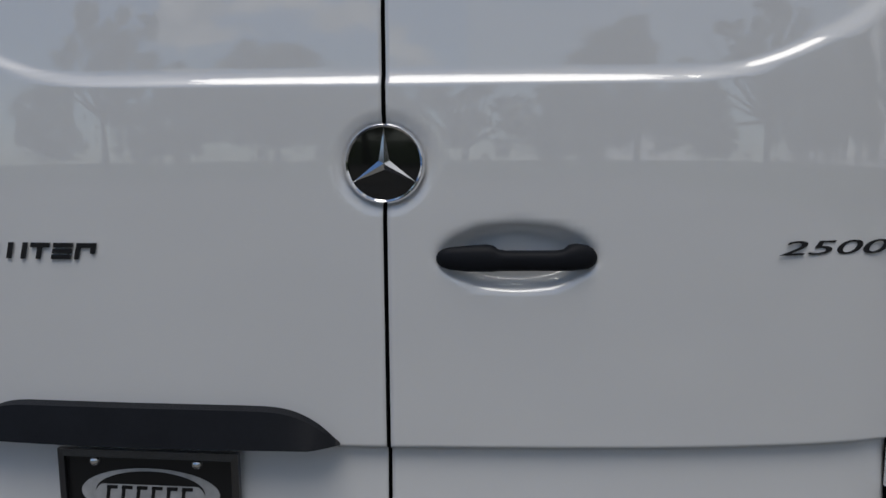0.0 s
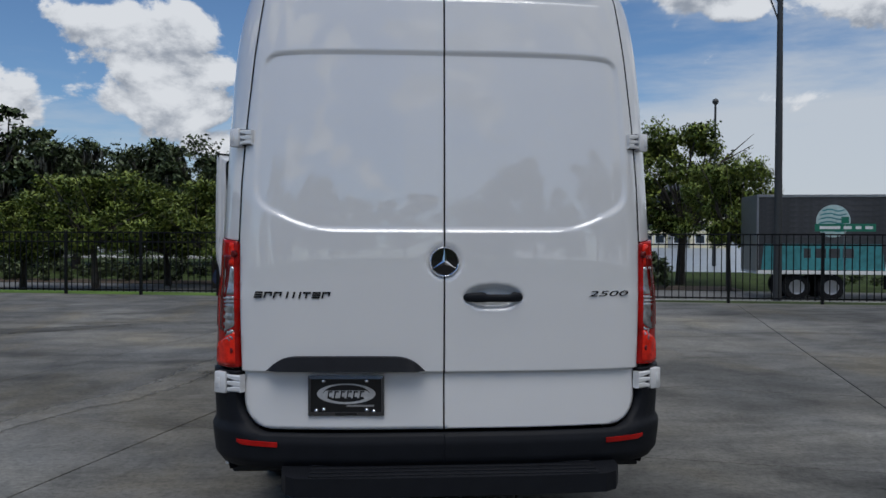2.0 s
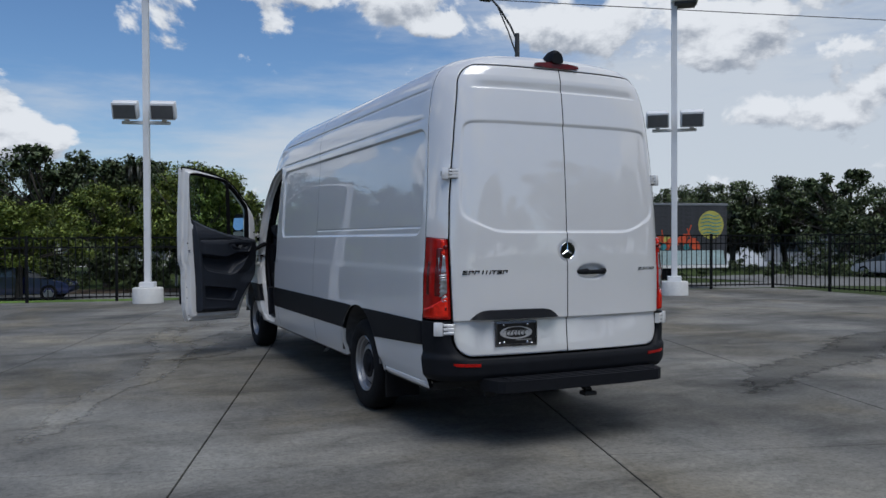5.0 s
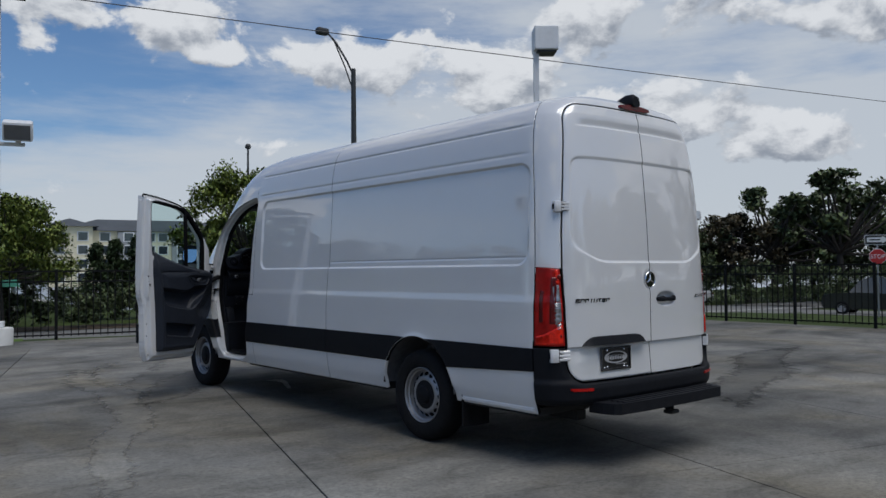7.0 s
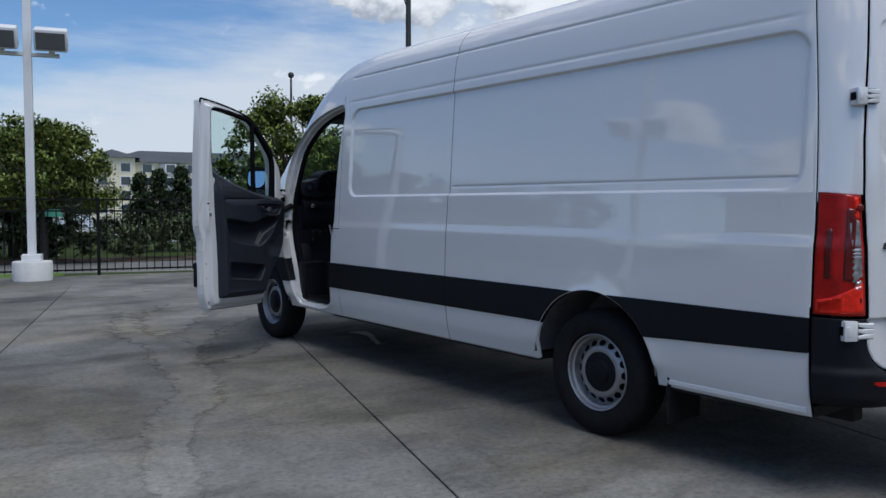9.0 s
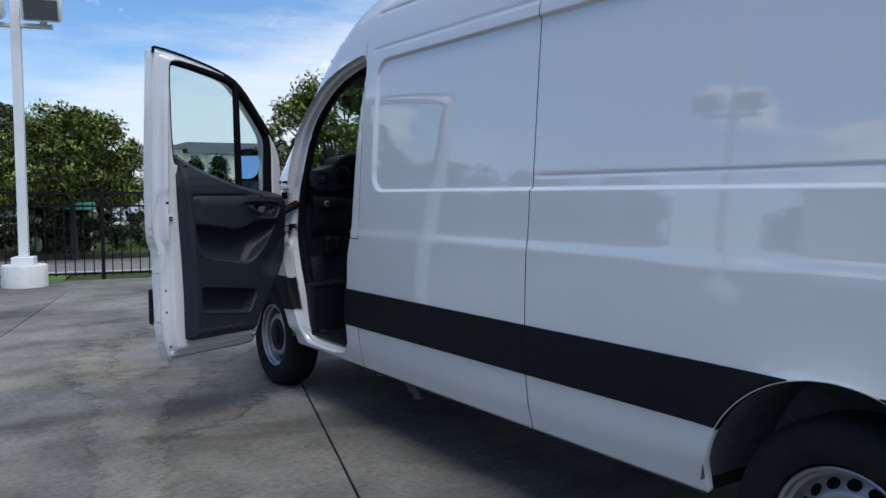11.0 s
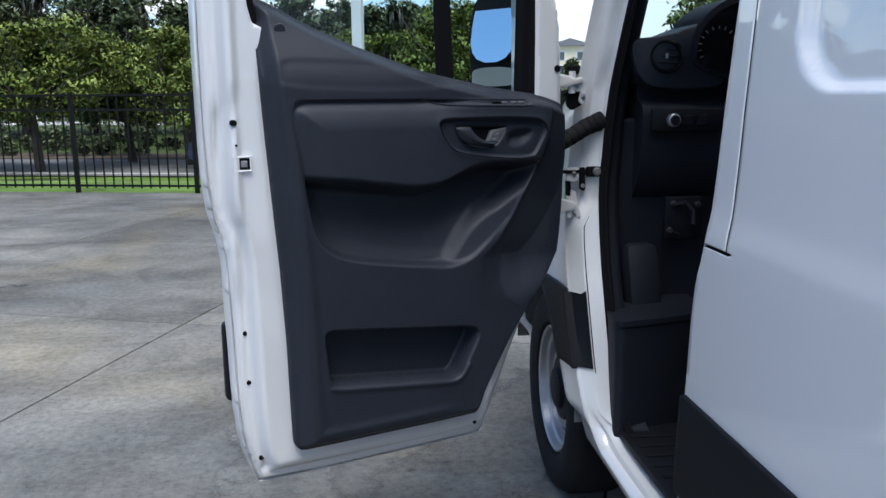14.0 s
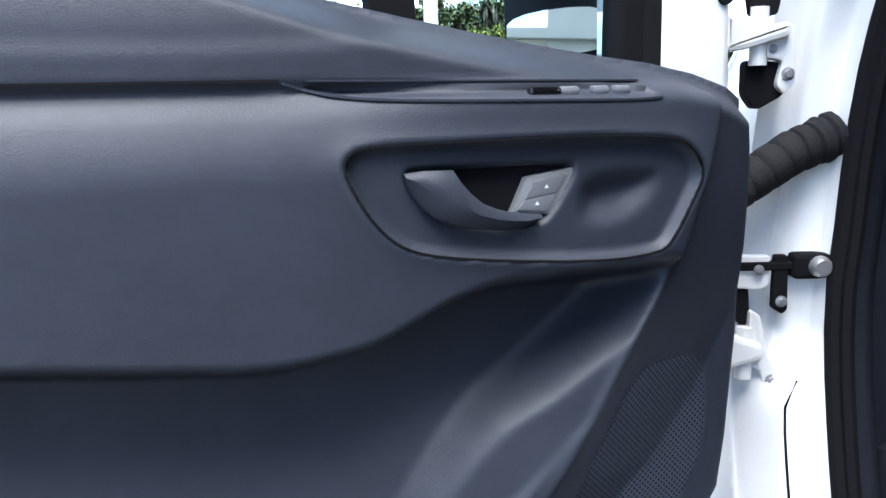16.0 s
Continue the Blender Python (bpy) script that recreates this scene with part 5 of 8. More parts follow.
def ribbon(name, line, width, mat, parent, lift=0.0012, label=""):
    """A narrow strip laid on the panel along (u, z) points."""
    bm = bmesh.new()
    rows = []
    for k, (u, z) in enumerate(line):
        a, b = Vector(line[max(k - 1, 0)]), Vector(line[min(k + 1, len(line) - 1)])
        d = (b - a).normalized()
        v = max(card_v(u, z), card_v(u - d.y * width, z + d.x * width), card_v(u + d.y * width, z - d.x * width)) + lift
        rows.append([bm.verts.new((u - d.y * width / 2, v, z + d.x * width / 2)), bm.verts.new((u + d.y * width / 2, v, z - d.x * width / 2)),
                     bm.verts.new((u + d.y * width / 2, v - 0.006, z - d.x * width / 2)), bm.verts.new((u - d.y * width / 2, v - 0.006, z + d.x * width / 2))])
    for a, b in zip(rows, rows[1:]):
        for i in range(4):
            bm.faces.new((a[i], a[(i + 1) % 4], b[(i + 1) % 4], b[i]))
    return part(name, bm, mat, parent, label)


def plate(name, outline, v, thick, mat, parent, label="", bevel=0.0):
    bm = bmesh.new()
    prism(bm, outline, thick, Matrix(((1, 0, 0, 0), (0, 0, 1, v), (0, 1, 0, 0), (0, 0, 0, 1))))
    if bevel:
        bmesh.ops.recalc_face_normals(bm, faces=bm.faces)
        bmesh.ops.bevel(bm, geom=[e for e in bm.edges if all(abs(q.co.y - v - thick) < 1e-6 for q in e.verts)], offset=bevel, segments=2, affect="EDGES", profile=0.6)
    return part(name, bm, mat, parent, label, bool(bevel))


seam = [(0.907 - 0.317 * k / 24, 1.4135) for k in range(25)]
ribbon("panel_seam", [(0.918, 1.404), (0.914, 1.410), *seam], 0.0022, SEAL, DOOR)
ribbon("bowl_seam", [*BOWL, BOWL[0], BOWL[1]], 0.0018, SEAL, DOOR, 0.0006)
ribbon("slot_edge", chaikin([(0.588, 1.412), (0.571, 1.4065), (0.546, 1.4005), (0.50, 1.397), (0.40, 1.395), (0.291, 1.393), (0.262, 1.3945)], 2, closed=False), 0.0020, CARD, DOOR, 0.0015)
ribbon("slot_edge", [(0.57 - 0.30 * k / 16, 1.4135 - 0.004 * k / 16) for k in range(17)], 0.0016, CARD, DOOR, 0.0015)
cover = card_v(0.93, 1.575)
bm = bmesh.new()
lathe(bm, [(0.0, 0.002), (0.012, 0.002), (0.014, -0.002), (0.0, -0.002)], 20, Matrix.Translation((0.93, cover + 0.001, 1.575)) @ pose(0, 0, 0, -98, 0, 0))
part("screw_cover", bm, CARD, DOOR)

# release lever, lock buttons, window switches, speaker mesh
b0 = card_v(0.30, 1.262)
plate("handle_recess", [(u * 0.99 + 0.0042, z * 0.99 + 0.0132) for u, z in CAVITY], b0 - 0.014, 0.001, SEAL, DOOR)
bm = bmesh.new()
top_l = [(0.501, 1.341), (0.485, 1.3425), (0.462, 1.342), (0.455, 1.331), (0.447, 1.322), (0.437, 1.314), (0.424, 1.3085), (0.412, 1.305), (0.395, 1.302), (0.379, 1.300)]
bot_l = [(0.500, 1.334), (0.494, 1.322), (0.486, 1.312), (0.476, 1.304), (0.463, 1.298), (0.448, 1.294), (0.430, 1.291), (0.412, 1.289), (0.395, 1.2895), (0.381, 1.294)]
rows = []
for k, (a, b) in enumerate(zip(top_l, bot_l)):
    f = k / 9
    lift = b0 + 0.001 + 0.014 * math.sin(math.pi * min(1, 0.12 + 0.8 * f)) * (1 if k < 9 else 0.7)
    ring = []
    for g, dv in ((0, -0.008), (0, -0.0025), (0.14, 0.0), (0.42, 0.0018), (0.60, 0.0), (0.92, -0.004), (1, -0.007), (1, -0.011)):
        ring.append(bm.verts.new((a[0] + (b[0] - a[0]) * g, lift + dv, a[1] + (b[1] - a[1]) * g)))
    rows.append(ring)
for a, b in zip(rows, rows[1:]):
    for i in range(8):
        bm.faces.new((a[i], a[(i + 1) % 8], b[(i + 1) % 8], b[i]))
bm.faces.new(rows[0]), bm.faces.new(rows[-1][::-1])
part("release_lever", bm, CARD, DOOR, "black inner door handle lever", True)
BUTTON = material("grey_button", (0.10, 0.105, 0.115), 0.4, grain=0.05, scale=50)
SILVER_TRIM = material("silver_trim", (0.26, 0.265, 0.275), 0.42, metal=0.5, grain=0.05, scale=60)
plate("button_plate", [(0.390, 1.331), (0.341, 1.338), (0.364, 1.298), (0.404, 1.302)], b0 - 0.012, 0.008, SILVER_TRIM, DOOR, "silver lock button plate", 0.002)
for q in ([(0.384, 1.327), (0.352, 1.3325), (0.361, 1.3175), (0.392, 1.3135)], [(0.3925, 1.3125), (0.362, 1.3165), (0.371, 1.3015), (0.399, 1.3045)]):
    b_ = plate("lock_button", q, b0 - 0.005, 0.0028, BUTTON, DOOR, "grey lock button", 0.0008)
    c = [sum(p[i] for p in q) / 4 for i in (0, 1)]
    plate("symbol", [(c[0] - 0.002, c[1] - 0.0012), (c[0] + 0.002, c[1] - 0.0012), (c[0], c[1] + 0.002)], b0 - 0.002, 0.0003, PALE_GREY, b_)
for u, w in ((0.372, 0.020), (0.348, 0.012), (0.318, 0.011), (0.296, 0.011)):
    bm = bmesh.new()
    box(bm, (u - w * 0.75, card_v(u, 1.402) - 0.004, 1.3975), (u + w * 0.75, card_v(u, 1.402) + 0.007, 1.4055), 0.003)
    part("window_switch", bm, GLOSS_BLACK if w > 0.015 else BUTTON, DOOR, "", True)
MESHED = material("speaker_mesh", (0.028, 0.032, 0.040), 0.6, Specular_IOR_Level=0.12, bump=0.15, bump_scale=700)
_nt = MESHED.node_tree
_tc, _vo = _nt.nodes.new("ShaderNodeTexCoord"), node(_nt, "ShaderNodeTexVoronoi", Scale=210.0, Randomness=0.0)
_vo.voronoi_dimensions = "2D"
_se, _co, _mp = _nt.nodes.new("ShaderNodeSeparateXYZ"), _nt.nodes.new("ShaderNodeCombineXYZ"), _nt.nodes.new("ShaderNodeMapping")
_mp.inputs["Rotation"].default_value = (0, 0, radians(45))
_rp = _nt.nodes.new("ShaderNodeValToRGB")
_rp.color_ramp.elements[0].position, _rp.color_ramp.elements[1].position = 0.24, 0.34
_rp.color_ramp.elements[0].color, _rp.color_ramp.elements[1].color = (0.003, 0.004, 0.005, 1), (0.034, 0.040, 0.054, 1)
_nt.links.new(_tc.outputs["Object"], _se.inputs[0]), _nt.links.new(_se.outputs["X"], _co.inputs["X"]), _nt.links.new(_se.outputs["Z"], _co.inputs["Y"])
_nt.links.new(_co.outputs[0], _mp.inputs[0]), _nt.links.new(_mp.outputs[0], _vo.inputs["Vector"]), _nt.links.new(_vo.outputs["Distance"], _rp.inputs[0])
_nt.links.new(_rp.outputs[0], _nt.nodes["Principled BSDF"].inputs["Base Color"])
grille = sd_poly(U, Zg, chaikin([(0.262, 1.137), (0.221, 1.140), (0.173, 1.136), (0.157, 1.105), (0.156, 1.03), (0.175, 0.99), (0.245, 0.875), (0.285, 0.83), (0.345, 0.885), (0.350, 0.97), (0.305, 1.06)], 1))
relief("speaker_grille", U, Zg, V + 0.0007, np.maximum(grille, ca + 0.015), MESHED, DOOR, 0.0, "perforated speaker grille")

# latch opening, bolt holes in the frame's edge
lv = FRAMEV(1.026, 1.266)
latch = new("latch")
latch.parent = DOOR
tagged(latch, "black latch in a raised white rim")
for lo, hi in (((1.004, 1.247), (1.048, 1.252)), ((1.004, 1.280), (1.048, 1.285)), ((1.004, 1.252), (1.0085, 1.280)), ((1.0435, 1.252), (1.048, 1.280))):
    bm = bmesh.new()
    box(bm, (lo[0], lv - 0.02, lo[1]), (hi[0], lv + 0.006, hi[1]), 0.002)
    part("rim_bar", bm, PAINT, latch)
bm = bmesh.new()
box(bm, (1.008, lv - 0.02, 1.251), (1.044, lv + 0.003, 1.281))
part("latch_slot", bm, SEAL, latch)
bm = bmesh.new()
box(bm, (1.014, lv, 1.258), (1.030, lv + 0.0045, 1.274), 0.002)
part("latch_claw", bm, STEEL, latch, "steel latch claw")
for u, z, r in ((1.043, 1.362, 0.0075), (1.030, 0.839, 0.006), (1.027, 0.709, 0.006), (1.005, 0.500, 0.007), (0.118, 1.494, 0.010), (1.04, 1.31, 0.003), (0.385, 0.485, 0.006)):
    bm = bmesh.new()
    lathe(bm, [(0.0, -0.01), (r, -0.01), (r, 0.0025), (0.0, 0.0025)], 16, Matrix.Translation((u, FRAMEV(u, z), z)) @ pose(0, 0, 0, -90, 0, 0))
    part("bolt_hole", bm, SEAL, DOOR)
# outside cladding of the door and its handle, seen edge-on
bm = bmesh.new()
box(bm, (0.42, -0.085, 0.63), (1.062, -0.045, 0.845), 0.012)
part("door_cladding", bm, PLASTIC, DOOR, "black plastic side strip on the door")

# wing mirror: glass faces the latch side
mirror = new("wing_mirror")
mirror.parent = DOOR
tagged(mirror, "black wing mirror with two glasses")
MIR = Matrix.Translation((0.150, -0.172, 1.600)) @ pose(0, 0, 0, 0, 0, 19) @ Matrix.Diagonal((1, 0.92, 1, 1))
mirror.matrix_local = MIR
bm = bmesh.new()
outline = chaikin([(-0.108, -0.15), (-0.108, 0.08), (-0.06, 0.128), (0.06, 0.128), (0.105, 0.09), (0.115, -0.14), (0.08, -0.165), (-0.08, -0.165)], 2)
order = [(0.012, 0.93), (0.012, 1.0), (0.0, 1.01), (-0.03, 0.99), (-0.075, 0.86), (-0.105, 0.55)]
rings = [[bm.verts.new((dx, p * k, q * k)) for p, q in outline] for dx, k in order]
for a, b in zip(rings, rings[1:]):
    for i in range(len(outline)):
        j = (i + 1) % len(outline)
        bm.faces.new((a[i], a[j], b[j], b[i]))
bm.faces.new(rings[-1])
bm.faces.new(rings[0][::-1])
part("mirror_housing", bm, PLASTIC, mirror, "", True)
for name, z0, z1, tilt in (("mirror_glass", -0.082, 0.112, 9.0), ("wide_angle_glass", -0.152, -0.094, 2.0)):
    bm = bmesh.new()
    pts = chaikin([(-0.092, z0), (0.098, z0), (0.096, z1 - 0.02), (0.07, z1), (-0.055, z1), (-0.092, z1 - 0.03)], 2) if name == "mirror_glass" else chaikin([(-0.088, z0), (0.09, z0), (0.098, z0 + 0.02), (0.098, z1), (-0.092, z1), (-0.092, z0 + 0.02)], 2)
    cz = (z0 + z1) / 2
    prism(bm, [(p, q - cz) for p, q in pts], 0.004, Matrix.Translation((0.018, 0, cz)) @ Matrix.Rotation(radians(-tilt), 4, "Y") @ Matrix(((0, 0, 1, 0), (1, 0, 0, 0), (0, 1, 0, 0), (0, 0, 0, 1))))
    part(name, bm, MIRROR, mirror, "mirror glass")
bm = bmesh.new()
box(bm, (-0.06, 0.08, -0.14), (0.0, 0.19, -0.06), 0.02)
part("mirror_arm", bm, PLASTIC, mirror, "", True)
bm = bmesh.new()
box(bm, (-0.06, 0.08, 0.02), (0.0, 0.17, 0.08), 0.02)
part("mirror_arm", bm, PLASTIC, mirror, "", True)

# ---- door jamb, hinges, seal and cab ----
def jamb_x(y, z):
    return -float(smooth_curve(SEC_Z, SEC_W, np.array([z]))[0]) * (1 - 0.10 * float(sstep(4.6, 6.2, y)) * float(sstep(1.2, 2.4, z)))


loops = []
for f, depth in ((0.0, 0.0), (0.10, 0.030), (0.45, 0.045), (0.62, 0.075), (1.0, 0.095), (1.02, 0.125)):
    loop = []
    for (y0, z0), (y1, z1) in zip(CAB_SKIN, CAB_DOOR):
        y, z = y0 + (y1 - y0) * f, z0 + (z1 - z0) * f
        loop.append((jamb_x(y, z) + depth, y, z))
    loops.append(loop)
nl = len(CAB_SKIN)
# pressed steel: a rolled edge, a rib beside the seal, shallow dents and bosses on the hinge pillar
PRESSED = ((0.84, 1.345, 0.20, 0.050, 0.007), (0.55, 1.105, 0.16, 0.040, -0.012), (0.80, 1.185, 0.22, 0.034, 0.005), (0.40, 1.255, 0.10, 0.045, -0.010), (0.62, 1.46, 0.16, 0.05, -0.008),
           (0.70, 0.985, 0.22, 0.030, 0.008), (0.50, 0.92, 0.14, 0.05, -0.007), (0.66, 0.74, 0.16, 0.07, -0.006), (0.72, 1.56, 0.2, 0.04, 0.006))
def pillar_depth(f, y, z):
    """How far the steel steps in from the skin; below the hinges the wing's broad return comes first."""
    high = float(np.interp(f, (0, 0.06, 0.12, 0.42, 0.50, 0.64, 1), (0, 0.022, 0.031, 0.043, 0.052, 0.078, 0.095)))
    low = float(np.interp(f, (0, 0.08, 0.78, 0.81, 0.84, 1), (0, 0.004, 0.033, 0.042, 0.046, 0.095)))
    k = float(sstep(5.22, 5.32, y) * (1 - sstep(1.02, 1.12, z)) * sstep(0.44, 0.52, z))
    return high + (low - high) * k, k


shell, across = [], 36
for k in range(across + 1):
    f = k / across
    for i in range(nl):
        for g in (0, 1 / 3, 2 / 3):
            (y0, z0), (y1, z1) = (tuple(p[i][c] + (p[(i + 1) % nl][c] - p[i][c]) * g for c in (0, 1)) for p in (CAB_SKIN, CAB_DOOR))
            y, z = y0 + (y1 - y0) * f, z0 + (z1 - z0) * f
            push = 0.005 * math.exp(-((f - 0.82) / 0.08) ** 2) - 0.006 * math.exp(-((f - 0.27) / 0.09) ** 2) + 0.0016 * math.sin(z * 21 + 4 * f)
            push += sum(h * math.exp(-((f - fc) / fw) ** 2 - ((z - zc) / zw) ** 2) for fc, zc, fw, zw, h in PRESSED)
            push *= float(sstep(0.02, 0.10, f)) * float(1 - sstep(0.93, 1.0, f))
            depth, below = pillar_depth(f, y, z)
            pillar = float(sstep(5.25, 5.36, y)) * float(1 - sstep(1.7, 1.8, z)) * (1 - below)
            shell.append((jamb_x(y, z) + depth, y - push * pillar, z))
ring_n = nl * 3
faces = [(k * ring_n + i, k * ring_n + (i + 1) % ring_n, (k + 1) * ring_n + (i + 1) % ring_n, (k + 1) * ring_n + i) for k in range(across) for i in range(ring_n)]
verts = shell
keep(mesh_object("door_jamb", verts, faces, DIMMED_WHITE), VAN, "white painted door opening")


def on_return(f, z, proud=0.0):
    """A point on the wing's return, f of the way from the skin to the seal at height z."""
    lines = []
    for line in (CAB_SKIN, CAB_DOOR):
        front = sorted((p[1], p[0]) for p in line if p[0] > 5.2 and p[1] < 1.5)
        lines.append(float(np.interp(z, [p[0] for p in front], [p[1] for p in front])))
    y = lines[0] + (lines[1] - lines[0]) * f
    return (jamb_x(y, z) + pillar_depth(f, y, z)[0], y - proud, z)


bm = bmesh.new()
tube(bm, [on_return(0.80, z, 0.0015) for z in np.linspace(0.62, 1.06, 16)], 0.0016, 6)
part("panel_gap", bm, SEAL, VAN, "dark gap behind the front wing")
bm = bmesh.new()
for face in (0.007, -0.004):
    grid = [[bm.verts.new(Vector(on_return(f, z + 0.012 * (f > 0.5) * (z > 0.8), face)) - Vector((out, 0, 0))) for f, out in ((0.0, 0.024), (0.0, 0.006), (0.02, 0), (0.25, 0), (0.5, 0), (0.76, 0), (0.78, 0))] for z in np.linspace(0.632, 0.838, 9)]
    for p, q in zip(grid, grid[1:]):
        for i in range(6):
            bm.faces.new((p[i], p[i + 1], q[i + 1], q[i]))
part("wing_cladding", bm, PLASTIC, VAN, "black plastic end of the wing strip", True)
bm = bmesh.new()
tube(bm, [(jamb_x(y, z) + 0.100, y - (0.018 if y > 5.0 else -0.018), z) for _, y, z in loops[-2]] + [(jamb_x(loops[-2][0][1], loops[-2][0][2]) + 0.100, loops[-2][0][1] + 0.018, loops[-2][0][2])], 0.008, 6, caps=False)
part("seal_lip", bm, SEAL, VAN, "", True)
bm = bmesh.new()
tube(bm, [*loops[-2], loops[-2][0]], 0.013, 8, caps=False)
part("door_seal", bm, SEAL, VAN, "black rubber door seal", True)
inner = [loops[-2], loops[-1], [(x + 0.022, y + (0.02 if y > 4.9 and z > 0.8 else 0), z) for x, y, z in loops[-1]], [(x + 0.032, y + (0.07 if y > 4.9 and z > 0.8 else 0), z + (0.05 if z > 2.1 else 0)) for x, y, z in loops[-1]]]
verts = [p for l in inner for p in l]
faces = [(k * nl + i, k * nl + (i + 1) % nl, (k + 1) * nl + (i + 1) % nl, (k + 1) * nl + i) for k in range(3) for i in range(nl)]
keep(mesh_object("pillar_trim", verts, faces, CABIN), VAN, "black pillar trim")
FACING = lambda y: Matrix(((1, 0, 0, 0), (0, 0, 1, y), (0, 1, 0, 0), (0, 0, 0, 1)))


def pressed(name, outline, y, thick, mat, parent, label="", r=0.004, bevel=0.002):
    """A flat pressed piece on the hinge pillar, outlined in x and z, its face towards the seats."""
    bm = bmesh.new()
    prism(bm, round_poly(outline, r), thick, FACING(y))
    bmesh.ops.recalc_face_normals(bm, faces=bm.faces)
    if bevel:
        bmesh.ops.bevel(bm, geom=[e for e in bm.edges if all(abs(q.co.y - y) < 1e-6 for q in e.verts)], offset=bevel, segments=2, affect="EDGES", profile=0.6)
    return part(name, bm, mat, parent, label)


def bolt(name, x, y, z, r, parent):
    bm = bmesh.new()
    lathe(bm, [(0.0, 0.7 * r), (0.55 * r, 0.7 * r), (0.62 * r, 0.6 * r), (0.66 * r, 0.28 * r), (r, 0.22 * r), (r, 0.0), (0.0, 0.0)], 12, Matrix.Translation((x, y, z)) @ pose(0, 0, 0, 90, 0, 0))
    return part(name, bm, STEEL, parent, "", True)


# hinges: a cast arm on the door, a pressed leaf on the pillar
for z, leaf, arm in ((1.455, [(-0.990, 1.452), (-0.958, 1.472), (-0.952, 1.462), (-0.950, 1.405), (-0.962, 1.392), (-0.972, 1.402), (-0.966, 1.430), (-0.990, 1.434)], [(-1.035, 1.482), (-1.012, 1.478), (-0.985, 1.468), (-0.962, 1.472), (-0.962, 1.456), (-0.985, 1.450), (-1.012, 1.442), (-1.035, 1.440)]),
                     (1.085, [(-0.988, 1.140), (-0.976, 1.134), (-0.967, 1.092), (-0.950, 1.052), (-0.952, 1.030), (-0.966, 1.030), (-0.972, 1.064), (-0.992, 1.074)], [(-1.035, 1.118), (-1.012, 1.112), (-0.985, 1.104), (-0.975, 1.100), (-0.975, 1.084), (-0.985, 1.080), (-1.012, 1.072), (-1.035, 1.068)])):
    h = pressed("door_hinge", leaf, 5.572, 0.016, DIMMED_WHITE, VAN, "white painted door hinge", 0.005, 0.003)
    pressed("hinge_arm", arm, 5.560, 0.030, DIMMED_WHITE, h, "", 0.006, 0.006)
    bm = bmesh.new()
    tube(bm, [(-0.992, 5.578, z - 0.030), (-0.992, 5.578, z + 0.034)], 0.010, 14)
    part("hinge_pin", bm, DIMMED_WHITE, h, "", True)
    bolt("hinge_bolt", -0.960, 5.572, z - (0.040 if z > 1.2 else 0.032), 0.0075, h)
# black plates standing in for the shade of recesses, and brackets on the hinge pillar
pressed("recess_shade", [(-1.004, 1.432), (-0.958, 1.428), (-0.958, 1.392), (-0.990, 1.374), (-1.004, 1.392)], 5.582, 0.02, SEAL, VAN, "", 0.008)
pressed("recess_shade", [(-1.002, 1.505), (-0.966, 1.505), (-0.970, 1.480), (-0.998, 1.480)], 5.582, 0.02, SEAL, VAN, "", 0.006)
pressed("recess_shade", [(-1.000, 1.164), (-0.988, 1.164), (-0.984, 1.120), (-0.998, 1.120)], 5.582, 0.02, SEAL, VAN, "", 0.003)
pressed("pillar_bracket", [(-1.004, 1.205), (-0.966, 1.205), (-0.966, 1.170), (-0.976, 1.164), (-1.004, 1.166)], 5.578, 0.012, DIMMED_WHITE, VAN, "", 0.003)
pressed("pillar_bracket", [(-0.962, 1.206), (-0.946, 1.206), (-0.944, 1.140), (-0.950, 1.134), (-0.962, 1.142)], 5.574, 0.010, SEAL, VAN, "", 0.003)
for x, z, r in ((-0.981, 1.190, 0.006), (-0.953, 1.151, 0.007), (-0.978, 1.443, 0.005)):
    bolt("pillar_bolt", x, 5.572, z, r, VAN)
# ribbed cable boot
bm = bmesh.new()
path = [Vector((-1.075, 5.535, 1.262)), Vector((-1.01, 5.565, 1.290)), Vector((-0.945, 5.585, 1.326)), Vector((-0.893, 5.595, 1.345))]
pts, rad = [], []
for k in range(61):
    f = k / 60 * 3
    i = min(int(f), 2)
    pts.append(path[i].lerp(path[i + 1], f - i))
    rad.append(0.0245 - 0.0035 * max(0.0, math.cos(k * 0.9)) ** 4 + 0.0025 * k / 60 + (0.002 if k > 52 else 0))
tube(bm, pts, rad, 14)
part("cable_boot", bm, RUBBER, VAN, "black ribbed rubber cable boot", True)
bm = bmesh.new()
box(bm, (-1.05, 5.573, 1.188), (-0.92, 5.588, 1.198), 0.002)
box(bm, (-0.942, 5.566, 1.178), (-0.898, 5.592, 1.208), 0.005)
strap = part("check_strap", bm, SEAL, VAN, "black door check strap")
bm = bmesh.new()
lathe(bm, [(0.0, 0.012), (0.009, 0.012), (0.012, 0.008), (0.013, 0.0), (0.0, 0.0)], 12, Matrix.Translation((-0.913, 5.566, 1.194)) @ pose(0, 0, 0, 90, 0, 0))
part("strap_bolt", bm, STEEL, strap, "", True)
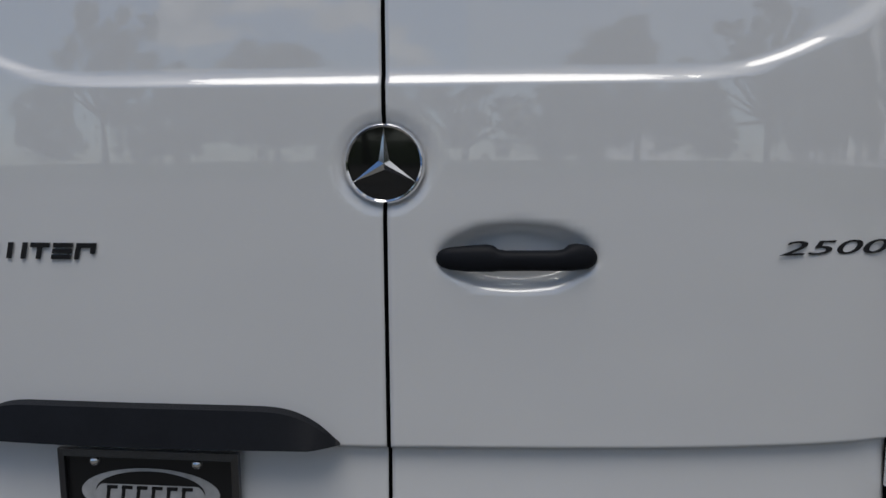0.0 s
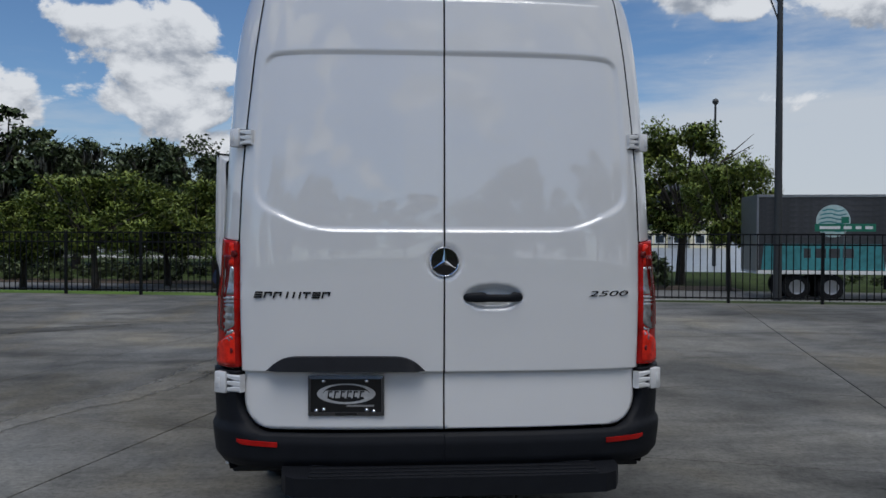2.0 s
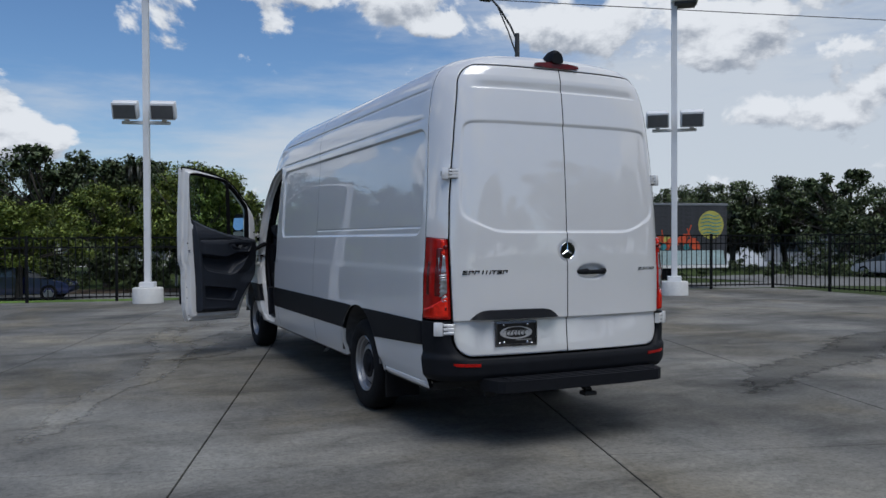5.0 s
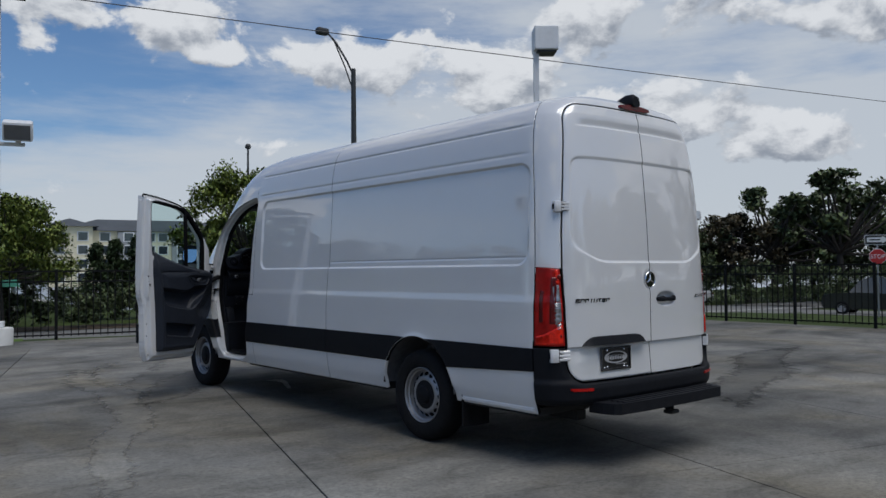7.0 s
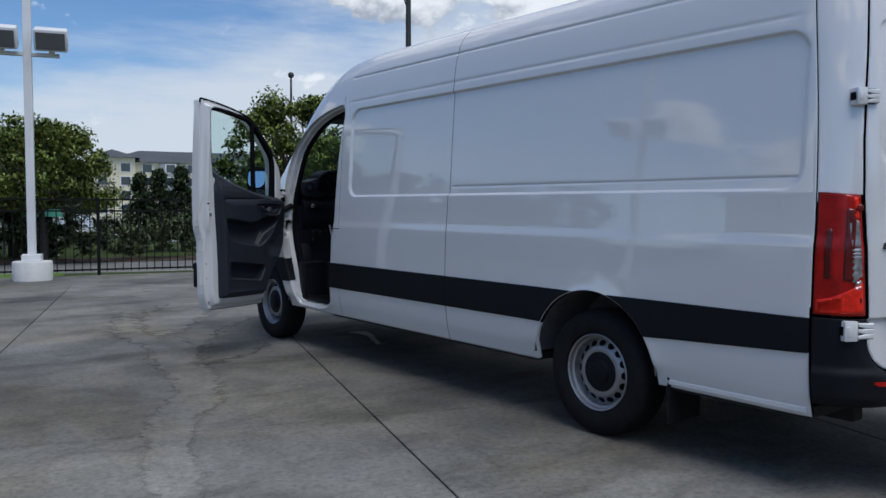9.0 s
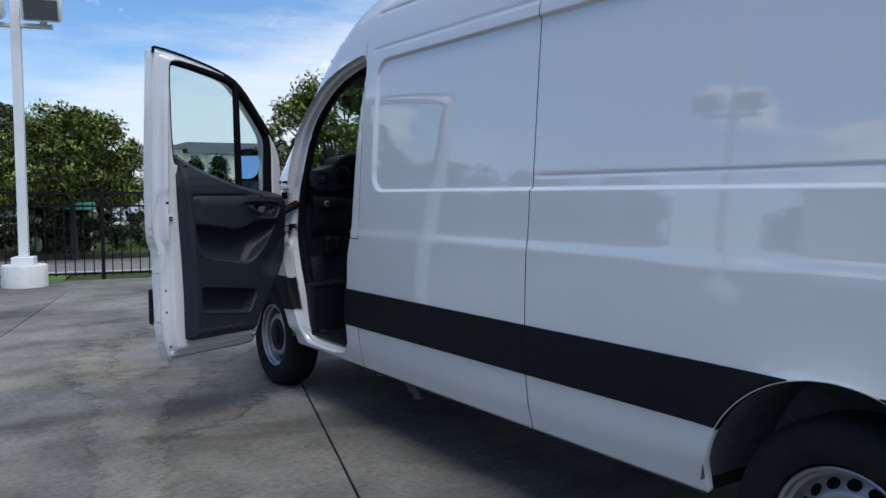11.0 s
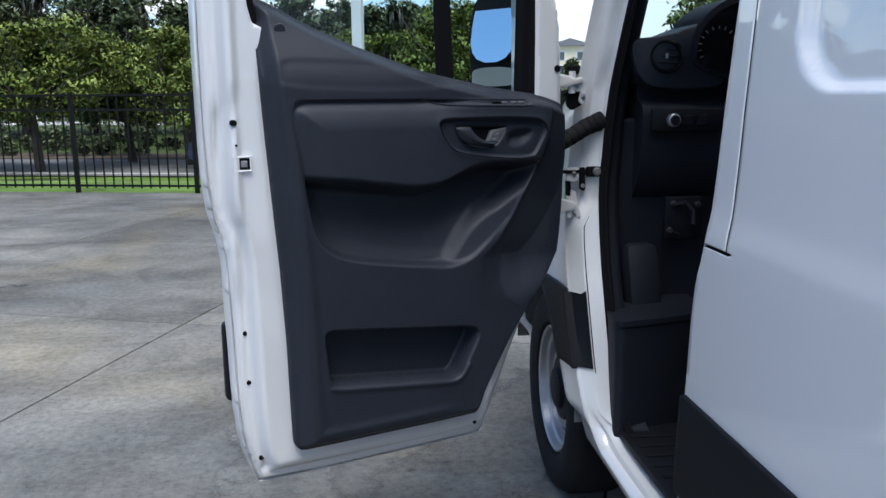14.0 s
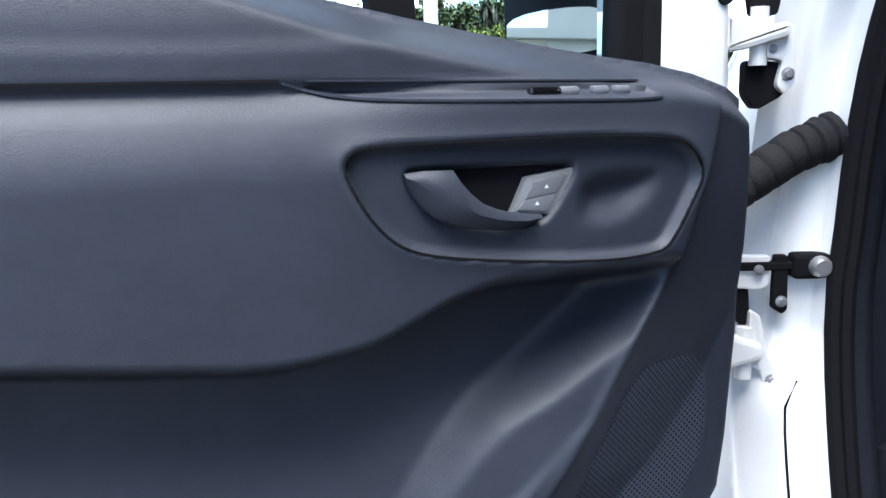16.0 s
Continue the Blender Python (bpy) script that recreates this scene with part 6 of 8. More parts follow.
# sill tread and step well
bm = bmesh.new()
box(bm, (-0.90, 4.72, 0.45), (-0.55, 5.36, 0.472), 0.006)
for k in range(9):
    box(bm, (-0.88, 4.78 + 0.06 * k, 0.470), (-0.62, 4.80 + 0.06 * k, 0.477), 0.001)
part("step_tread", bm, PLASTIC, VAN, "black ribbed entry step", True)
bm = bmesh.new()
box(bm, (-0.63, 4.46, 0.42), (0.90, 5.62, 0.78), 0.02)
box(bm, (-0.80, 4.46, 0.42), (-0.60, 4.74, 0.78), 0.02)
part("cab_floor", bm, CABIN, VAN, "black rubber cab floor", True)
bm = bmesh.new()
prism(bm, round_poly([(-0.915, 5.31), (-0.765, 5.345), (-0.60, 5.40), (-0.60, 5.62), (-0.90, 5.62)], 0.03), 0.33, Matrix.Translation((0, 0, 0.45)))
wheel_box = part("wheel_box", bm, CABIN, VAN, "black box over the front wheel", True)
bm = bmesh.new()
prism(bm, round_poly([(-0.918, 5.305), (-0.765, 5.340), (-0.60, 5.395), (-0.60, 5.62), (-0.90, 5.62)], 0.03), 0.016, Matrix.Translation((0, 0, 0.782)))
part("box_lid", bm, CABIN, wheel_box, "", True)
bm = bmesh.new()
foot = Matrix.Translation((-0.765, 5.53, 0.86)) @ pose(0, 0, 0, -14, 0, 8)
box(bm, (-0.060, -0.020, -0.13), (0.055, 0.06, 0.12), 0.032, foot)
part("footrest", bm, CABIN, VAN, "dark rubber footrest", True)
bm = bmesh.new()
box(bm, (-0.70, 5.552, 0.985), (-0.585, 5.575, 1.115), 0.006)
bracket = part("pedal_bracket", bm, PLASTIC, VAN, "black pedal bracket", True)
for bx, bz in ((-0.685, 1.012), (-0.675, 1.094), (-0.60, 1.090), (-0.535, 1.098)):
    bm = bmesh.new()
    lathe(bm, [(0.0, 0.010), (0.006, 0.010), (0.009, 0.006), (0.010, 0.0), (0.0, 0.0)], 10, Matrix.Translation((bx, 5.552, bz)) @ pose(0, 0, 0, 90, 0, 0))
    part("bracket_bolt", bm, DARK_STEEL, bracket, "", True)
bm = bmesh.new()
tube(bm, [(-0.668, 5.545, 1.092), (-0.645, 5.53, 1.098), (-0.628, 5.52, 1.075), (-0.632, 5.50, 1.035)], 0.008, 8)
tube(bm, [(-0.685, 5.545, 1.012), (-0.655, 5.54, 1.000)], 0.003, 6)
part("pedal_lever", bm, PLASTIC, bracket, "dark lever", True)
bm = bmesh.new()
box(bm, (-0.86, 5.60, 0.42), (0.86, 5.66, 1.35), 0.01)
part("firewall", bm, CABIN, VAN)
bm = bmesh.new()
prof = [(5.62, 1.05), (5.48, 1.08), (5.41, 1.18), (5.40, 1.30), (5.395, 1.375), (5.45, 1.40), (5.46, 1.43), (5.44, 1.50), (5.46, 1.545), (5.50, 1.560), (5.60, 1.570), (5.85, 1.555), (6.05, 1.45), (6.05, 1.05)]
prof = chaikin(prof, 2)
a, b = [bm.verts.new((-0.835, y, z)) for y, z in prof], [bm.verts.new((0.835, y, z)) for y, z in prof]
for i in range(len(prof)):
    j = (i + 1) % len(prof)
    bm.faces.new((a[i], a[j], b[j], b[i]))
bm.faces.new(a), bm.faces.new(b[::-1])
dash = part("dashboard", bm, CABIN, VAN, "dark moulded dashboard", True)
dash.location = (0.045, 0.13, 0.008)
bm = bmesh.new()
pod = chaikin([(-0.885, 1.548), (-0.868, 1.572), (-0.77, 1.580), (-0.69, 1.612), (-0.60, 1.635), (-0.58, 1.45), (-0.62, 1.425), (-0.80, 1.425), (-0.855, 1.455)], 2)
pc = (-0.73, 1.51)
rings = [[bm.verts.new((pc[0] + (x - pc[0]) * k, y, pc[1] + (z - pc[1]) * k)) for x, z in pod] for y, k in ((5.395, 0.90), (5.398, 0.96), (5.408, 0.995), (5.425, 1.0), (5.60, 0.99))]
for a, b in zip(rings, rings[1:]):
    for i in range(len(pod)):
        j_ = (i + 1) % len(pod)
        bm.faces.new((a[i], a[j_], b[j_], b[i]))
bm.faces.new(rings[0]), bm.faces.new(rings[-1][::-1])
part("vent_pod", bm, CARD, dash, "dark rounded vent surround", True)
bm = bmesh.new()
M = Matrix.Translation((-0.772, 5.398, 1.520)) @ pose(0, 0, 0, 82, 0, -10)
lathe(bm, [(0.036, 0.002), (0.041, 0.014), (0.045, 0.018), (0.049, 0.012), (0.050, -0.004), (0.034, -0.012)], 36, M, closed=True)
vent = part("air_vent", bm, GLOSS_BLACK, dash, "round black air vent", True)
bm = bmesh.new()
lathe(bm, [(0.0, -0.010), (0.037, -0.010), (0.037, -0.014), (0.0, -0.014)], 28, M)
part("vent_throat", bm, SEAL, vent)
for k in range(3):
    bm = bmesh.new()
    box(bm, (-0.035, -0.020 + 0.018 * k, -0.008), (0.035, -0.015 + 0.018 * k, 0.006), 0.002, M)
    part("vent_slat", bm, PLASTIC, vent)
bm = bmesh.new()
box(bm, (-0.004, -0.008, 0.0), (0.004, 0.008, 0.012), 0.002, M)
part("vent_knob", bm, SILVER_TRIM, vent)
bm = bmesh.new()
hood = chaikin([(-0.70, 1.45), (-0.70, 1.60), (-0.62, 1.68), (-0.50, 1.70), (-0.30, 1.70), (-0.16, 1.66), (-0.14, 1.45)], 2)
prism(bm, hood, 0.22, Matrix(((1, 0, 0, 0), (0, 0, 1, 5.38), (0, 1, 0, 0), (0, 0, 0, 1))))
part("instrument_hood", bm, CABIN, dash, "black instrument hood", True)
bm = bmesh.new()
prism(bm, chaikin([(-0.69, 1.46), (-0.69, 1.59), (-0.61, 1.665), (-0.49, 1.685), (-0.31, 1.685), (-0.19, 1.64), (-0.17, 1.46)], 2), 0.004, Matrix(((1, 0, 0, 0), (0, 0, 1, 5.372), (0, 1, 0, 0), (0, 0, 0, 1))))
gauge = part("gauge", bm, GLOSS_BLACK, dash, "dark speedometer dial")
TICK = BUTTON
for k in range(13):
    ang = radians(210 - 20 * k)
    bm = bmesh.new()
    M2 = Matrix.Translation((-0.63 + 0.055 * math.cos(ang), 5.369, 1.545 + 0.055 * math.sin(ang))) @ Matrix.Rotation(-ang, 4, "Y")
    box(bm, (-0.005, -0.001, -0.0014), (0.005, 0.001, 0.0014), 0, M2)
    part("dial_mark", bm, TICK, gauge)
bm = bmesh.new()
box(bm, (-0.815, 5.376, 1.305), (-0.60, 5.400, 1.372), 0.008)
panel = part("switch_panel", bm, PLASTIC, dash, "black light switch panel", True)
bm = bmesh.new()
lathe(bm, [(0.0, 0.018), (0.016, 0.018), (0.019, 0.015), (0.020, 0.0), (0.0, 0.0)], 28, Matrix.Translation((-0.752, 5.376, 1.338)) @ pose(0, 0, 0, 90, 0, 0))
part("light_knob", bm, STEEL, panel, "silver-rimmed light knob", True)
bm = bmesh.new()
lathe(bm, [(0.0, 0.020), (0.0135, 0.020), (0.015, 0.016), (0.0, 0.016)], 28, Matrix.Translation((-0.752, 5.376, 1.338)) @ pose(0, 0, 0, 90, 0, 0))
part("knob_face", bm, PLASTIC, panel)
for u in (-0.707, -0.662):
    bm = bmesh.new()
    box(bm, (u - 0.016, 5.371, 1.322), (u + 0.016, 5.378, 1.352), 0.003)
    part("button", bm, PLASTIC, panel)
# headliner over the seats
bm = bmesh.new()
box(bm, (-0.80, 4.42, 2.130), (0.80, 5.22, 2.160), 0.01)
part("headliner", bm, CABIN, VAN, "dark cab headliner", True)
# steering wheel
bm = bmesh.new()
SW = Matrix.Translation((-0.42, 5.16, 1.50)) @ pose(0, 0, 0, 62, 0, 0)
tor = [[bm.verts.new(SW @ Vector(((0.185 + 0.016 * math.cos(q)) * math.cos(p), (0.185 + 0.016 * math.cos(q)) * math.sin(p), 0.016 * math.sin(q)))) for q in np.linspace(0, 2 * math.pi, 11)[:-1]] for p in np.linspace(0, 2 * math.pi, 41)[:-1]]
for i in range(40):
    for j in range(10):
        bm.faces.new((tor[i][j], tor[(i + 1) % 40][j], tor[(i + 1) % 40][(j + 1) % 10], tor[i][(j + 1) % 10]))
sw = part("steering_wheel", bm, CARD, VAN, "black steering wheel", True)
bm = bmesh.new()
lathe(bm, [(0.0, 0.03), (0.06, 0.028), (0.075, 0.01), (0.07, -0.02), (0.0, -0.03)], 24, SW)
for ang in (0, 180, 270):
    box(bm, (0.05, -0.018, -0.008), (0.18, 0.018, 0.008), 0.004, SW @ Matrix.Rotation(radians(ang), 4, "Z"))
part("wheel_hub", bm, CARD, sw, "", True)
bm = bmesh.new()
tube(bm, [SW @ Vector((0, 0, -0.03)), (-0.42, 5.45, 1.34)], 0.05, 12)
part("steering_column", bm, CABIN, VAN, "", True)
# pedals and seats
for x in (-0.50, -0.38):
    bm = bmesh.new()
    box(bm, (x - 0.035, 5.42, 0.92), (x + 0.035, 5.445, 0.98), 0.006)
    tube(bm, [(x, 5.45, 0.95), (x + 0.01, 5.56, 1.15)], 0.010, 8)
    part("pedal", bm, STEEL, VAN, "worn metal pedal", True)
FABRIC = material("black_seat_fabric", (0.014, 0.014, 0.016), 0.9, grain=0.25, scale=90, bump=0.3, bump_scale=400)
for x in (-0.45, 0.45):
    seat = new("seat")
    seat.parent = VAN
    tagged(seat, "black fabric cab seat")
    seat.location = (x, 4.72, 0.78)
    for name, lo, hi in (("seat_base", (-0.22, -0.2, 0.0), (0.22, 0.22, 0.20)), ("cushion", (-0.25, -0.24, 0.20), (0.25, 0.30, 0.36))):
        bm = bmesh.new()
        box(bm, lo, hi, 0.05)
        part(name, bm, FABRIC, seat, "", True)
    bm = bmesh.new()
    box(bm, (-0.25, -0.10, 0.0), (0.25, 0.06, 0.70), 0.06, Matrix.Translation((0, -0.22, 0.32)) @ pose(0, 0, 0, 12, 0, 0))
    part("backrest", bm, FABRIC, seat, "", True)
    bm = bmesh.new()
    box(bm, (-0.14, -0.06, 0.0), (0.14, 0.05, 0.20), 0.04, Matrix.Translation((0, -0.36, 1.04)) @ pose(0, 0, 0, 8, 0, 0))
    part("headrest", bm, FABRIC, seat, "", True)
# windscreen and far side window
X_, Y_, Z_, W_, Z0_ = skin_grid(0.04, 1)
for s in (1, -1):
    ax = np.abs(X_)
    dg = np.where((W_ < 0.80) & (Y_ > 4.9), np.maximum.reduce([4.99 - Y_, 1.43 - Z_, ax - 0.69]), 1.0)
    nrm = np.zeros((*X_.shape, 3))
    nrm[..., 2] = 1
    ob = cut_mesh("windscreen", (X_ * s, Y_, Z_ - 0.01, nrm), (Y_, Z_), dg, GLASS, 0, side=-s)
    keep(ob, VAN, "tinted windscreen glass").visible_shadow = False

# ---- far buildings, vehicles, signs ----
CREAM = material("cream_render", (0.74, 0.68, 0.48), 0.9, grain=0.06, scale=1.5)
GREY_WALL = material("grey_siding", (0.32, 0.33, 0.33), 0.9, grain=0.08, scale=1.5)
ROOF = material("dark_shingles", (0.075, 0.085, 0.095), 0.9, grain=0.15, scale=2)
PANE = material("dark_window_pane", (0.03, 0.04, 0.05), 0.08, coat=1.0)
WHITE_TRIM = material("white_trim", (0.75, 0.75, 0.73), 0.6, grain=0.04, scale=4)


def apartment_block():
    m = Matrix.Translation((58, 152, LOW)) @ Matrix.Rotation(radians(-12), 4, "Z")
    b = thing("apartment_building", m, "cream and grey four-storey apartment block with a dark hip roof", "building")
    for name, lo, hi, mat in (("wall", (-22, 0, 0), (10.0, 14, 10.6), CREAM), ("bay", (-24, -2, 0), (-16.5, 6, 11.3), CREAM), ("bay", (2, -2, 0), (9.5, 6, 11.3), CREAM), ("bay", (-12, -0.6, 0), (-8, 2, 10.4), GREY_WALL), ("bay", (-2, -0.6, 0), (1.8, 2, 10.4), GREY_WALL)):
        bm = bmesh.new()
        box(bm, lo, hi)
        part(name, bm, mat, b)
    for lo, hi, top in (((-23, -0.8, 10.6), (11, 15, 10.6), 13.2), ((-25, -3, 11.3), (-15.5, 7, 11.3), 13.0), ((1, -3, 11.3), (10.5, 7, 11.3), 13.0)):
        bm = bmesh.new()
        w, d = hi[0] - lo[0], hi[1] - lo[1]
        k = min(w, d) / 2
        base = [(lo[0], lo[1]), (hi[0], lo[1]), (hi[0], hi[1]), (lo[0], hi[1])]
        bv = [bm.verts.new((x, y, lo[2])) for x, y in base]
        if w > d * 1.2:
            r = [bm.verts.new((lo[0] + k, (lo[1] + hi[1]) / 2, top)), bm.verts.new((hi[0] - k, (lo[1] + hi[1]) / 2, top))]
            bm.faces.new((bv[0], bv[1], r[1], r[0])), bm.faces.new((bv[2], bv[3], r[0], r[1])), bm.faces.new((bv[1], bv[2], r[1])), bm.faces.new((bv[3], bv[0], r[0]))
        else:
            r = bm.verts.new(((lo[0] + hi[0]) / 2, (lo[1] + hi[1]) / 2, top))
            for i in range(4):
                bm.faces.new((bv[i], bv[(i + 1) % 4], r))
        bm.faces.new(bv[::-1])
        part("roof", bm, ROOF, b, "dark shingled roof")
    pane = unit_mesh("window_pane", (-0.8, -0.06, 0), (0.8, 0.05, 1.5), PANE)
    frame_ = unit_mesh("window_frame", (-1.0, -0.03, -0.15), (1.0, 0.05, 1.65), WHITE_TRIM)
    for z in (1.0, 3.6, 6.2, 8.7):
        for x, y in ((-22.2, -2.05), (-18.2, -2.05), (-14.2, -0.05), (-10, -0.65), (-6, -0.05), (-3.6, -0.05), (-0.1, -0.65), (3.8, -2.05), (7.6, -2.05)):
            w = shared("window", frame_, b, pose(x, y, z))
            shared("pane", pane, w, pose(0, 0, 0))
    return b


apartment_block()
hs = thing("far_house", Matrix.Translation((62, 50, LOW)) @ Matrix.Rotation(radians(-50), 4, "Z"), "low white house with a pale flat roof", "house")
for name, lo, hi, mat in (("wall", (-5, 0, 0), (5, 6, 2.9), GREY_WALL), ("roof", (-5.6, -0.8, 2.9), (5.6, 6.6, 3.2), WHITE_TRIM), ("window", (1.2, -0.06, 1.0), (3.8, 0.0, 2.3), PANE), ("window", (-3.6, -0.06, 1.0), (-1.4, 0.0, 2.3), PANE)):
    bm = bmesh.new()
    box(bm, lo, hi)
    part(name, bm, mat, hs)
pav = thing("shelter", Matrix.Translation((3.05, 40.4, LOW)) @ Matrix.Rotation(radians(-9), 4, "Z"), "small dark kiosk with white panels and a green roof", "kiosk")
KIOSK = material("dark_kiosk_wall", (0.03, 0.028, 0.026), 0.8, grain=0.2, scale=6)
for x in (-1.1, 1.1):
    bm = bmesh.new()
    box(bm, (x - 0.08, -0.78, 0), (x + 0.08, -0.62, 1.85), 0.01)
    part("post", bm, WHITE_TRIM, pav)
bm = bmesh.new()
box(bm, (-0.95, -0.55, 0), (0.95, 0.75, 1.85), 0.02)
part("wall", bm, KIOSK, pav, "dark kiosk wall")
for k in (-0.62, 0.66):
    bm = bmesh.new()
    box(bm, (k - 0.22, -0.60, 0.75), (k + 0.22, -0.54, 1.55), 0.01)
    part("panel", bm, WHITE_TRIM, pav, "white notice panel")
bm = bmesh.new()
a = [bm.verts.new(p) for p in ((-1.38, -1.0, 1.85), (1.38, -1.0, 1.85), (1.38, 1.0, 1.85), (-1.38, 1.0, 1.85))]
b = [bm.verts.new(p) for p in ((-1.25, -0.25, 2.2), (1.25, -0.25, 2.2), (1.25, 0.25, 2.2), (-1.25, 0.25, 2.2))]
for i in range(4):
    bm.faces.new((a[i], a[(i + 1) % 4], b[(i + 1) % 4], b[i]))
bm.faces.new(a[::-1]), bm.faces.new(b)
part("roof", bm, material("green_roof", (0.03, 0.22, 0.14), 0.6, grain=0.1, scale=5), pav, "green sloping roof")

# long low building with a white colonnade, seen below the oaks
far = thing("colonnade_building", Matrix.Translation((*along(82, -32), LOW)) @ Matrix.Rotation(radians(-12), 4, "Z"), "long low grey building with white columns", "building")
bm = bmesh.new()
box(bm, (-26, 0, 0), (26, 8, 4.2))
part("wall", bm, GREY_WALL, far)
bm = bmesh.new()
box(bm, (-27, -3, 4.2), (27, 9, 5.0), 0.05)
part("roof", bm, ROOF, far)
column = unit_mesh("column", (-0.3, -0.3, 0), (0.3, 0.3, 4.2), WHITE_TRIM, 0.02)
pane = unit_mesh("window", (-1.0, -0.05, 0), (1.0, 0.05, 1.8), PANE)
for k in range(18):
    shared("column", column, far, pose(-25.5 + 3 * k, -2.4, 0))
    if k % 2:
        shared("window", pane, far, pose(-24 + 3 * k, -0.03, 1.2))


def car_paint(name, colour):
    return material(name, colour, 0.3, coat=1.0, grain=0.04, scale=3)


def car(at, paint, label, length=4.5, height=1.48, pickup=False):
    """A side-on road car: lofted body, glass band, four wheels."""
    c = thing("pickup_truck" if pickup else "car", at, label, "pickup truck" if pickup else "car")
    L = length / 2
    if pickup:
        low = [(-L, 0.45), (-L, 1.02), (-0.3, 1.05), (0.35, 1.08), (1.35, 1.10), (L - 0.15, 1.02), (L, 0.85), (L, 0.42)]
        cab = [(-0.55, 1.05), (-0.40, height), (0.75, height + 0.02), (1.45, 1.08)]
    else:
        low = [(-L, 0.42), (-L, 0.85), (-L + 0.15, 0.98), (-1.2, 1.0), (0.6, 0.98), (L - 0.35, 0.80), (L, 0.62), (L, 0.38)]
        cab = [(-L + 0.25, 0.96), (-1.0, height - 0.08), (-0.2, height), (0.35, height - 0.06), (1.35, 0.92)]
    bm = bmesh.new()
    pts = chaikin(low, 1, closed=False) + [(L * 0.95, 0.28), (-L * 0.95, 0.28)]
    for y0, k in ((-0.88, 1.0),):
        prism(bm, pts, 1.76, Matrix(((1, 0, 0, 0), (0, 0, 1, -0.88), (0, 1, 0, 0), (0, 0, 0, 1))))
    bmesh.ops.bevel(bm, geom=bm.edges[:], offset=0.05, segments=2, affect="EDGES")
    part("body", bm, paint, c, "", True)
    bm = bmesh.new()
    cc = chaikin(cab, 1, closed=False)
    a = [bm.verts.new((x, -0.80 + 0.12 * (z - 0.95), z)) for x, z in cc]
    b = [bm.verts.new((x, 0.80 - 0.12 * (z - 0.95), z)) for x, z in cc]
    for i in range(len(cc) - 1):
        bm.faces.new((a[i], a[i + 1], b[i + 1], b[i]))
    bm.faces.new(a), bm.faces.new(b[::-1])
    part("cabin_glass", bm, PANE, c, "dark car windows", True)
    bm = bmesh.new()
    mid = [(x, z) for x, z in cc if z > height - 0.16]
    x0, x1 = min(p[0] for p in mid), max(p[0] for p in mid)
    box(bm, (x0, -0.70, height - 0.05), (x1, 0.70, height + 0.02), 0.03)
    for s in (-0.79, 0.75):
        for x in ((cab[0][0] + x0) / 2, 0.1):
            box(bm, (x, s, 0.95), (x + 0.06, s + 0.04, height - 0.04), 0.01)
    part("roof", bm, paint, c, "", True)
    for x in (-L * 0.62, L * 0.64):
        for s in (-1, 1):
            bm = bmesh.new()
            m = Matrix.Translation((x, 0.78 * s, 0.33)) @ pose(0, 0, 0, -90 * s, 0, 0)
            lathe(bm, [(0.20, 0.08), (0.22, 0.12), (0.31, 0.12), (0.33, 0.09), (0.33, -0.09), (0.2, -0.09)], 24, m, closed=True)
            w = part("tyre", bm, RUBBER, c, "", True)
            bm = bmesh.new()
            lathe(bm, [(0.0, 0.10), (0.06, 0.105), (0.19, 0.095), (0.205, 0.11), (0.205, 0.05), (0.0, 0.05)], 24, m)
            part("rim", bm, STEEL, w, "", True)
    for s in (-0.6, 0.6):
        bm = bmesh.new()
        box(bm, (L - 0.06, s - 0.2, 0.62), (L + 0.012, s + 0.2, 0.74), 0.02)
        part("headlight", bm, CLEAR_LENS, c)
        bm = bmesh.new()
        box(bm, (-L - 0.012, s - 0.2, 0.72), (-L + 0.06, s + 0.2, 0.86), 0.02)
        part("tail_light", bm, DARK_RED, c)
    return c


ROAD_TURN = math.degrees(math.atan2(-0.206, 0.978))
car(pose(*along(15.9, -8.7), LOW + 0.02, 0, 0, ROAD_TURN), car_paint("blue_paint", (0.008, 0.016, 0.105)), "dark blue hatchback car on the street", 4.4)
car(pose(36.9, 12.6, float(land(36.9, 12.6)) + 0.03, 0, 0, 97), car_paint("black_paint", (0.008, 0.009, 0.011)), "black pickup truck on the side street", 5.4, 1.85, True)
car(pose(41.5, 27.5, float(land(41.5, 27.5)) + 0.03, 0, 0, 97), car_paint("silver_paint", (0.45, 0.46, 0.48)), "silver car on the side street", 4.5)

# long box trailer on the street, its boarded side painted
MURAL = material("dark_mural_boards", (0.045, 0.046, 0.052), 0.6, grain=0.45, scale=4)
TEAL = material("teal_paint", (0.05, 0.24, 0.26), 0.6, grain=0.3, scale=6)
CORAL = material("coral_paint", (0.58, 0.085, 0.03), 0.6, grain=0.35, scale=8)
PALE = material("pale_paint", (0.40, 0.52, 0.52), 0.6, grain=0.25, scale=8)
YELLOW = material("yellow_green_paint", (0.50, 0.46, 0.10), 0.6, grain=0.3, scale=8)
TRAILER_L = 11.2
tr = thing("box_trailer", pose(*along(15.6, 11.3), LOW + 0.02, 0, 0, ROAD_TURN), "long dark box trailer with a painted mural on its side", "trailer")
bm = bmesh.new()
box(bm, (0, -1.25, 1.12), (TRAILER_L, 1.25, 4.0), 0.03)
part("box", bm, MURAL, tr, "dark box body")
board = unit_mesh("board", (0.06, -0.006, -0.095), (TRAILER_L - 0.06, 0.004, 0.095), MURAL)
for k in range(12):
    shared("board", board, tr, pose(0, -1.252, 1.66 + 0.205 * k))
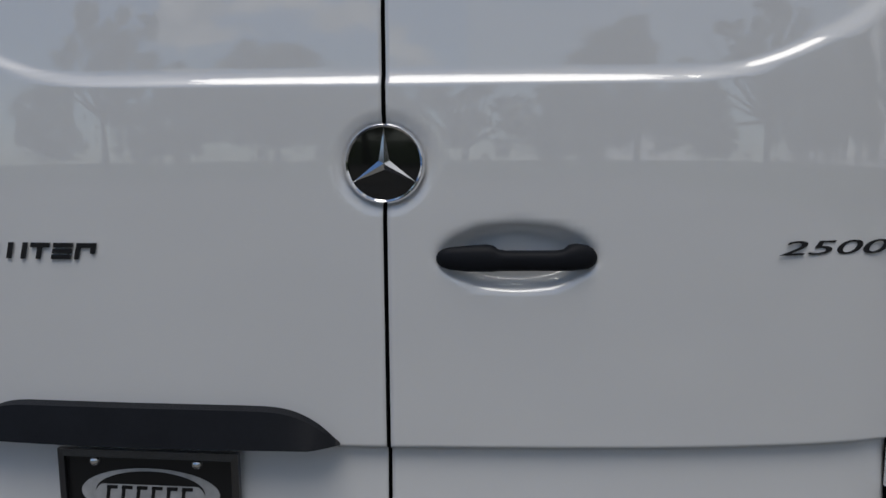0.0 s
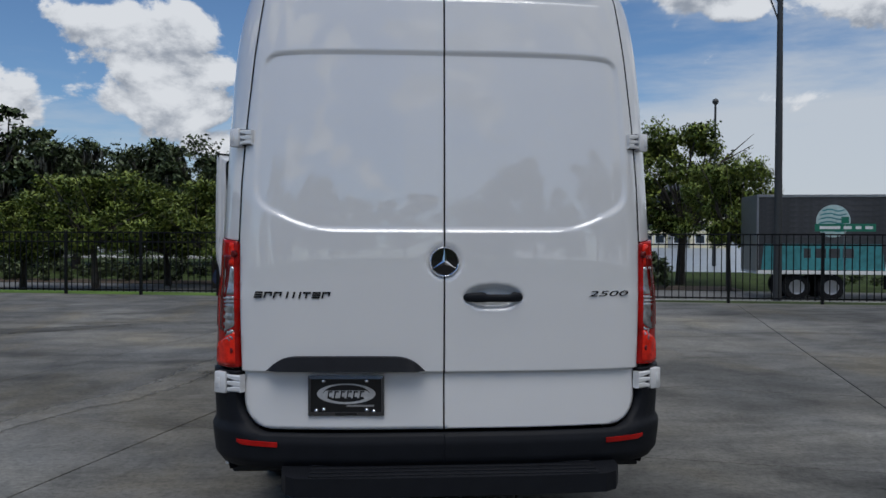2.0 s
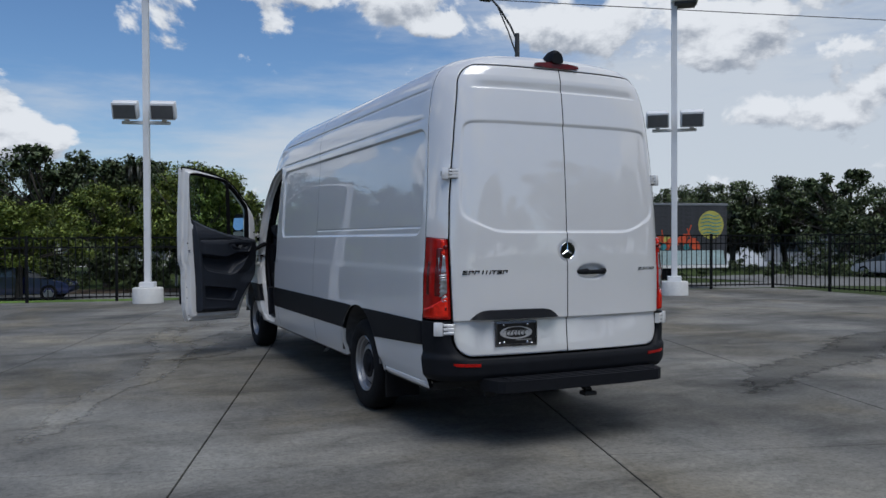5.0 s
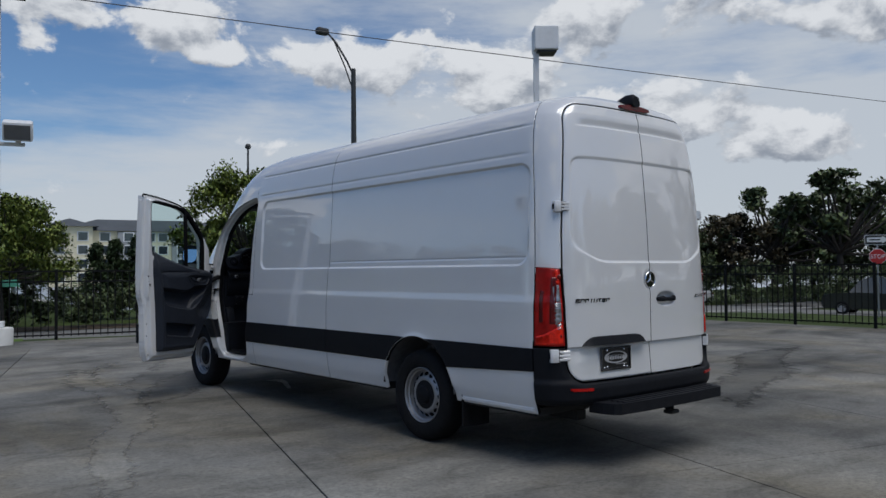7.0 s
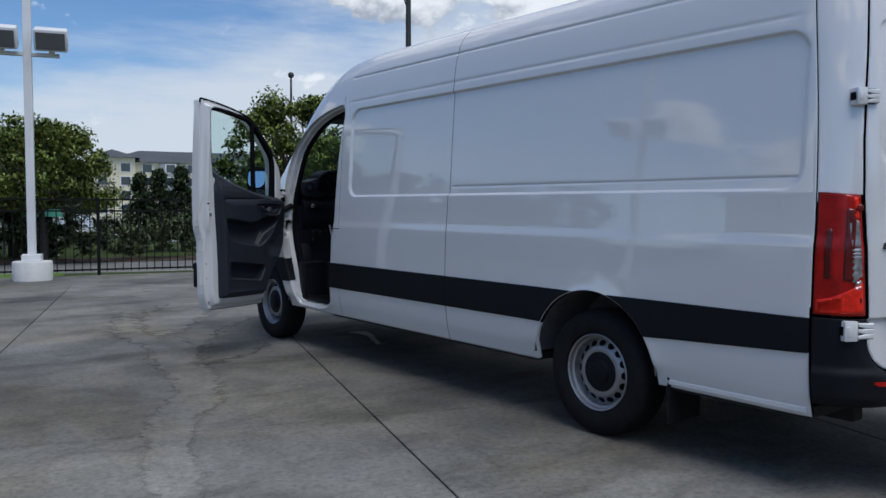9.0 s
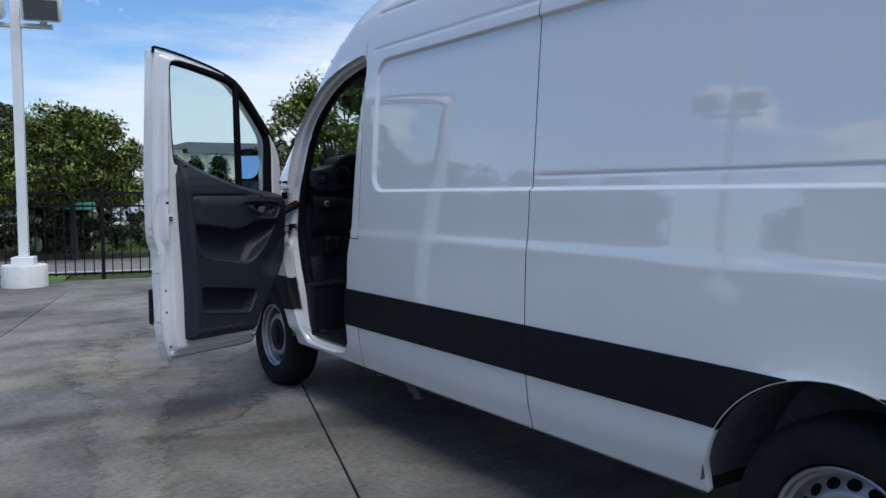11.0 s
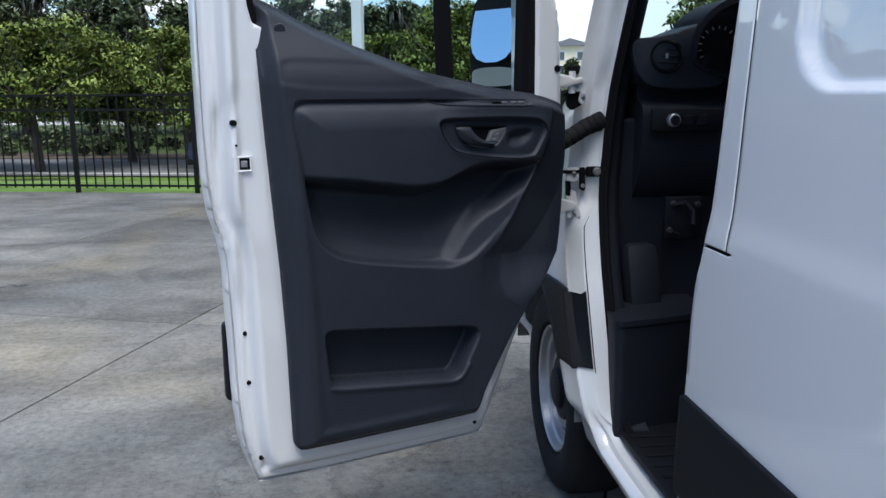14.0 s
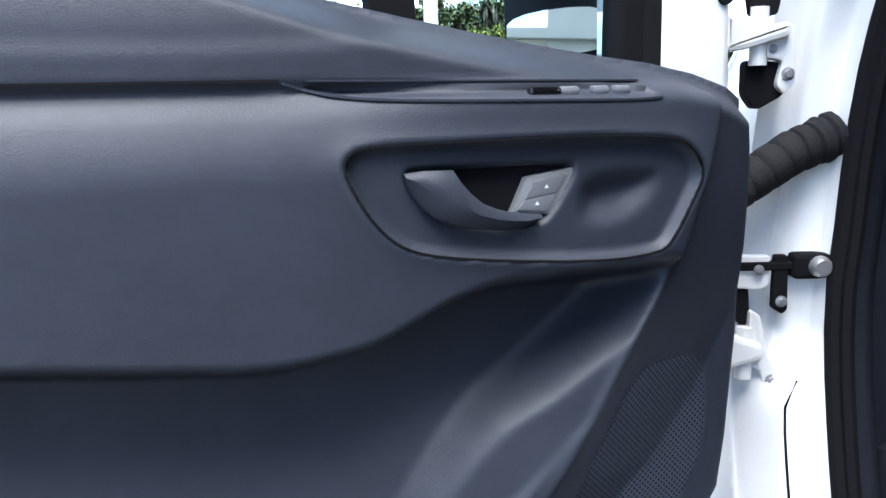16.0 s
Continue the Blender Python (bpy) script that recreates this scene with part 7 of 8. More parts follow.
for lo, hi, name, mt in (((-0.02, -1.28, 3.92), (TRAILER_L + 0.02, 1.28, 4.03), "top_rail", STEEL), ((-0.02, -1.28, 1.0), (TRAILER_L + 0.02, 1.28, 1.14), "bottom_rail", WHITE_TRIM), ((-0.03, -1.27, 1.1), (0.05, 1.27, 4.0), "rear_frame", STEEL)):
    bm = bmesh.new()
    box(bm, lo, hi, 0.01)
    part(name, bm, mt, tr)


def painted(name, pts, mt, lift, label=""):
    bm = bmesh.new()
    prism(bm, pts, 0.004, Matrix(((1, 0, 0, 0), (0, 0, 1, -1.258 - lift), (0, 1, 0, 0), (0, 0, 0, 1))))
    part(name, bm, mt, tr, label)


for cx, rr, mt, label in ((2.75, 0.62, PALE, "pale round motif"), (10.35, 0.66, YELLOW, "yellow-green round motif")):
    painted("round_motif", [(cx + rr * math.cos(a), 3.02 + rr * math.sin(a)) for a in np.linspace(0, 2 * math.pi, 36)[:-1]], mt, 0.004, label)
    for k in range(6):
        z = 3.02 + rr * (0.62 - 0.25 * k)
        h = math.sqrt(max(0.05, rr * rr - (z - 3.02) ** 2)) * 0.86
        painted("motif_line", chaikin([(cx - h, z - 0.03), (cx - h * 0.3, z + 0.06), (cx + h * 0.4, z - 0.05), (cx + h, z + 0.03), (cx + h, z + 0.07), (cx + h * 0.4, z), (cx - h * 0.3, z + 0.11), (cx - h, z + 0.02)], 1), TEAL, 0.009)
for x0, x1, z0, z1, mt in ((0.15, 4.6, 1.16, 2.15, TEAL), (4.6, 11.1, 1.16, 1.82, PALE)):
    painted("painted_panel", [(x0, z0), (x1, z0), (x1 - 0.1, z1), (x0 + 0.1, z1)], mt, 0.003)
for x0, x1 in ((1.7, 1.95), (2.1, 2.5), (2.6, 3.0), (3.1, 3.5)):
    painted("writing_bar", [(x0, 1.62), (x1, 1.62), (x1, 1.98), (x0, 1.98)], MURAL, 0.008)
_q = random.Random(4)
for k in range(22):
    # curled shapes with feelers, heaped along the lower half
    x, z = 5.7 + 0.18 * k + _q.uniform(-0.08, 0.08), 2.0 + _q.uniform(-0.05, 0.25)
    tilt, r0 = _q.uniform(-0.9, 0.9), _q.uniform(0.24, 0.40)
    arc = [(math.sin(tilt + f) * r0 * (1 + 0.3 * f), math.cos(tilt + f) * r0 * (1 + 0.3 * f)) for f in np.linspace(-0.9, 1.3, 7)]
    inn = [(0.45 * p, 0.45 * q - 0.06) for p, q in arc[::-1]]
    painted("painted_curl", chaikin([(x + p, z + q) for p, q in arc + inn], 1), YELLOW if k == 13 else CORAL, 0.004 + 0.001 * (k % 4), "coral red painted shape")
    if k % 3 == 0:
        e = _q.uniform(-0.35, 0.35)
        painted("painted_feeler", [(x, z), (x + 0.09, z), (x + e + 0.05, z + r0 * 2.7), (x + e, z + r0 * 2.7)], CORAL, 0.009)
    if k % 3 == 1:
        painted("painted_leaf", chaikin([(x - 0.12, 1.80), (x - 0.30, 2.0), (x - 0.05, 2.25), (x + 0.1, 1.95)], 2), TEAL, 0.012)
for x in (1.5, 2.75):
    for s in (-1, 1):
        bm = bmesh.new()
        lathe(bm, [(0.0, 0.1), (0.26, 0.1), (0.30, 0.14), (0.46, 0.14), (0.5, 0.10), (0.5, -0.12), (0.0, -0.12)], 24, Matrix.Translation((x, 1.0 * s, 0.5)) @ pose(0, 0, 0, -90 * s, 0, 0))
        w = part("wheel", bm, RUBBER, tr, "", True)
        bm = bmesh.new()
        lathe(bm, [(0.0, 0.13), (0.10, 0.13), (0.24, 0.115), (0.28, 0.13), (0.28, 0.05), (0.0, 0.05)], 20, Matrix.Translation((x, 1.0 * s, 0.5)) @ pose(0, 0, 0, -90 * s, 0, 0))
        part("rim", bm, STEEL, w, "", True)
bm = bmesh.new()
box(bm, (4.6, -1.2, 0.45), (8.6, -1.14, 0.98), 0.01)
part("side_skirt", bm, SEAL, tr)

# signs
SIGN_RED = material("sign_red", (0.45, 0.02, 0.02), 0.45, grain=0.06, scale=10)
SIGN_WHITE = material("sign_white", (0.75, 0.75, 0.75), 0.5)
SIGN_BLACK = material("sign_black", (0.02, 0.02, 0.02), 0.5)
SIGN_GREEN = material("sign_green", (0.01, 0.16, 0.10), 0.5, grain=0.06, scale=10)
ss = thing("stop_sign", pose(27.57, 9.22, float(land(27.57, 9.22)), 0, 0, -62), "red stop sign below a black and white arrow sign", "road sign")
bm = bmesh.new()
tube(bm, [(0, 0.03, 0), (0, 0.03, 3.2)], 0.03, 8)
part("post", bm, STEEL, ss)
FLAT = Matrix(((1, 0, 0, 0), (0, 0, -1, 0), (0, 1, 0, 0), (0, 0, 0, 1)))
oct_ = [(0.32 * math.cos(radians(22.5 + 45 * k)), 0.32 * math.sin(radians(22.5 + 45 * k))) for k in range(8)]
bm = bmesh.new()
prism(bm, oct_, 0.006, Matrix.Translation((0, 0, 2.33)) @ FLAT)
part("rim", bm, SIGN_WHITE, ss, "white sign rim")
bm = bmesh.new()
prism(bm, [(x * 0.94, y * 0.94) for x, y in oct_], 0.012, Matrix.Translation((0, 0, 2.33)) @ FLAT)
plate = part("plate", bm, SIGN_RED, ss, "red octagonal plate")


def lettering(text, size, mat, parent, m, extrude=0.002, shear=0.0):
    cu = bpy.data.curves.new("lettering", "FONT")
    cu.body, cu.size, cu.align_x, cu.align_y, cu.extrude, cu.shear = text, size, "CENTER", "CENTER", extrude, shear
    tmp = new("lettering_tmp", cu)
    dg = bpy.context.evaluated_depsgraph_get()
    me = bpy.data.meshes.new_from_object(tmp.evaluated_get(dg))
    bpy.data.objects.remove(tmp)
    me.materials.clear()
    me.materials.append(mat)
    ob = new("lettering", me)
    ob.parent = parent
    ob.matrix_local = m
    return ob


lettering("STOP", 0.215, SIGN_WHITE, ss, Matrix.Translation((0, -0.016, 2.33)) @ pose(0, 0, 0, 90, 0, 0))
bm = bmesh.new()
box(bm, (-0.44, -0.006, 2.79), (0.44, 0.0, 3.17), 0.0)
part("sign_border", bm, SIGN_WHITE, ss, "white sign border")
bm = bmesh.new()
box(bm, (-0.42, -0.012, 2.81), (0.42, -0.004, 3.15), 0.0)
part("arrow_plate", bm, SIGN_BLACK, ss, "black arrow sign plate")
bm = bmesh.new()
prism(bm, [(-0.36, -0.09), (0.16, -0.09), (0.16, -0.15), (0.38, 0.0), (0.16, 0.15), (0.16, 0.09), (-0.36, 0.09)], 0.005, Matrix.Translation((0, -0.014, 2.98)) @ FLAT)
part("arrow", bm, SIGN_WHITE, ss, "white arrow")
bm = bmesh.new()
box(bm, (-0.28, -0.023, 2.955), (0.10, -0.018, 3.005))
part("writing_bar", bm, SIGN_BLACK, ss)
st = thing("street_name_sign", pose(*along(11.2, 13.4), float(land(*along(11.2, 13.4))), 0, 0, -20), "green street name sign on a thin post", "road sign")
bm = bmesh.new()
tube(bm, [(0, 0.02, 0), (0, 0.02, 2.95)], 0.03, 8)
part("post", bm, STEEL, st)
bm = bmesh.new()
box(bm, (-0.95, -0.006, 2.62), (0.95, 0.006, 2.88), 0.0)
part("plate", bm, SIGN_GREEN, st, "green name plate")
for x0, x1 in ((-0.8, -0.15), (-0.05, 0.2), (0.32, 0.5), (0.62, 0.85)):
    bm = bmesh.new()
    box(bm, (x0, -0.010, 2.70), (x1, -0.006, 2.80))
    part("writing_bar", bm, SIGN_WHITE, st)
bm = bmesh.new()
box(bm, (-0.12, -0.01, 2.90), (0.12, 0.01, 3.12))
part("finial", bm, SIGN_GREEN, st)

# low showroom behind the viewer, mirrored in the van's side
sh = thing("showroom", pose(-34, 4, -0.02, 0, 0, 90), "low pale showroom with a dark glass front", "building")
for name, lo, hi, mat in (("wall", (-18, -0.4, 0), (18, 10, 5.2), WHITE_TRIM), ("glass_front", (-10, -0.5, 0.3), (-1, -0.4, 4.4), PANE), ("glass_front", (2, -0.5, 0.3), (11, -0.4, 4.4), PANE), ("roof", (-18.4, -1.2, 5.2), (18.4, 10.4, 5.6), GREY_WALL), ("entrance_tower", (-1, -0.8, 0), (2, 2, 8.5), GREY_WALL)):
    bm = bmesh.new()
    box(bm, lo, hi)
    part(name, bm, mat, sh)

# ---- rear of the van: badge, lettering, handle, plate, hinges, bumper ----


_fine = [p for p in chaikin(PLAN, 3, closed=False) if p[1] < 0.45]
REAR_X, REAR_Y = [p[0] for p in _fine], [p[1] for p in _fine]


def rear_y(x, z):
    """How far forward the rear skin lies at x, z."""
    w = float(smooth_curve(SEC_Z, SEC_W, np.array([z]))[0])
    return float(np.interp(abs(x) * 0.99 / w, REAR_X, REAR_Y)) + 0.10 * (max(z - 1.2, 0) / 1.4) ** 2


FACE = Matrix(((1, 0, 0, 0), (0, 0, -1, 0), (0, 1, 0, 0), (0, 0, 0, 1)))   # drawn (x, z) plates stand up, thickness towards the viewer
badge = new("badge")
badge.parent = VAN
badge.matrix_local = Matrix.Translation((0, 0.004, 1.316)) @ FACE
tagged(badge, "round black and chrome star badge")
bm = bmesh.new()
lathe(bm, [(0.0, 0.004), (0.056, 0.004), (0.058, 0.0), (0.0, 0.0)], 48)
part("disc", bm, GLOSS_BLACK, badge, "gloss black disc", True)
bm = bmesh.new()
lathe(bm, [(0.0565, 0.0), (0.0565, 0.007), (0.0595, 0.010), (0.0625, 0.007), (0.064, 0.0)], 56, closed=True)
part("ring", bm, CHROME, badge, "chrome ring", True)
for k in range(3):
    bm = bmesh.new()
    a = radians(90 + 120 * k)
    m = Matrix.Rotation(a, 4, "Z")
    tip, l, r, o = (0.056, 0, 0.005), (0.004, 0.0085, 0.005), (0.004, -0.0085, 0.005), (0.0, 0, 0.012)
    vs = [bm.verts.new(m @ Vector(p)) for p in (tip, l, r, o)]
    bm.faces.new((vs[0], vs[1], vs[3])), bm.faces.new((vs[0], vs[3], vs[2])), bm.faces.new((vs[0], vs[2], vs[1])), bm.faces.new((vs[1], vs[2], vs[3]))
    part("star_arm", bm, CHROME, badge, "chrome star arm")

DARK_CHROME = material("dark_chrome", (0.05, 0.052, 0.058), 0.12, metal=0.8)
name_plate = new("model_lettering")
name_plate.parent = VAN
tagged(name_plate, "row of dark chrome slanted bars")
for k in range(8):
    x0 = -0.795 + k * 0.0403
    w, h, t = 0.034, 0.027, 0.0078
    yc = rear_y(x0 + 0.016, 1.177) + 0.0005
    m = Matrix.Translation((x0, yc, 1.163)) @ Matrix.Rotation(math.atan2(rear_y(x0 + 0.03, 1.177) - rear_y(x0, 1.177), 0.03), 4, "Z") @ FACE
    sh_ = lambda x, z: (x + 0.25 * z, z)
    shapes = ([[(0, h - t), (w, h - t), (w, h), (0, h)], [(0, 0), (w, 0), (w, t), (0, t)], [(0, h * 0.5 - t / 2), (w, h * 0.5 - t / 2), (w, h * 0.5 + t / 2), (0, h * 0.5 + t / 2)]] if k in (0, 6) else
              [[(0, 0), (t, 0), (t, h), (0, h)], [(t, h - t), (w, h - t), (w, h), (t, h)], [(w - t, h * 0.35), (w, h * 0.35), (w, h - t), (w - t, h - t)]] if k in (1, 2, 7) else
              [[(w * 0.4, 0), (w * 0.4 + t, 0), (w * 0.4 + t, h), (w * 0.4, h)]] if k == 3 else
              [[(0, 0), (t, 0), (t, h), (0, h)], [(w - t, 0), (w, 0), (w, h), (w - t, h)]] if k == 4 else
              [[(0, h - t), (w, h - t), (w, h), (0, h)], [(w / 2 - t / 2, 0), (w / 2 + t / 2, 0), (w / 2 + t / 2, h - t), (w / 2 - t / 2, h - t)]])
    bm = bmesh.new()
    for s in shapes:
        prism(bm, [sh_(*p) for p in s], 0.003, m)
    part("letter_bar", bm, DARK_CHROME, name_plate)
num = lettering("2500", 0.046, DARK_CHROME, VAN, Matrix.Translation((0.706, rear_y(0.706, 1.178) - 0.0005, 1.178)) @ Matrix.Rotation(math.atan((rear_y(0.79, 1.178) - rear_y(0.63, 1.178)) / 0.16), 4, "Z") @ Matrix.Diagonal((2.0, 1, 0.70, 1)) @ pose(0, 0, 0, 90, 0, 0), 0.0012, 0.25)
num.name = "number_lettering"

# door handle across its hollow: full ends, a narrower waist
bm = bmesh.new()
hx = [0.080, 0.083, 0.089, 0.100, 0.130, 0.160, 0.170, 0.178, 0.190, 0.270, 0.280, 0.288, 0.300, 0.318, 0.326, 0.331, 0.333]
hup = [0.003, 0.009, 0.014, 0.017, 0.020, 0.022, 0.020, 0.014, 0.012, 0.012, 0.014, 0.021, 0.023, 0.020, 0.015, 0.008, 0.003]
hdn = [0.003, 0.009, 0.014, 0.018, 0.021, 0.021, 0.021, 0.020, 0.020, 0.020, 0.020, 0.020, 0.019, 0.017, 0.013, 0.008, 0.003]
hout = [0.000, 0.006, 0.010, 0.013, 0.017, 0.019, 0.019, 0.018, 0.018, 0.018, 0.018, 0.019, 0.018, 0.014, 0.010, 0.006, 0.000]
rows = []
for x, u, d, o in zip(hx, hup, hdn, hout):
    yb = rear_y(x, 1.167)
    ring = []
    for k in range(14):
        a = 2 * math.pi * k / 14
        c_, s_ = math.cos(a), math.sin(a)
        ring.append(bm.verts.new((x, yb + (-o if c_ > 0 else 0.008) * abs(c_) ** 0.6, 1.167 + (u if s_ > 0 else d) * math.copysign(abs(s_) ** 0.75, s_))))
    rows.append(ring)
for a, b in zip(rows, rows[1:]):
    for i in range(14):
        bm.faces.new((a[i], a[(i + 1) % 14], b[(i + 1) % 14], b[i]))
bm.faces.new(rows[0]), bm.faces.new(rows[-1][::-1])
part("door_handle", bm, PLASTIC, RIGHT_DOOR, "black plastic door handle", True)

# number plate lamp hood
bm = bmesh.new()
out = chaikin([(-0.742, 0.857), (-0.735, 0.866), (-0.70, 0.896), (-0.655, 0.917), (-0.59, 0.921), (-0.23, 0.921), (-0.165, 0.917), (-0.12, 0.896), (-0.087, 0.866), (-0.080, 0.857)], 2, closed=False)
near, top, back = [], [], []
for x, z in out:
    y = rear_y(x, z)
    k = (z - 0.857) / 0.064
    near.append(bm.verts.new((x, y - 0.012 - 0.030 * min(1, k * 1.6), 0.857 + 0.004)))
    top.append(bm.verts.new((x, y - 0.008 - 0.016 * k, z)))
    back.append(bm.verts.new((x, y + 0.02, z + 0.003)))
for a, b in ((near, top), (top, back)):
    for i in range(len(out) - 1):
        bm.faces.new((a[i], a[i + 1], b[i + 1], b[i]))
bm.faces.new([*near, *back[::-1]])
part("plate_light_hood", bm, PLASTIC, VAN, "black plate light hood", True)

# plate
pl = new("number_plate")
pl.parent = VAN
ang = math.atan2(rear_y(-0.566, 0.756) - rear_y(-0.251, 0.756), -0.315)
pl.matrix_local = Matrix.Translation((-0.408, rear_y(-0.408, 0.756) + 0.008, 0.756)) @ Matrix.Rotation(math.atan((rear_y(-0.251, 0.75) - rear_y(-0.566, 0.75)) / 0.315), 4, "Z") @ FACE
tagged(pl, "black dealer plate in a chrome frame")


def oval(rx, rz, n=40):
    return [(rx * math.cos(2 * math.pi * i / n), rz * math.sin(2 * math.pi * i / n)) for i in range(n)]


PLATE_CHROME = material("plate_chrome", (0.13, 0.13, 0.14), 0.2, metal=0.9)
GREY_PRINT = material("grey_print", (0.22, 0.22, 0.22), 0.4, grain=0.1, scale=30)
PALE_PRINT = material("pale_print", (0.45, 0.45, 0.45), 0.4, grain=0.25, scale=40)
BLACK_PRINT = material("black_print", (0.008, 0.008, 0.009), 0.3)
bm = bmesh.new()
prism(bm, [(-0.150, -0.074), (0.150, -0.074), (0.150, 0.074), (-0.150, 0.074)], 0.004)
part("plate_sheet", bm, BLACK_PRINT, pl, "black plate sheet")
bm = bmesh.new()
fo, fi = [(-0.158, -0.083), (0.158, -0.083), (0.158, 0.083), (-0.158, 0.083)], [(-0.146, -0.066), (0.146, -0.066), (0.146, 0.071), (-0.146, 0.071)]
a, b, c, d = ([bm.verts.new((x, y, z)) for x, y in q] for q, z in ((fo, 0.0), (fo, 0.010), (fi, 0.012), (fi, 0.003)))
for p, q in ((a, b), (b, c), (c, d)):
    for i in range(4):
        bm.faces.new((p[i], p[(i + 1) % 4], q[(i + 1) % 4], q[i]))
part("plate_frame", bm, PLATE_CHROME, pl, "grey chrome plate frame")
bm = bmesh.new()
prism(bm, [(x, y + 0.008) for x, y in oval(0.122, 0.043)], 0.005)
part("print_ring", bm, PALE_PRINT, pl)
bm = bmesh.new()
prism(bm, [(x, y + 0.010) for x, y in oval(0.096, 0.036)], 0.0058)
part("print_oval", bm, BLACK_PRINT, pl)
bm = bmesh.new()
prism(bm, [(x, max(-0.016, min(0.016, y)) + 0.006) for x, y in oval(0.096, 0.034)], 0.0064)
part("print_band", bm, PALE_PRINT, pl)
for k in range(6):
    x = -0.079 + 0.0265 * k
    bm = bmesh.new()
    prism(bm, [(x, -0.010), (x + 0.006, -0.010), (x + 0.011, 0.020), (x + 0.005, 0.020)], 0.0072)
    prism(bm, [(x + 0.003, 0.014), (x + 0.022, 0.014), (x + 0.023, 0.020), (x + 0.004, 0.020)], 0.0072)
    if k not in (1,):
        prism(bm, [(x, -0.010), (x + 0.018, -0.010), (x + 0.019, -0.004), (x + 0.001, -0.004)], 0.0072)
    part("writing_bar", bm, BLACK_PRINT, pl)
bm = bmesh.new()
prism(bm, [(0.0, -0.046), (0.115, -0.046), (0.117, -0.038), (0.002, -0.038)], 0.005)
part("writing_bar", bm, GREY_PRINT, pl)
bm = bmesh.new()
prism(bm, [(-0.045, -0.080), (0.045, -0.080), (0.045, -0.071), (-0.045, -0.071)], 0.0125)
part("writing_bar", bm, BLACK_PRINT, pl)
for x, z in ((-0.095, 0.062), (0.085, 0.062), (-0.125, -0.062), (-0.093, -0.058), (0.085, -0.060), (0.115, -0.066)):
    bm = bmesh.new()
    lathe(bm, [(0.0, 0.013), (0.005, 0.012), (0.009, 0.008), (0.010, 0.003), (0.0, 0.003)], 16, Matrix.Translation((x, z, 0)))
    part("plate_bolt", bm, CHROME, pl, "", True)

# hinges
for s in (1, -1):
    for z, big in ((1.838, 0), (0.800, 1)):
        x0, x1 = (0.905, 0.800) if not big else (0.972, 0.838)
        h = 0.039 if not big else 0.046
        hg = new("rear_hinge")
        hg.parent = VAN
        tagged(hg, "white painted exposed door hinge")
        ya = rear_y((x0 + x1) / 2, z) - 0.022 - (0.004 if big else 0)
        mm = Matrix.Translation((-s * (x0 + x1) / 2, ya, z)) @ Matrix.Rotation(s * (-0.50 if not big else -0.55), 4, "Z")
        hg.matrix_local = mm
        wd = (x0 - x1) / 2
        k = -s
        # block on the pillar with a sunk face, three tapering fingers on the door, a black box for the shade in the
        # slot between them
        bm = bmesh.new()
        lo, hi = sorted((k * wd * 0.12, k * wd * 1.05))
        box(bm, (lo, -0.018, -h), (hi, 0.05, h), 0.007)
        leaf_ = part("leaf", bm, PAINT, hg, "", True)
        bm = bmesh.new()
        lo, hi = sorted((k * wd * 0.58, k * wd * 0.90))
        box(bm, (lo, -0.0205, -h * 0.50), (hi, -0.016, h * 0.48), 0.003)
        part("sunk_face", bm, PAINT, leaf_, "", True)
        for zc, tilt in ((0.62, -0.10), (0.0, -0.02), (-0.62, 0.10)):
            bm = bmesh.new()
            y0, y1 = -0.013, 0.022
            root, tip_ = k * wd * 0.06, -k * wd * 1.02
            vs = []
            for x_, half_, zz in ((root, h * 0.17, zc), (tip_ * 0.55, h * 0.27, zc * 0.98 + tilt), (tip_, h * 0.30, zc * 0.96 + tilt)):
                vs.append([bm.verts.new((x_, y_, zz * h + q * half_)) for y_, q in ((y1, -1), (y0 + 0.005, -1), (y0, -0.55), (y0, 0.55), (y0 + 0.005, 1), (y1, 1))])
            for a_, b_ in zip(vs, vs[1:]):
                for i in range(6):
                    bm.faces.new((a_[i], a_[(i + 1) % 6], b_[(i + 1) % 6], b_[i]))
            bm.faces.new(vs[0]), bm.faces.new(vs[-1][::-1])
            part("hinge_finger", bm, PAINT, hg)
        bm = bmesh.new()
        tube(bm, [(k * wd * 0.02, -0.001, -h * 0.93), (k * wd * 0.02, -0.001, h * 0.93)], 0.0075, 12)
        part("hinge_pin", bm, STEEL, hg, "", True)
        bm = bmesh.new()
        lo, hi = sorted((-k * wd * 0.80, k * wd * 0.14))
        box(bm, (lo, -0.002, -h * 0.86), (hi, 0.018, h * 0.86), 0.002)
        part("slot_shade", bm, SEAL, hg)
        bm = bmesh.new()
        lo, hi = sorted((k * wd * 1.03, k * wd * 1.14))
        box(bm, (lo, -0.006, -h * 0.45), (hi, 0.03, h * 0.45), 0.003)
        part("hinge_stop", bm, SEAL, hg, "black rubber stop")

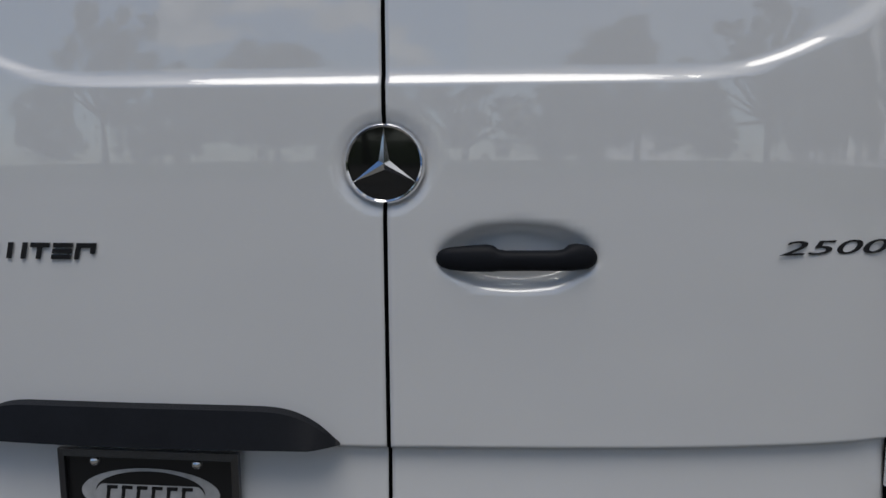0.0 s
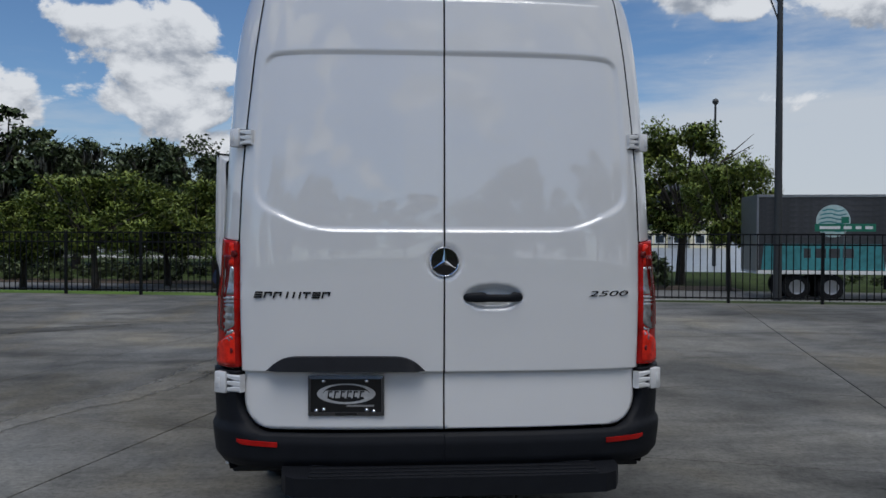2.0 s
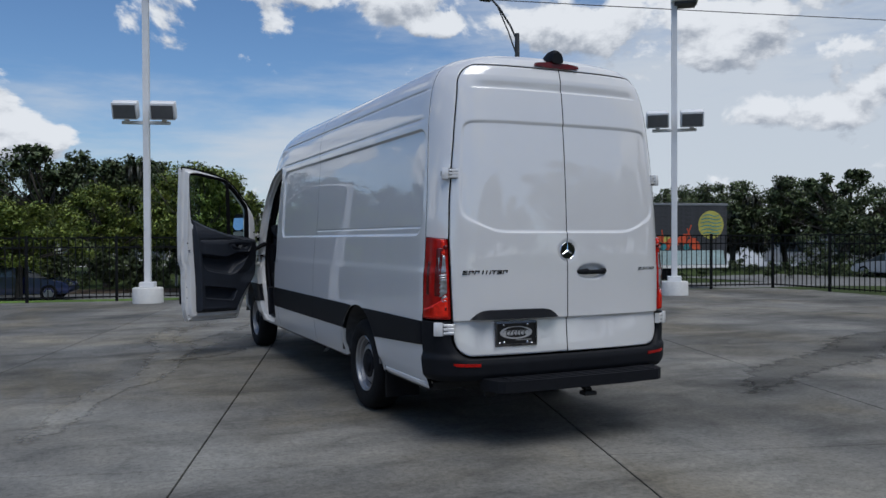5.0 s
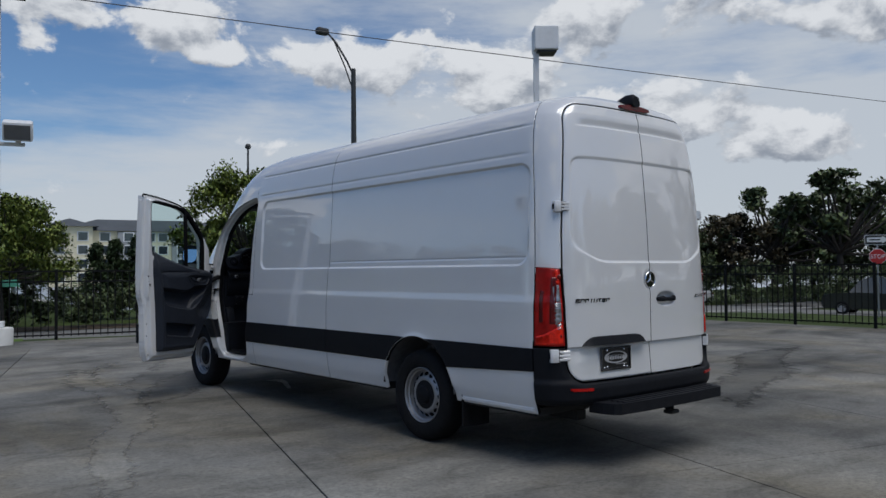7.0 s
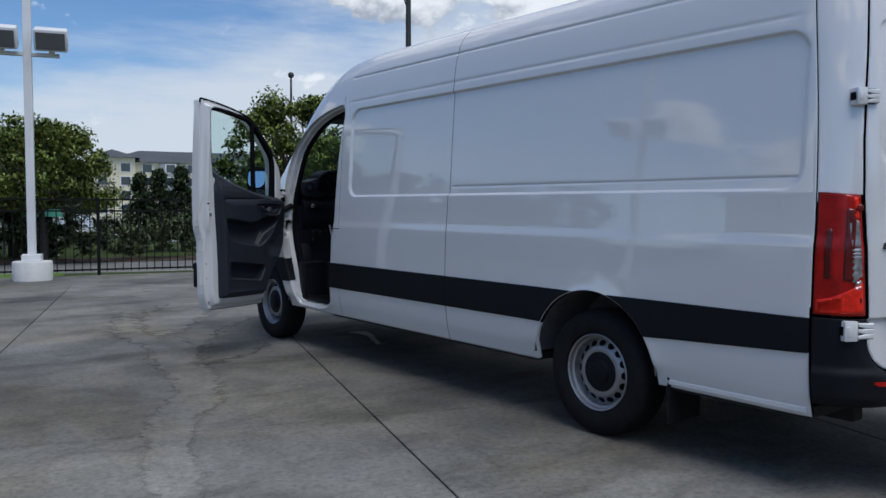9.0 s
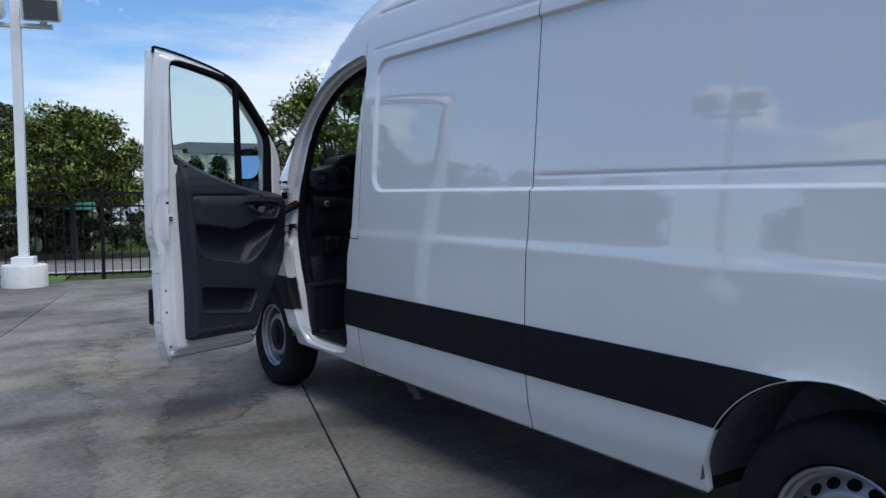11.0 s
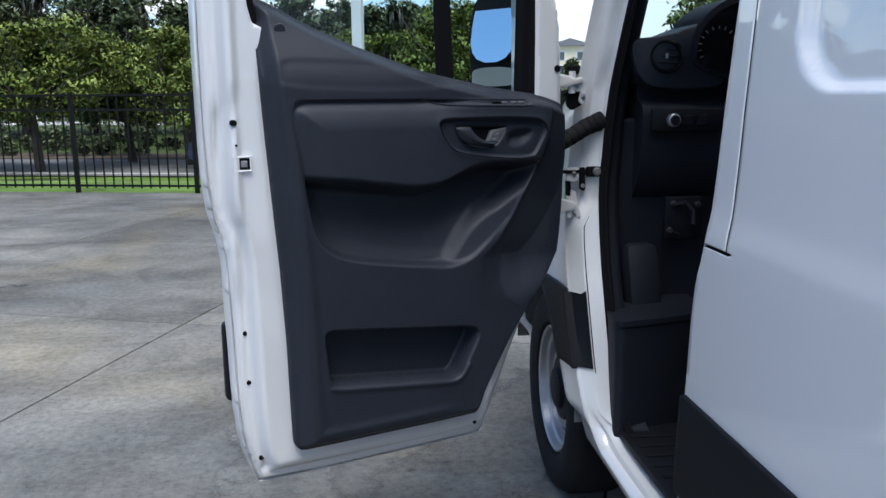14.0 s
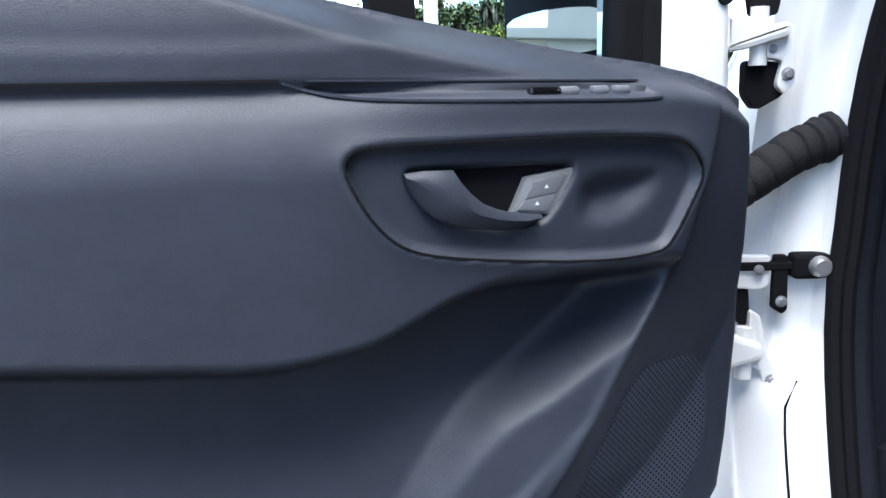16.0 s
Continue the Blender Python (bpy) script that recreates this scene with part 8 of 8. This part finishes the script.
# dark gaps behind the door edges
bm = bmesh.new()
pts = []
for f in np.linspace(0, 1, 61):
    z = 0.60 + f * 2.01
    hw = float(np.interp(z, *DOOR_HALF))
    pts.append((hw, z))
for s in (1, -1):
    a = [bm.verts.new((s * (w + 0.012), rear_y(w + 0.012, z) + 0.018, z)) for w, z in pts]
    b = [bm.verts.new((s * (w - 0.012), rear_y(w - 0.012, z) + 0.036, z)) for w, z in pts]
    for i in range(len(pts) - 1):
        bm.faces.new((a[i], a[i + 1], b[i + 1], b[i]))
    c = [bm.verts.new((s * 0.02, rear_y(0, z) + 0.026 + (0.014 if 1.45 < z < 2.2 or z < 0.85 else 0), z)) for w, z in pts] if s == 1 else None
    if c:
        d = [bm.verts.new((-0.02, rear_y(0, z) + 0.026 + (0.014 if 1.45 < z < 2.2 or z < 0.85 else 0), z)) for w, z in pts]
        for i in range(len(pts) - 1):
            bm.faces.new((c[i], c[i + 1], d[i + 1], d[i]))
part("door_seal", bm, SEAL, VAN)

# high brake light and roof camera
bm = bmesh.new()
out = chaikin([(-0.185, 2.603), (-0.165, 2.642), (0.165, 2.642), (0.185, 2.603)], 1)
prism(bm, out, 0.05, Matrix.Translation((-0.015, 0.150, 0)) @ FACE)
part("brake_light", bm, DARK_RED, VAN, "dark red high brake light")
bm = bmesh.new()
hump = chaikin([(-0.055, 0.0), (-0.055, 0.05), (-0.03, 0.10), (0.03, 0.10), (0.055, 0.05), (0.055, 0.0)], 2)
rings = []
for y, k in ((0.03, 0.80), (0.06, 1.0), (0.12, 1.0), (0.20, 0.72), (0.27, 0.35)):
    rings.append([bm.verts.new((-0.02 + x * k, y + 0.055, 2.635 + z * k)) for x, z in hump])
for a, b in zip(rings, rings[1:]):
    for i in range(len(hump)):
        j = (i + 1) % len(hump)
        bm.faces.new((a[i], a[j], b[j], b[i]))
bm.faces.new(rings[0]), bm.faces.new(rings[-1][::-1])
part("roof_camera", bm, PLASTIC, VAN, "black rear view camera hump", True)

# bumper reflectors, step and tow eye
for s in (1, -1):
    bm = bmesh.new()
    fr_, bk_ = [], []
    for k in range(9):
        x = 0.690 + 0.175 * k / 8
        slope = (rear_y(x + 0.01, 0.55) - rear_y(x - 0.01, 0.55)) / 0.02
        y = rear_y(x, 0.55) - 0.046 * math.hypot(1, slope)
        zl, zh = 0.550 + 0.006 * k / 8 + (0.008 if k == 8 else 0), 0.569 + 0.006 * k / 8
        fr_.append((bm.verts.new((s * x, y - 0.005, zl)), bm.verts.new((s * x, y - 0.005, zh))))
        bk_.append((bm.verts.new((s * x, y + 0.01, zl - 0.002)), bm.verts.new((s * x, y + 0.01, zh + 0.002))))
    for k in range(8):
        bm.faces.new((fr_[k][0], fr_[k + 1][0], fr_[k + 1][1], fr_[k][1]))
        bm.faces.new((fr_[k][0], bk_[k][0], bk_[k + 1][0], fr_[k + 1][0])), bm.faces.new((fr_[k][1], fr_[k + 1][1], bk_[k + 1][1], bk_[k][1]))
    for k in (0, 8):
        bm.faces.new((fr_[k][0], fr_[k][1], bk_[k][1], bk_[k][0]))
    part("reflector", bm, RED_LENS, VAN, "red bumper reflector")
bm = bmesh.new()
prism(bm, chaikin([(-0.66, -0.13), (-0.58, -0.20), (0.62, -0.20), (0.72, -0.13), (0.74, 0.10), (-0.68, 0.10)], 1), 0.075, Matrix.Translation((0, 0, 0.395)))
step = part("bumper_step", bm, PLASTIC, VAN, "black ribbed rear step", False)
for k in range(4):
    bm = bmesh.new()
    box(bm, (-0.55, -0.17 + 0.05 * k, 0.468), (0.62, -0.145 + 0.05 * k, 0.476), 0.003)
    part("step_rib", bm, PLASTIC, step)
bm = bmesh.new()
tube(bm, [(0.10, -0.02, 0.40), (0.10, -0.10, 0.345)], 0.03, 10)
box(bm, (0.05, -0.14, 0.315), (0.15, -0.06, 0.345), 0.01)
part("tow_eye", bm, UNDER, VAN, "black tow eye", True)
for s in (1, -1):
    bm = bmesh.new()
    box(bm, (-s * 0.96, 1.055, 0.18), (-s * 0.68, 1.075, 0.50), 0.006)
    part("mud_flap", bm, RUBBER, VAN, "black rubber mud flap")
    bm = bmesh.new()
    box(bm, (-s * 0.96, 0.30, 0.395), (-s * 0.90, 1.08, 0.425), 0.006)
    part("sill_edge", bm, PAINT, VAN)

for s in (1, -1):
    for x, z in ((0.880, 1.345), (0.890, 0.935)):
        y = rear_y(x, z)
        bm = bmesh.new()
        lathe(bm, [(0.0, 0.006), (0.011, 0.006), (0.015, 0.003), (0.016, -0.01), (0.0, -0.01)], 20, Matrix.Translation((s * (x + 0.010), y - 0.009, z)) @ Matrix.Rotation(s * 0.75, 4, "Z") @ pose(0, 0, 0, 90, 0, 0))
        part("lamp_bulb", bm, DARK_RED, LEFT_LENS if s < 0 else RIGHT_LENS, "dark red bulb", True)

# ---- the lot's concrete slabs ----
lot = bmesh.new()
prism(lot, [(-45, -45), (13.05, -45), (14.55, 11.68), along(0.03, -47)], 0.34, Matrix.Translation((0, 0, -0.36)))
LOT = tagged(bm_object("pavement", lot, SEAL), "stained grey concrete parking lot cut into slabs", "parking lot", kind="structure")
E1, E2 = Vector((0.306, 0.952, 0)), Vector((0.952, -0.306, 0))
A, B = 2.50, 2.66
SLAB_ME = bpy.data.meshes.new("slab")
sb = bmesh.new()
box(sb, (-A / 2 + 0.006, -B / 2 + 0.006, -0.06), (A / 2 - 0.006, B / 2 - 0.006, 0.0), 0.004)
sb.to_mesh(SLAB_ME)
sb.free()
SLAB_ME.materials.append(SLAB)
turn = math.atan2(E1.y, E1.x)
far = bmesh.new()
for i in range(-18, 8):
    for j in range(-16, 10):
        c = E1 * (2.05 + A * (i + 0.5)) + E2 * (0.145 + B * (j + 0.5))
        if c.y > 13.4 - 0.211 * c.x or c.x > 13.2 or c.x < -40 or c.y < -40:
            continue
        if -12.5 < c.x and -9.5 < c.y:
            s = new("slab", SLAB_ME)
            s.parent = LOT
            s.matrix_local = Matrix.Translation((c.x, c.y, 0)) @ Matrix.Rotation(turn, 4, "Z")
        else:
            box(far, (-A / 2 + 0.006, -B / 2 + 0.006, -0.06), (A / 2 - 0.006, B / 2 - 0.006, 0.0), 0, Matrix.Translation((c.x, c.y, 0)) @ Matrix.Rotation(turn, 4, "Z"))
tagged(part("slabs", far, SLAB, LOT), kind="stuff")
# the strip of concrete between the last slabs and the fence
edge = bmesh.new()
prism(edge, [along(-2.8, -47), along(-2.8, 13.4), (11.4, 9.8), (10.8, -45), (13.05, -45), (14.55, 11.68), along(0.03, -47)], 0.05, Matrix.Translation((0, 0, -0.058)))
part("edge_strip", edge, SLAB, LOT)


# stains that dried on the slabs: a pale run of cement water, damp dark patches; then a white mark
def stain(name, grid, gain, label, rim=1.0, lift=0.004):
    """A thin film on the slabs; grid is rows of (x, y) across the stain, thick in the middle and thin at its rim."""
    m = ground_material(name + "_film", gain)
    nt = m.node_tree
    p, out = nt.nodes["Principled BSDF"], nt.nodes["Material Output"]
    at = nt.nodes.new("ShaderNodeAttribute")
    at.attribute_name = "depth"
    geo = nt.nodes.new("ShaderNodeNewGeometry")
    n = node(nt, "ShaderNodeTexNoise", Scale=5.0, Detail=8.0, Roughness=0.65)
    nt.links.new(geo.outputs["Position"], n.inputs["Vector"])
    mul = nt.nodes.new("ShaderNodeMath")
    mul.operation, mul.inputs[1].default_value = "MULTIPLY_ADD", 1.6
    nt.links.new(n.outputs[0], mul.inputs[0]), nt.links.new(at.outputs["Fac"], mul.inputs[2])
    rg = nt.nodes.new("ShaderNodeMapRange")
    rg.interpolation_type = "SMOOTHSTEP"
    rg.inputs["From Min"].default_value, rg.inputs["From Max"].default_value, rg.inputs["To Max"].default_value = rim, rim + 0.40, 0.88
    nt.links.new(mul.outputs[0], rg.inputs["Value"])
    tr, mx = nt.nodes.new("ShaderNodeBsdfTransparent"), nt.nodes.new("ShaderNodeMixShader")
    nt.links.new(rg.outputs[0], mx.inputs[0]), nt.links.new(tr.outputs[0], mx.inputs[1]), nt.links.new(p.outputs[0], mx.inputs[2])
    nt.links.new(mx.outputs[0], out.inputs["Surface"])
    rows, cols = len(grid), len(grid[0])
    ob = mesh_object(name, [(x, y, lift) for r in grid for x, y in r], [(i * cols + j, i * cols + j + 1, (i + 1) * cols + j + 1, (i + 1) * cols + j) for i in range(rows - 1) for j in range(cols - 1)], m)
    d = [min(1.0, 2.2 * min(j, cols - 1 - j) / (cols - 1)) * min(1.0, 4 * min(i + 0.3, rows - 0.7 - i) / rows + 0.2) * (1 if 0 < j < cols - 1 else 0) for i in range(rows) for j in range(cols)]
    ob.data.attributes.new("depth", "FLOAT", "POINT").data.foreach_set("value", d)
    return tagged(keep(ob, LOT, label), kind="stuff")


def run_of(line, widths, n=80, cols=9):
    s = np.linspace(0, len(line) - 1, n)
    xs, ys = (smooth_curve(range(len(line)), [p[k] for p in line], s) for k in (0, 1))
    ws = np.interp(s, range(len(line)), widths)
    dx, dy = np.gradient(xs), np.gradient(ys)
    k = np.hypot(dx, dy)
    return [[(float(x - b / q * w * f), float(y + a / q * w * f)) for f in np.linspace(-1, 1, cols)] for x, y, a, b, q, w in zip(xs, ys, dx, dy, k, ws)]


stain("pale_run", run_of([(-3.45, 1.5), (-3.3, 1.9), (-3.07, 2.76), (-2.84, 3.38), (-2.54, 3.8), (-2.28, 4.51), (-2.14, 5.29), (-1.92, 6.2), (-1.95, 7.0), (-1.74, 7.9), (-1.60, 8.9)], [0.12, 0.20, 0.18, 0.21, 0.24, 0.22, 0.30, 0.30, 0.34, 0.36, 0.30]), 1.38, "pale dried run of cement water", 0.90)
stain("pale_patch", run_of([(-1.9, 6.5), (-1.55, 7.3), (-1.2, 8.1), (-0.75, 8.9), (-0.1, 9.5)], [0.2, 0.38, 0.60, 0.55, 0.3]), 1.30, "pale dried patch of cement water", 0.95, 0.0055)
stain("damp_patch", run_of([(-2.1, 4.9), (-1.65, 5.4), (-1.20, 6.05), (-0.85, 6.6), (-0.5, 7.1), (-0.2, 7.6)], [0.14, 0.34, 0.46, 0.46, 0.36, 0.15]), 0.86, "dark damp patch", 0.92, 0.007)
stain("damp_patch", run_of([(2.2, 0.5), (3.6, 1.4), (5.2, 1.9), (7.0, 2.9), (9.0, 3.2)], [0.2, 0.45, 0.55, 0.5, 0.2]), 0.75, "dark damp patch")
stain("damp_patch", run_of([(-8.4, 8.2), (-6.8, 8.5), (-5.2, 8.9), (-4.2, 9.6)], [0.2, 0.45, 0.4, 0.15]), 0.74, "dark damp patch")
# small white mark under the cab, five times the slab colour
stain("cement_splash", run_of([(-0.20, 5.76), (-0.06, 5.66), (-0.08, 5.50), (-0.16, 5.27), (-0.24, 5.08), (-0.30, 4.94), (-0.16, 4.93)], [0.10, 0.13, 0.08, 0.05, 0.05, 0.05, 0.04], 40, 7), 5.0, "small white mark", 1.0, 0.0085)
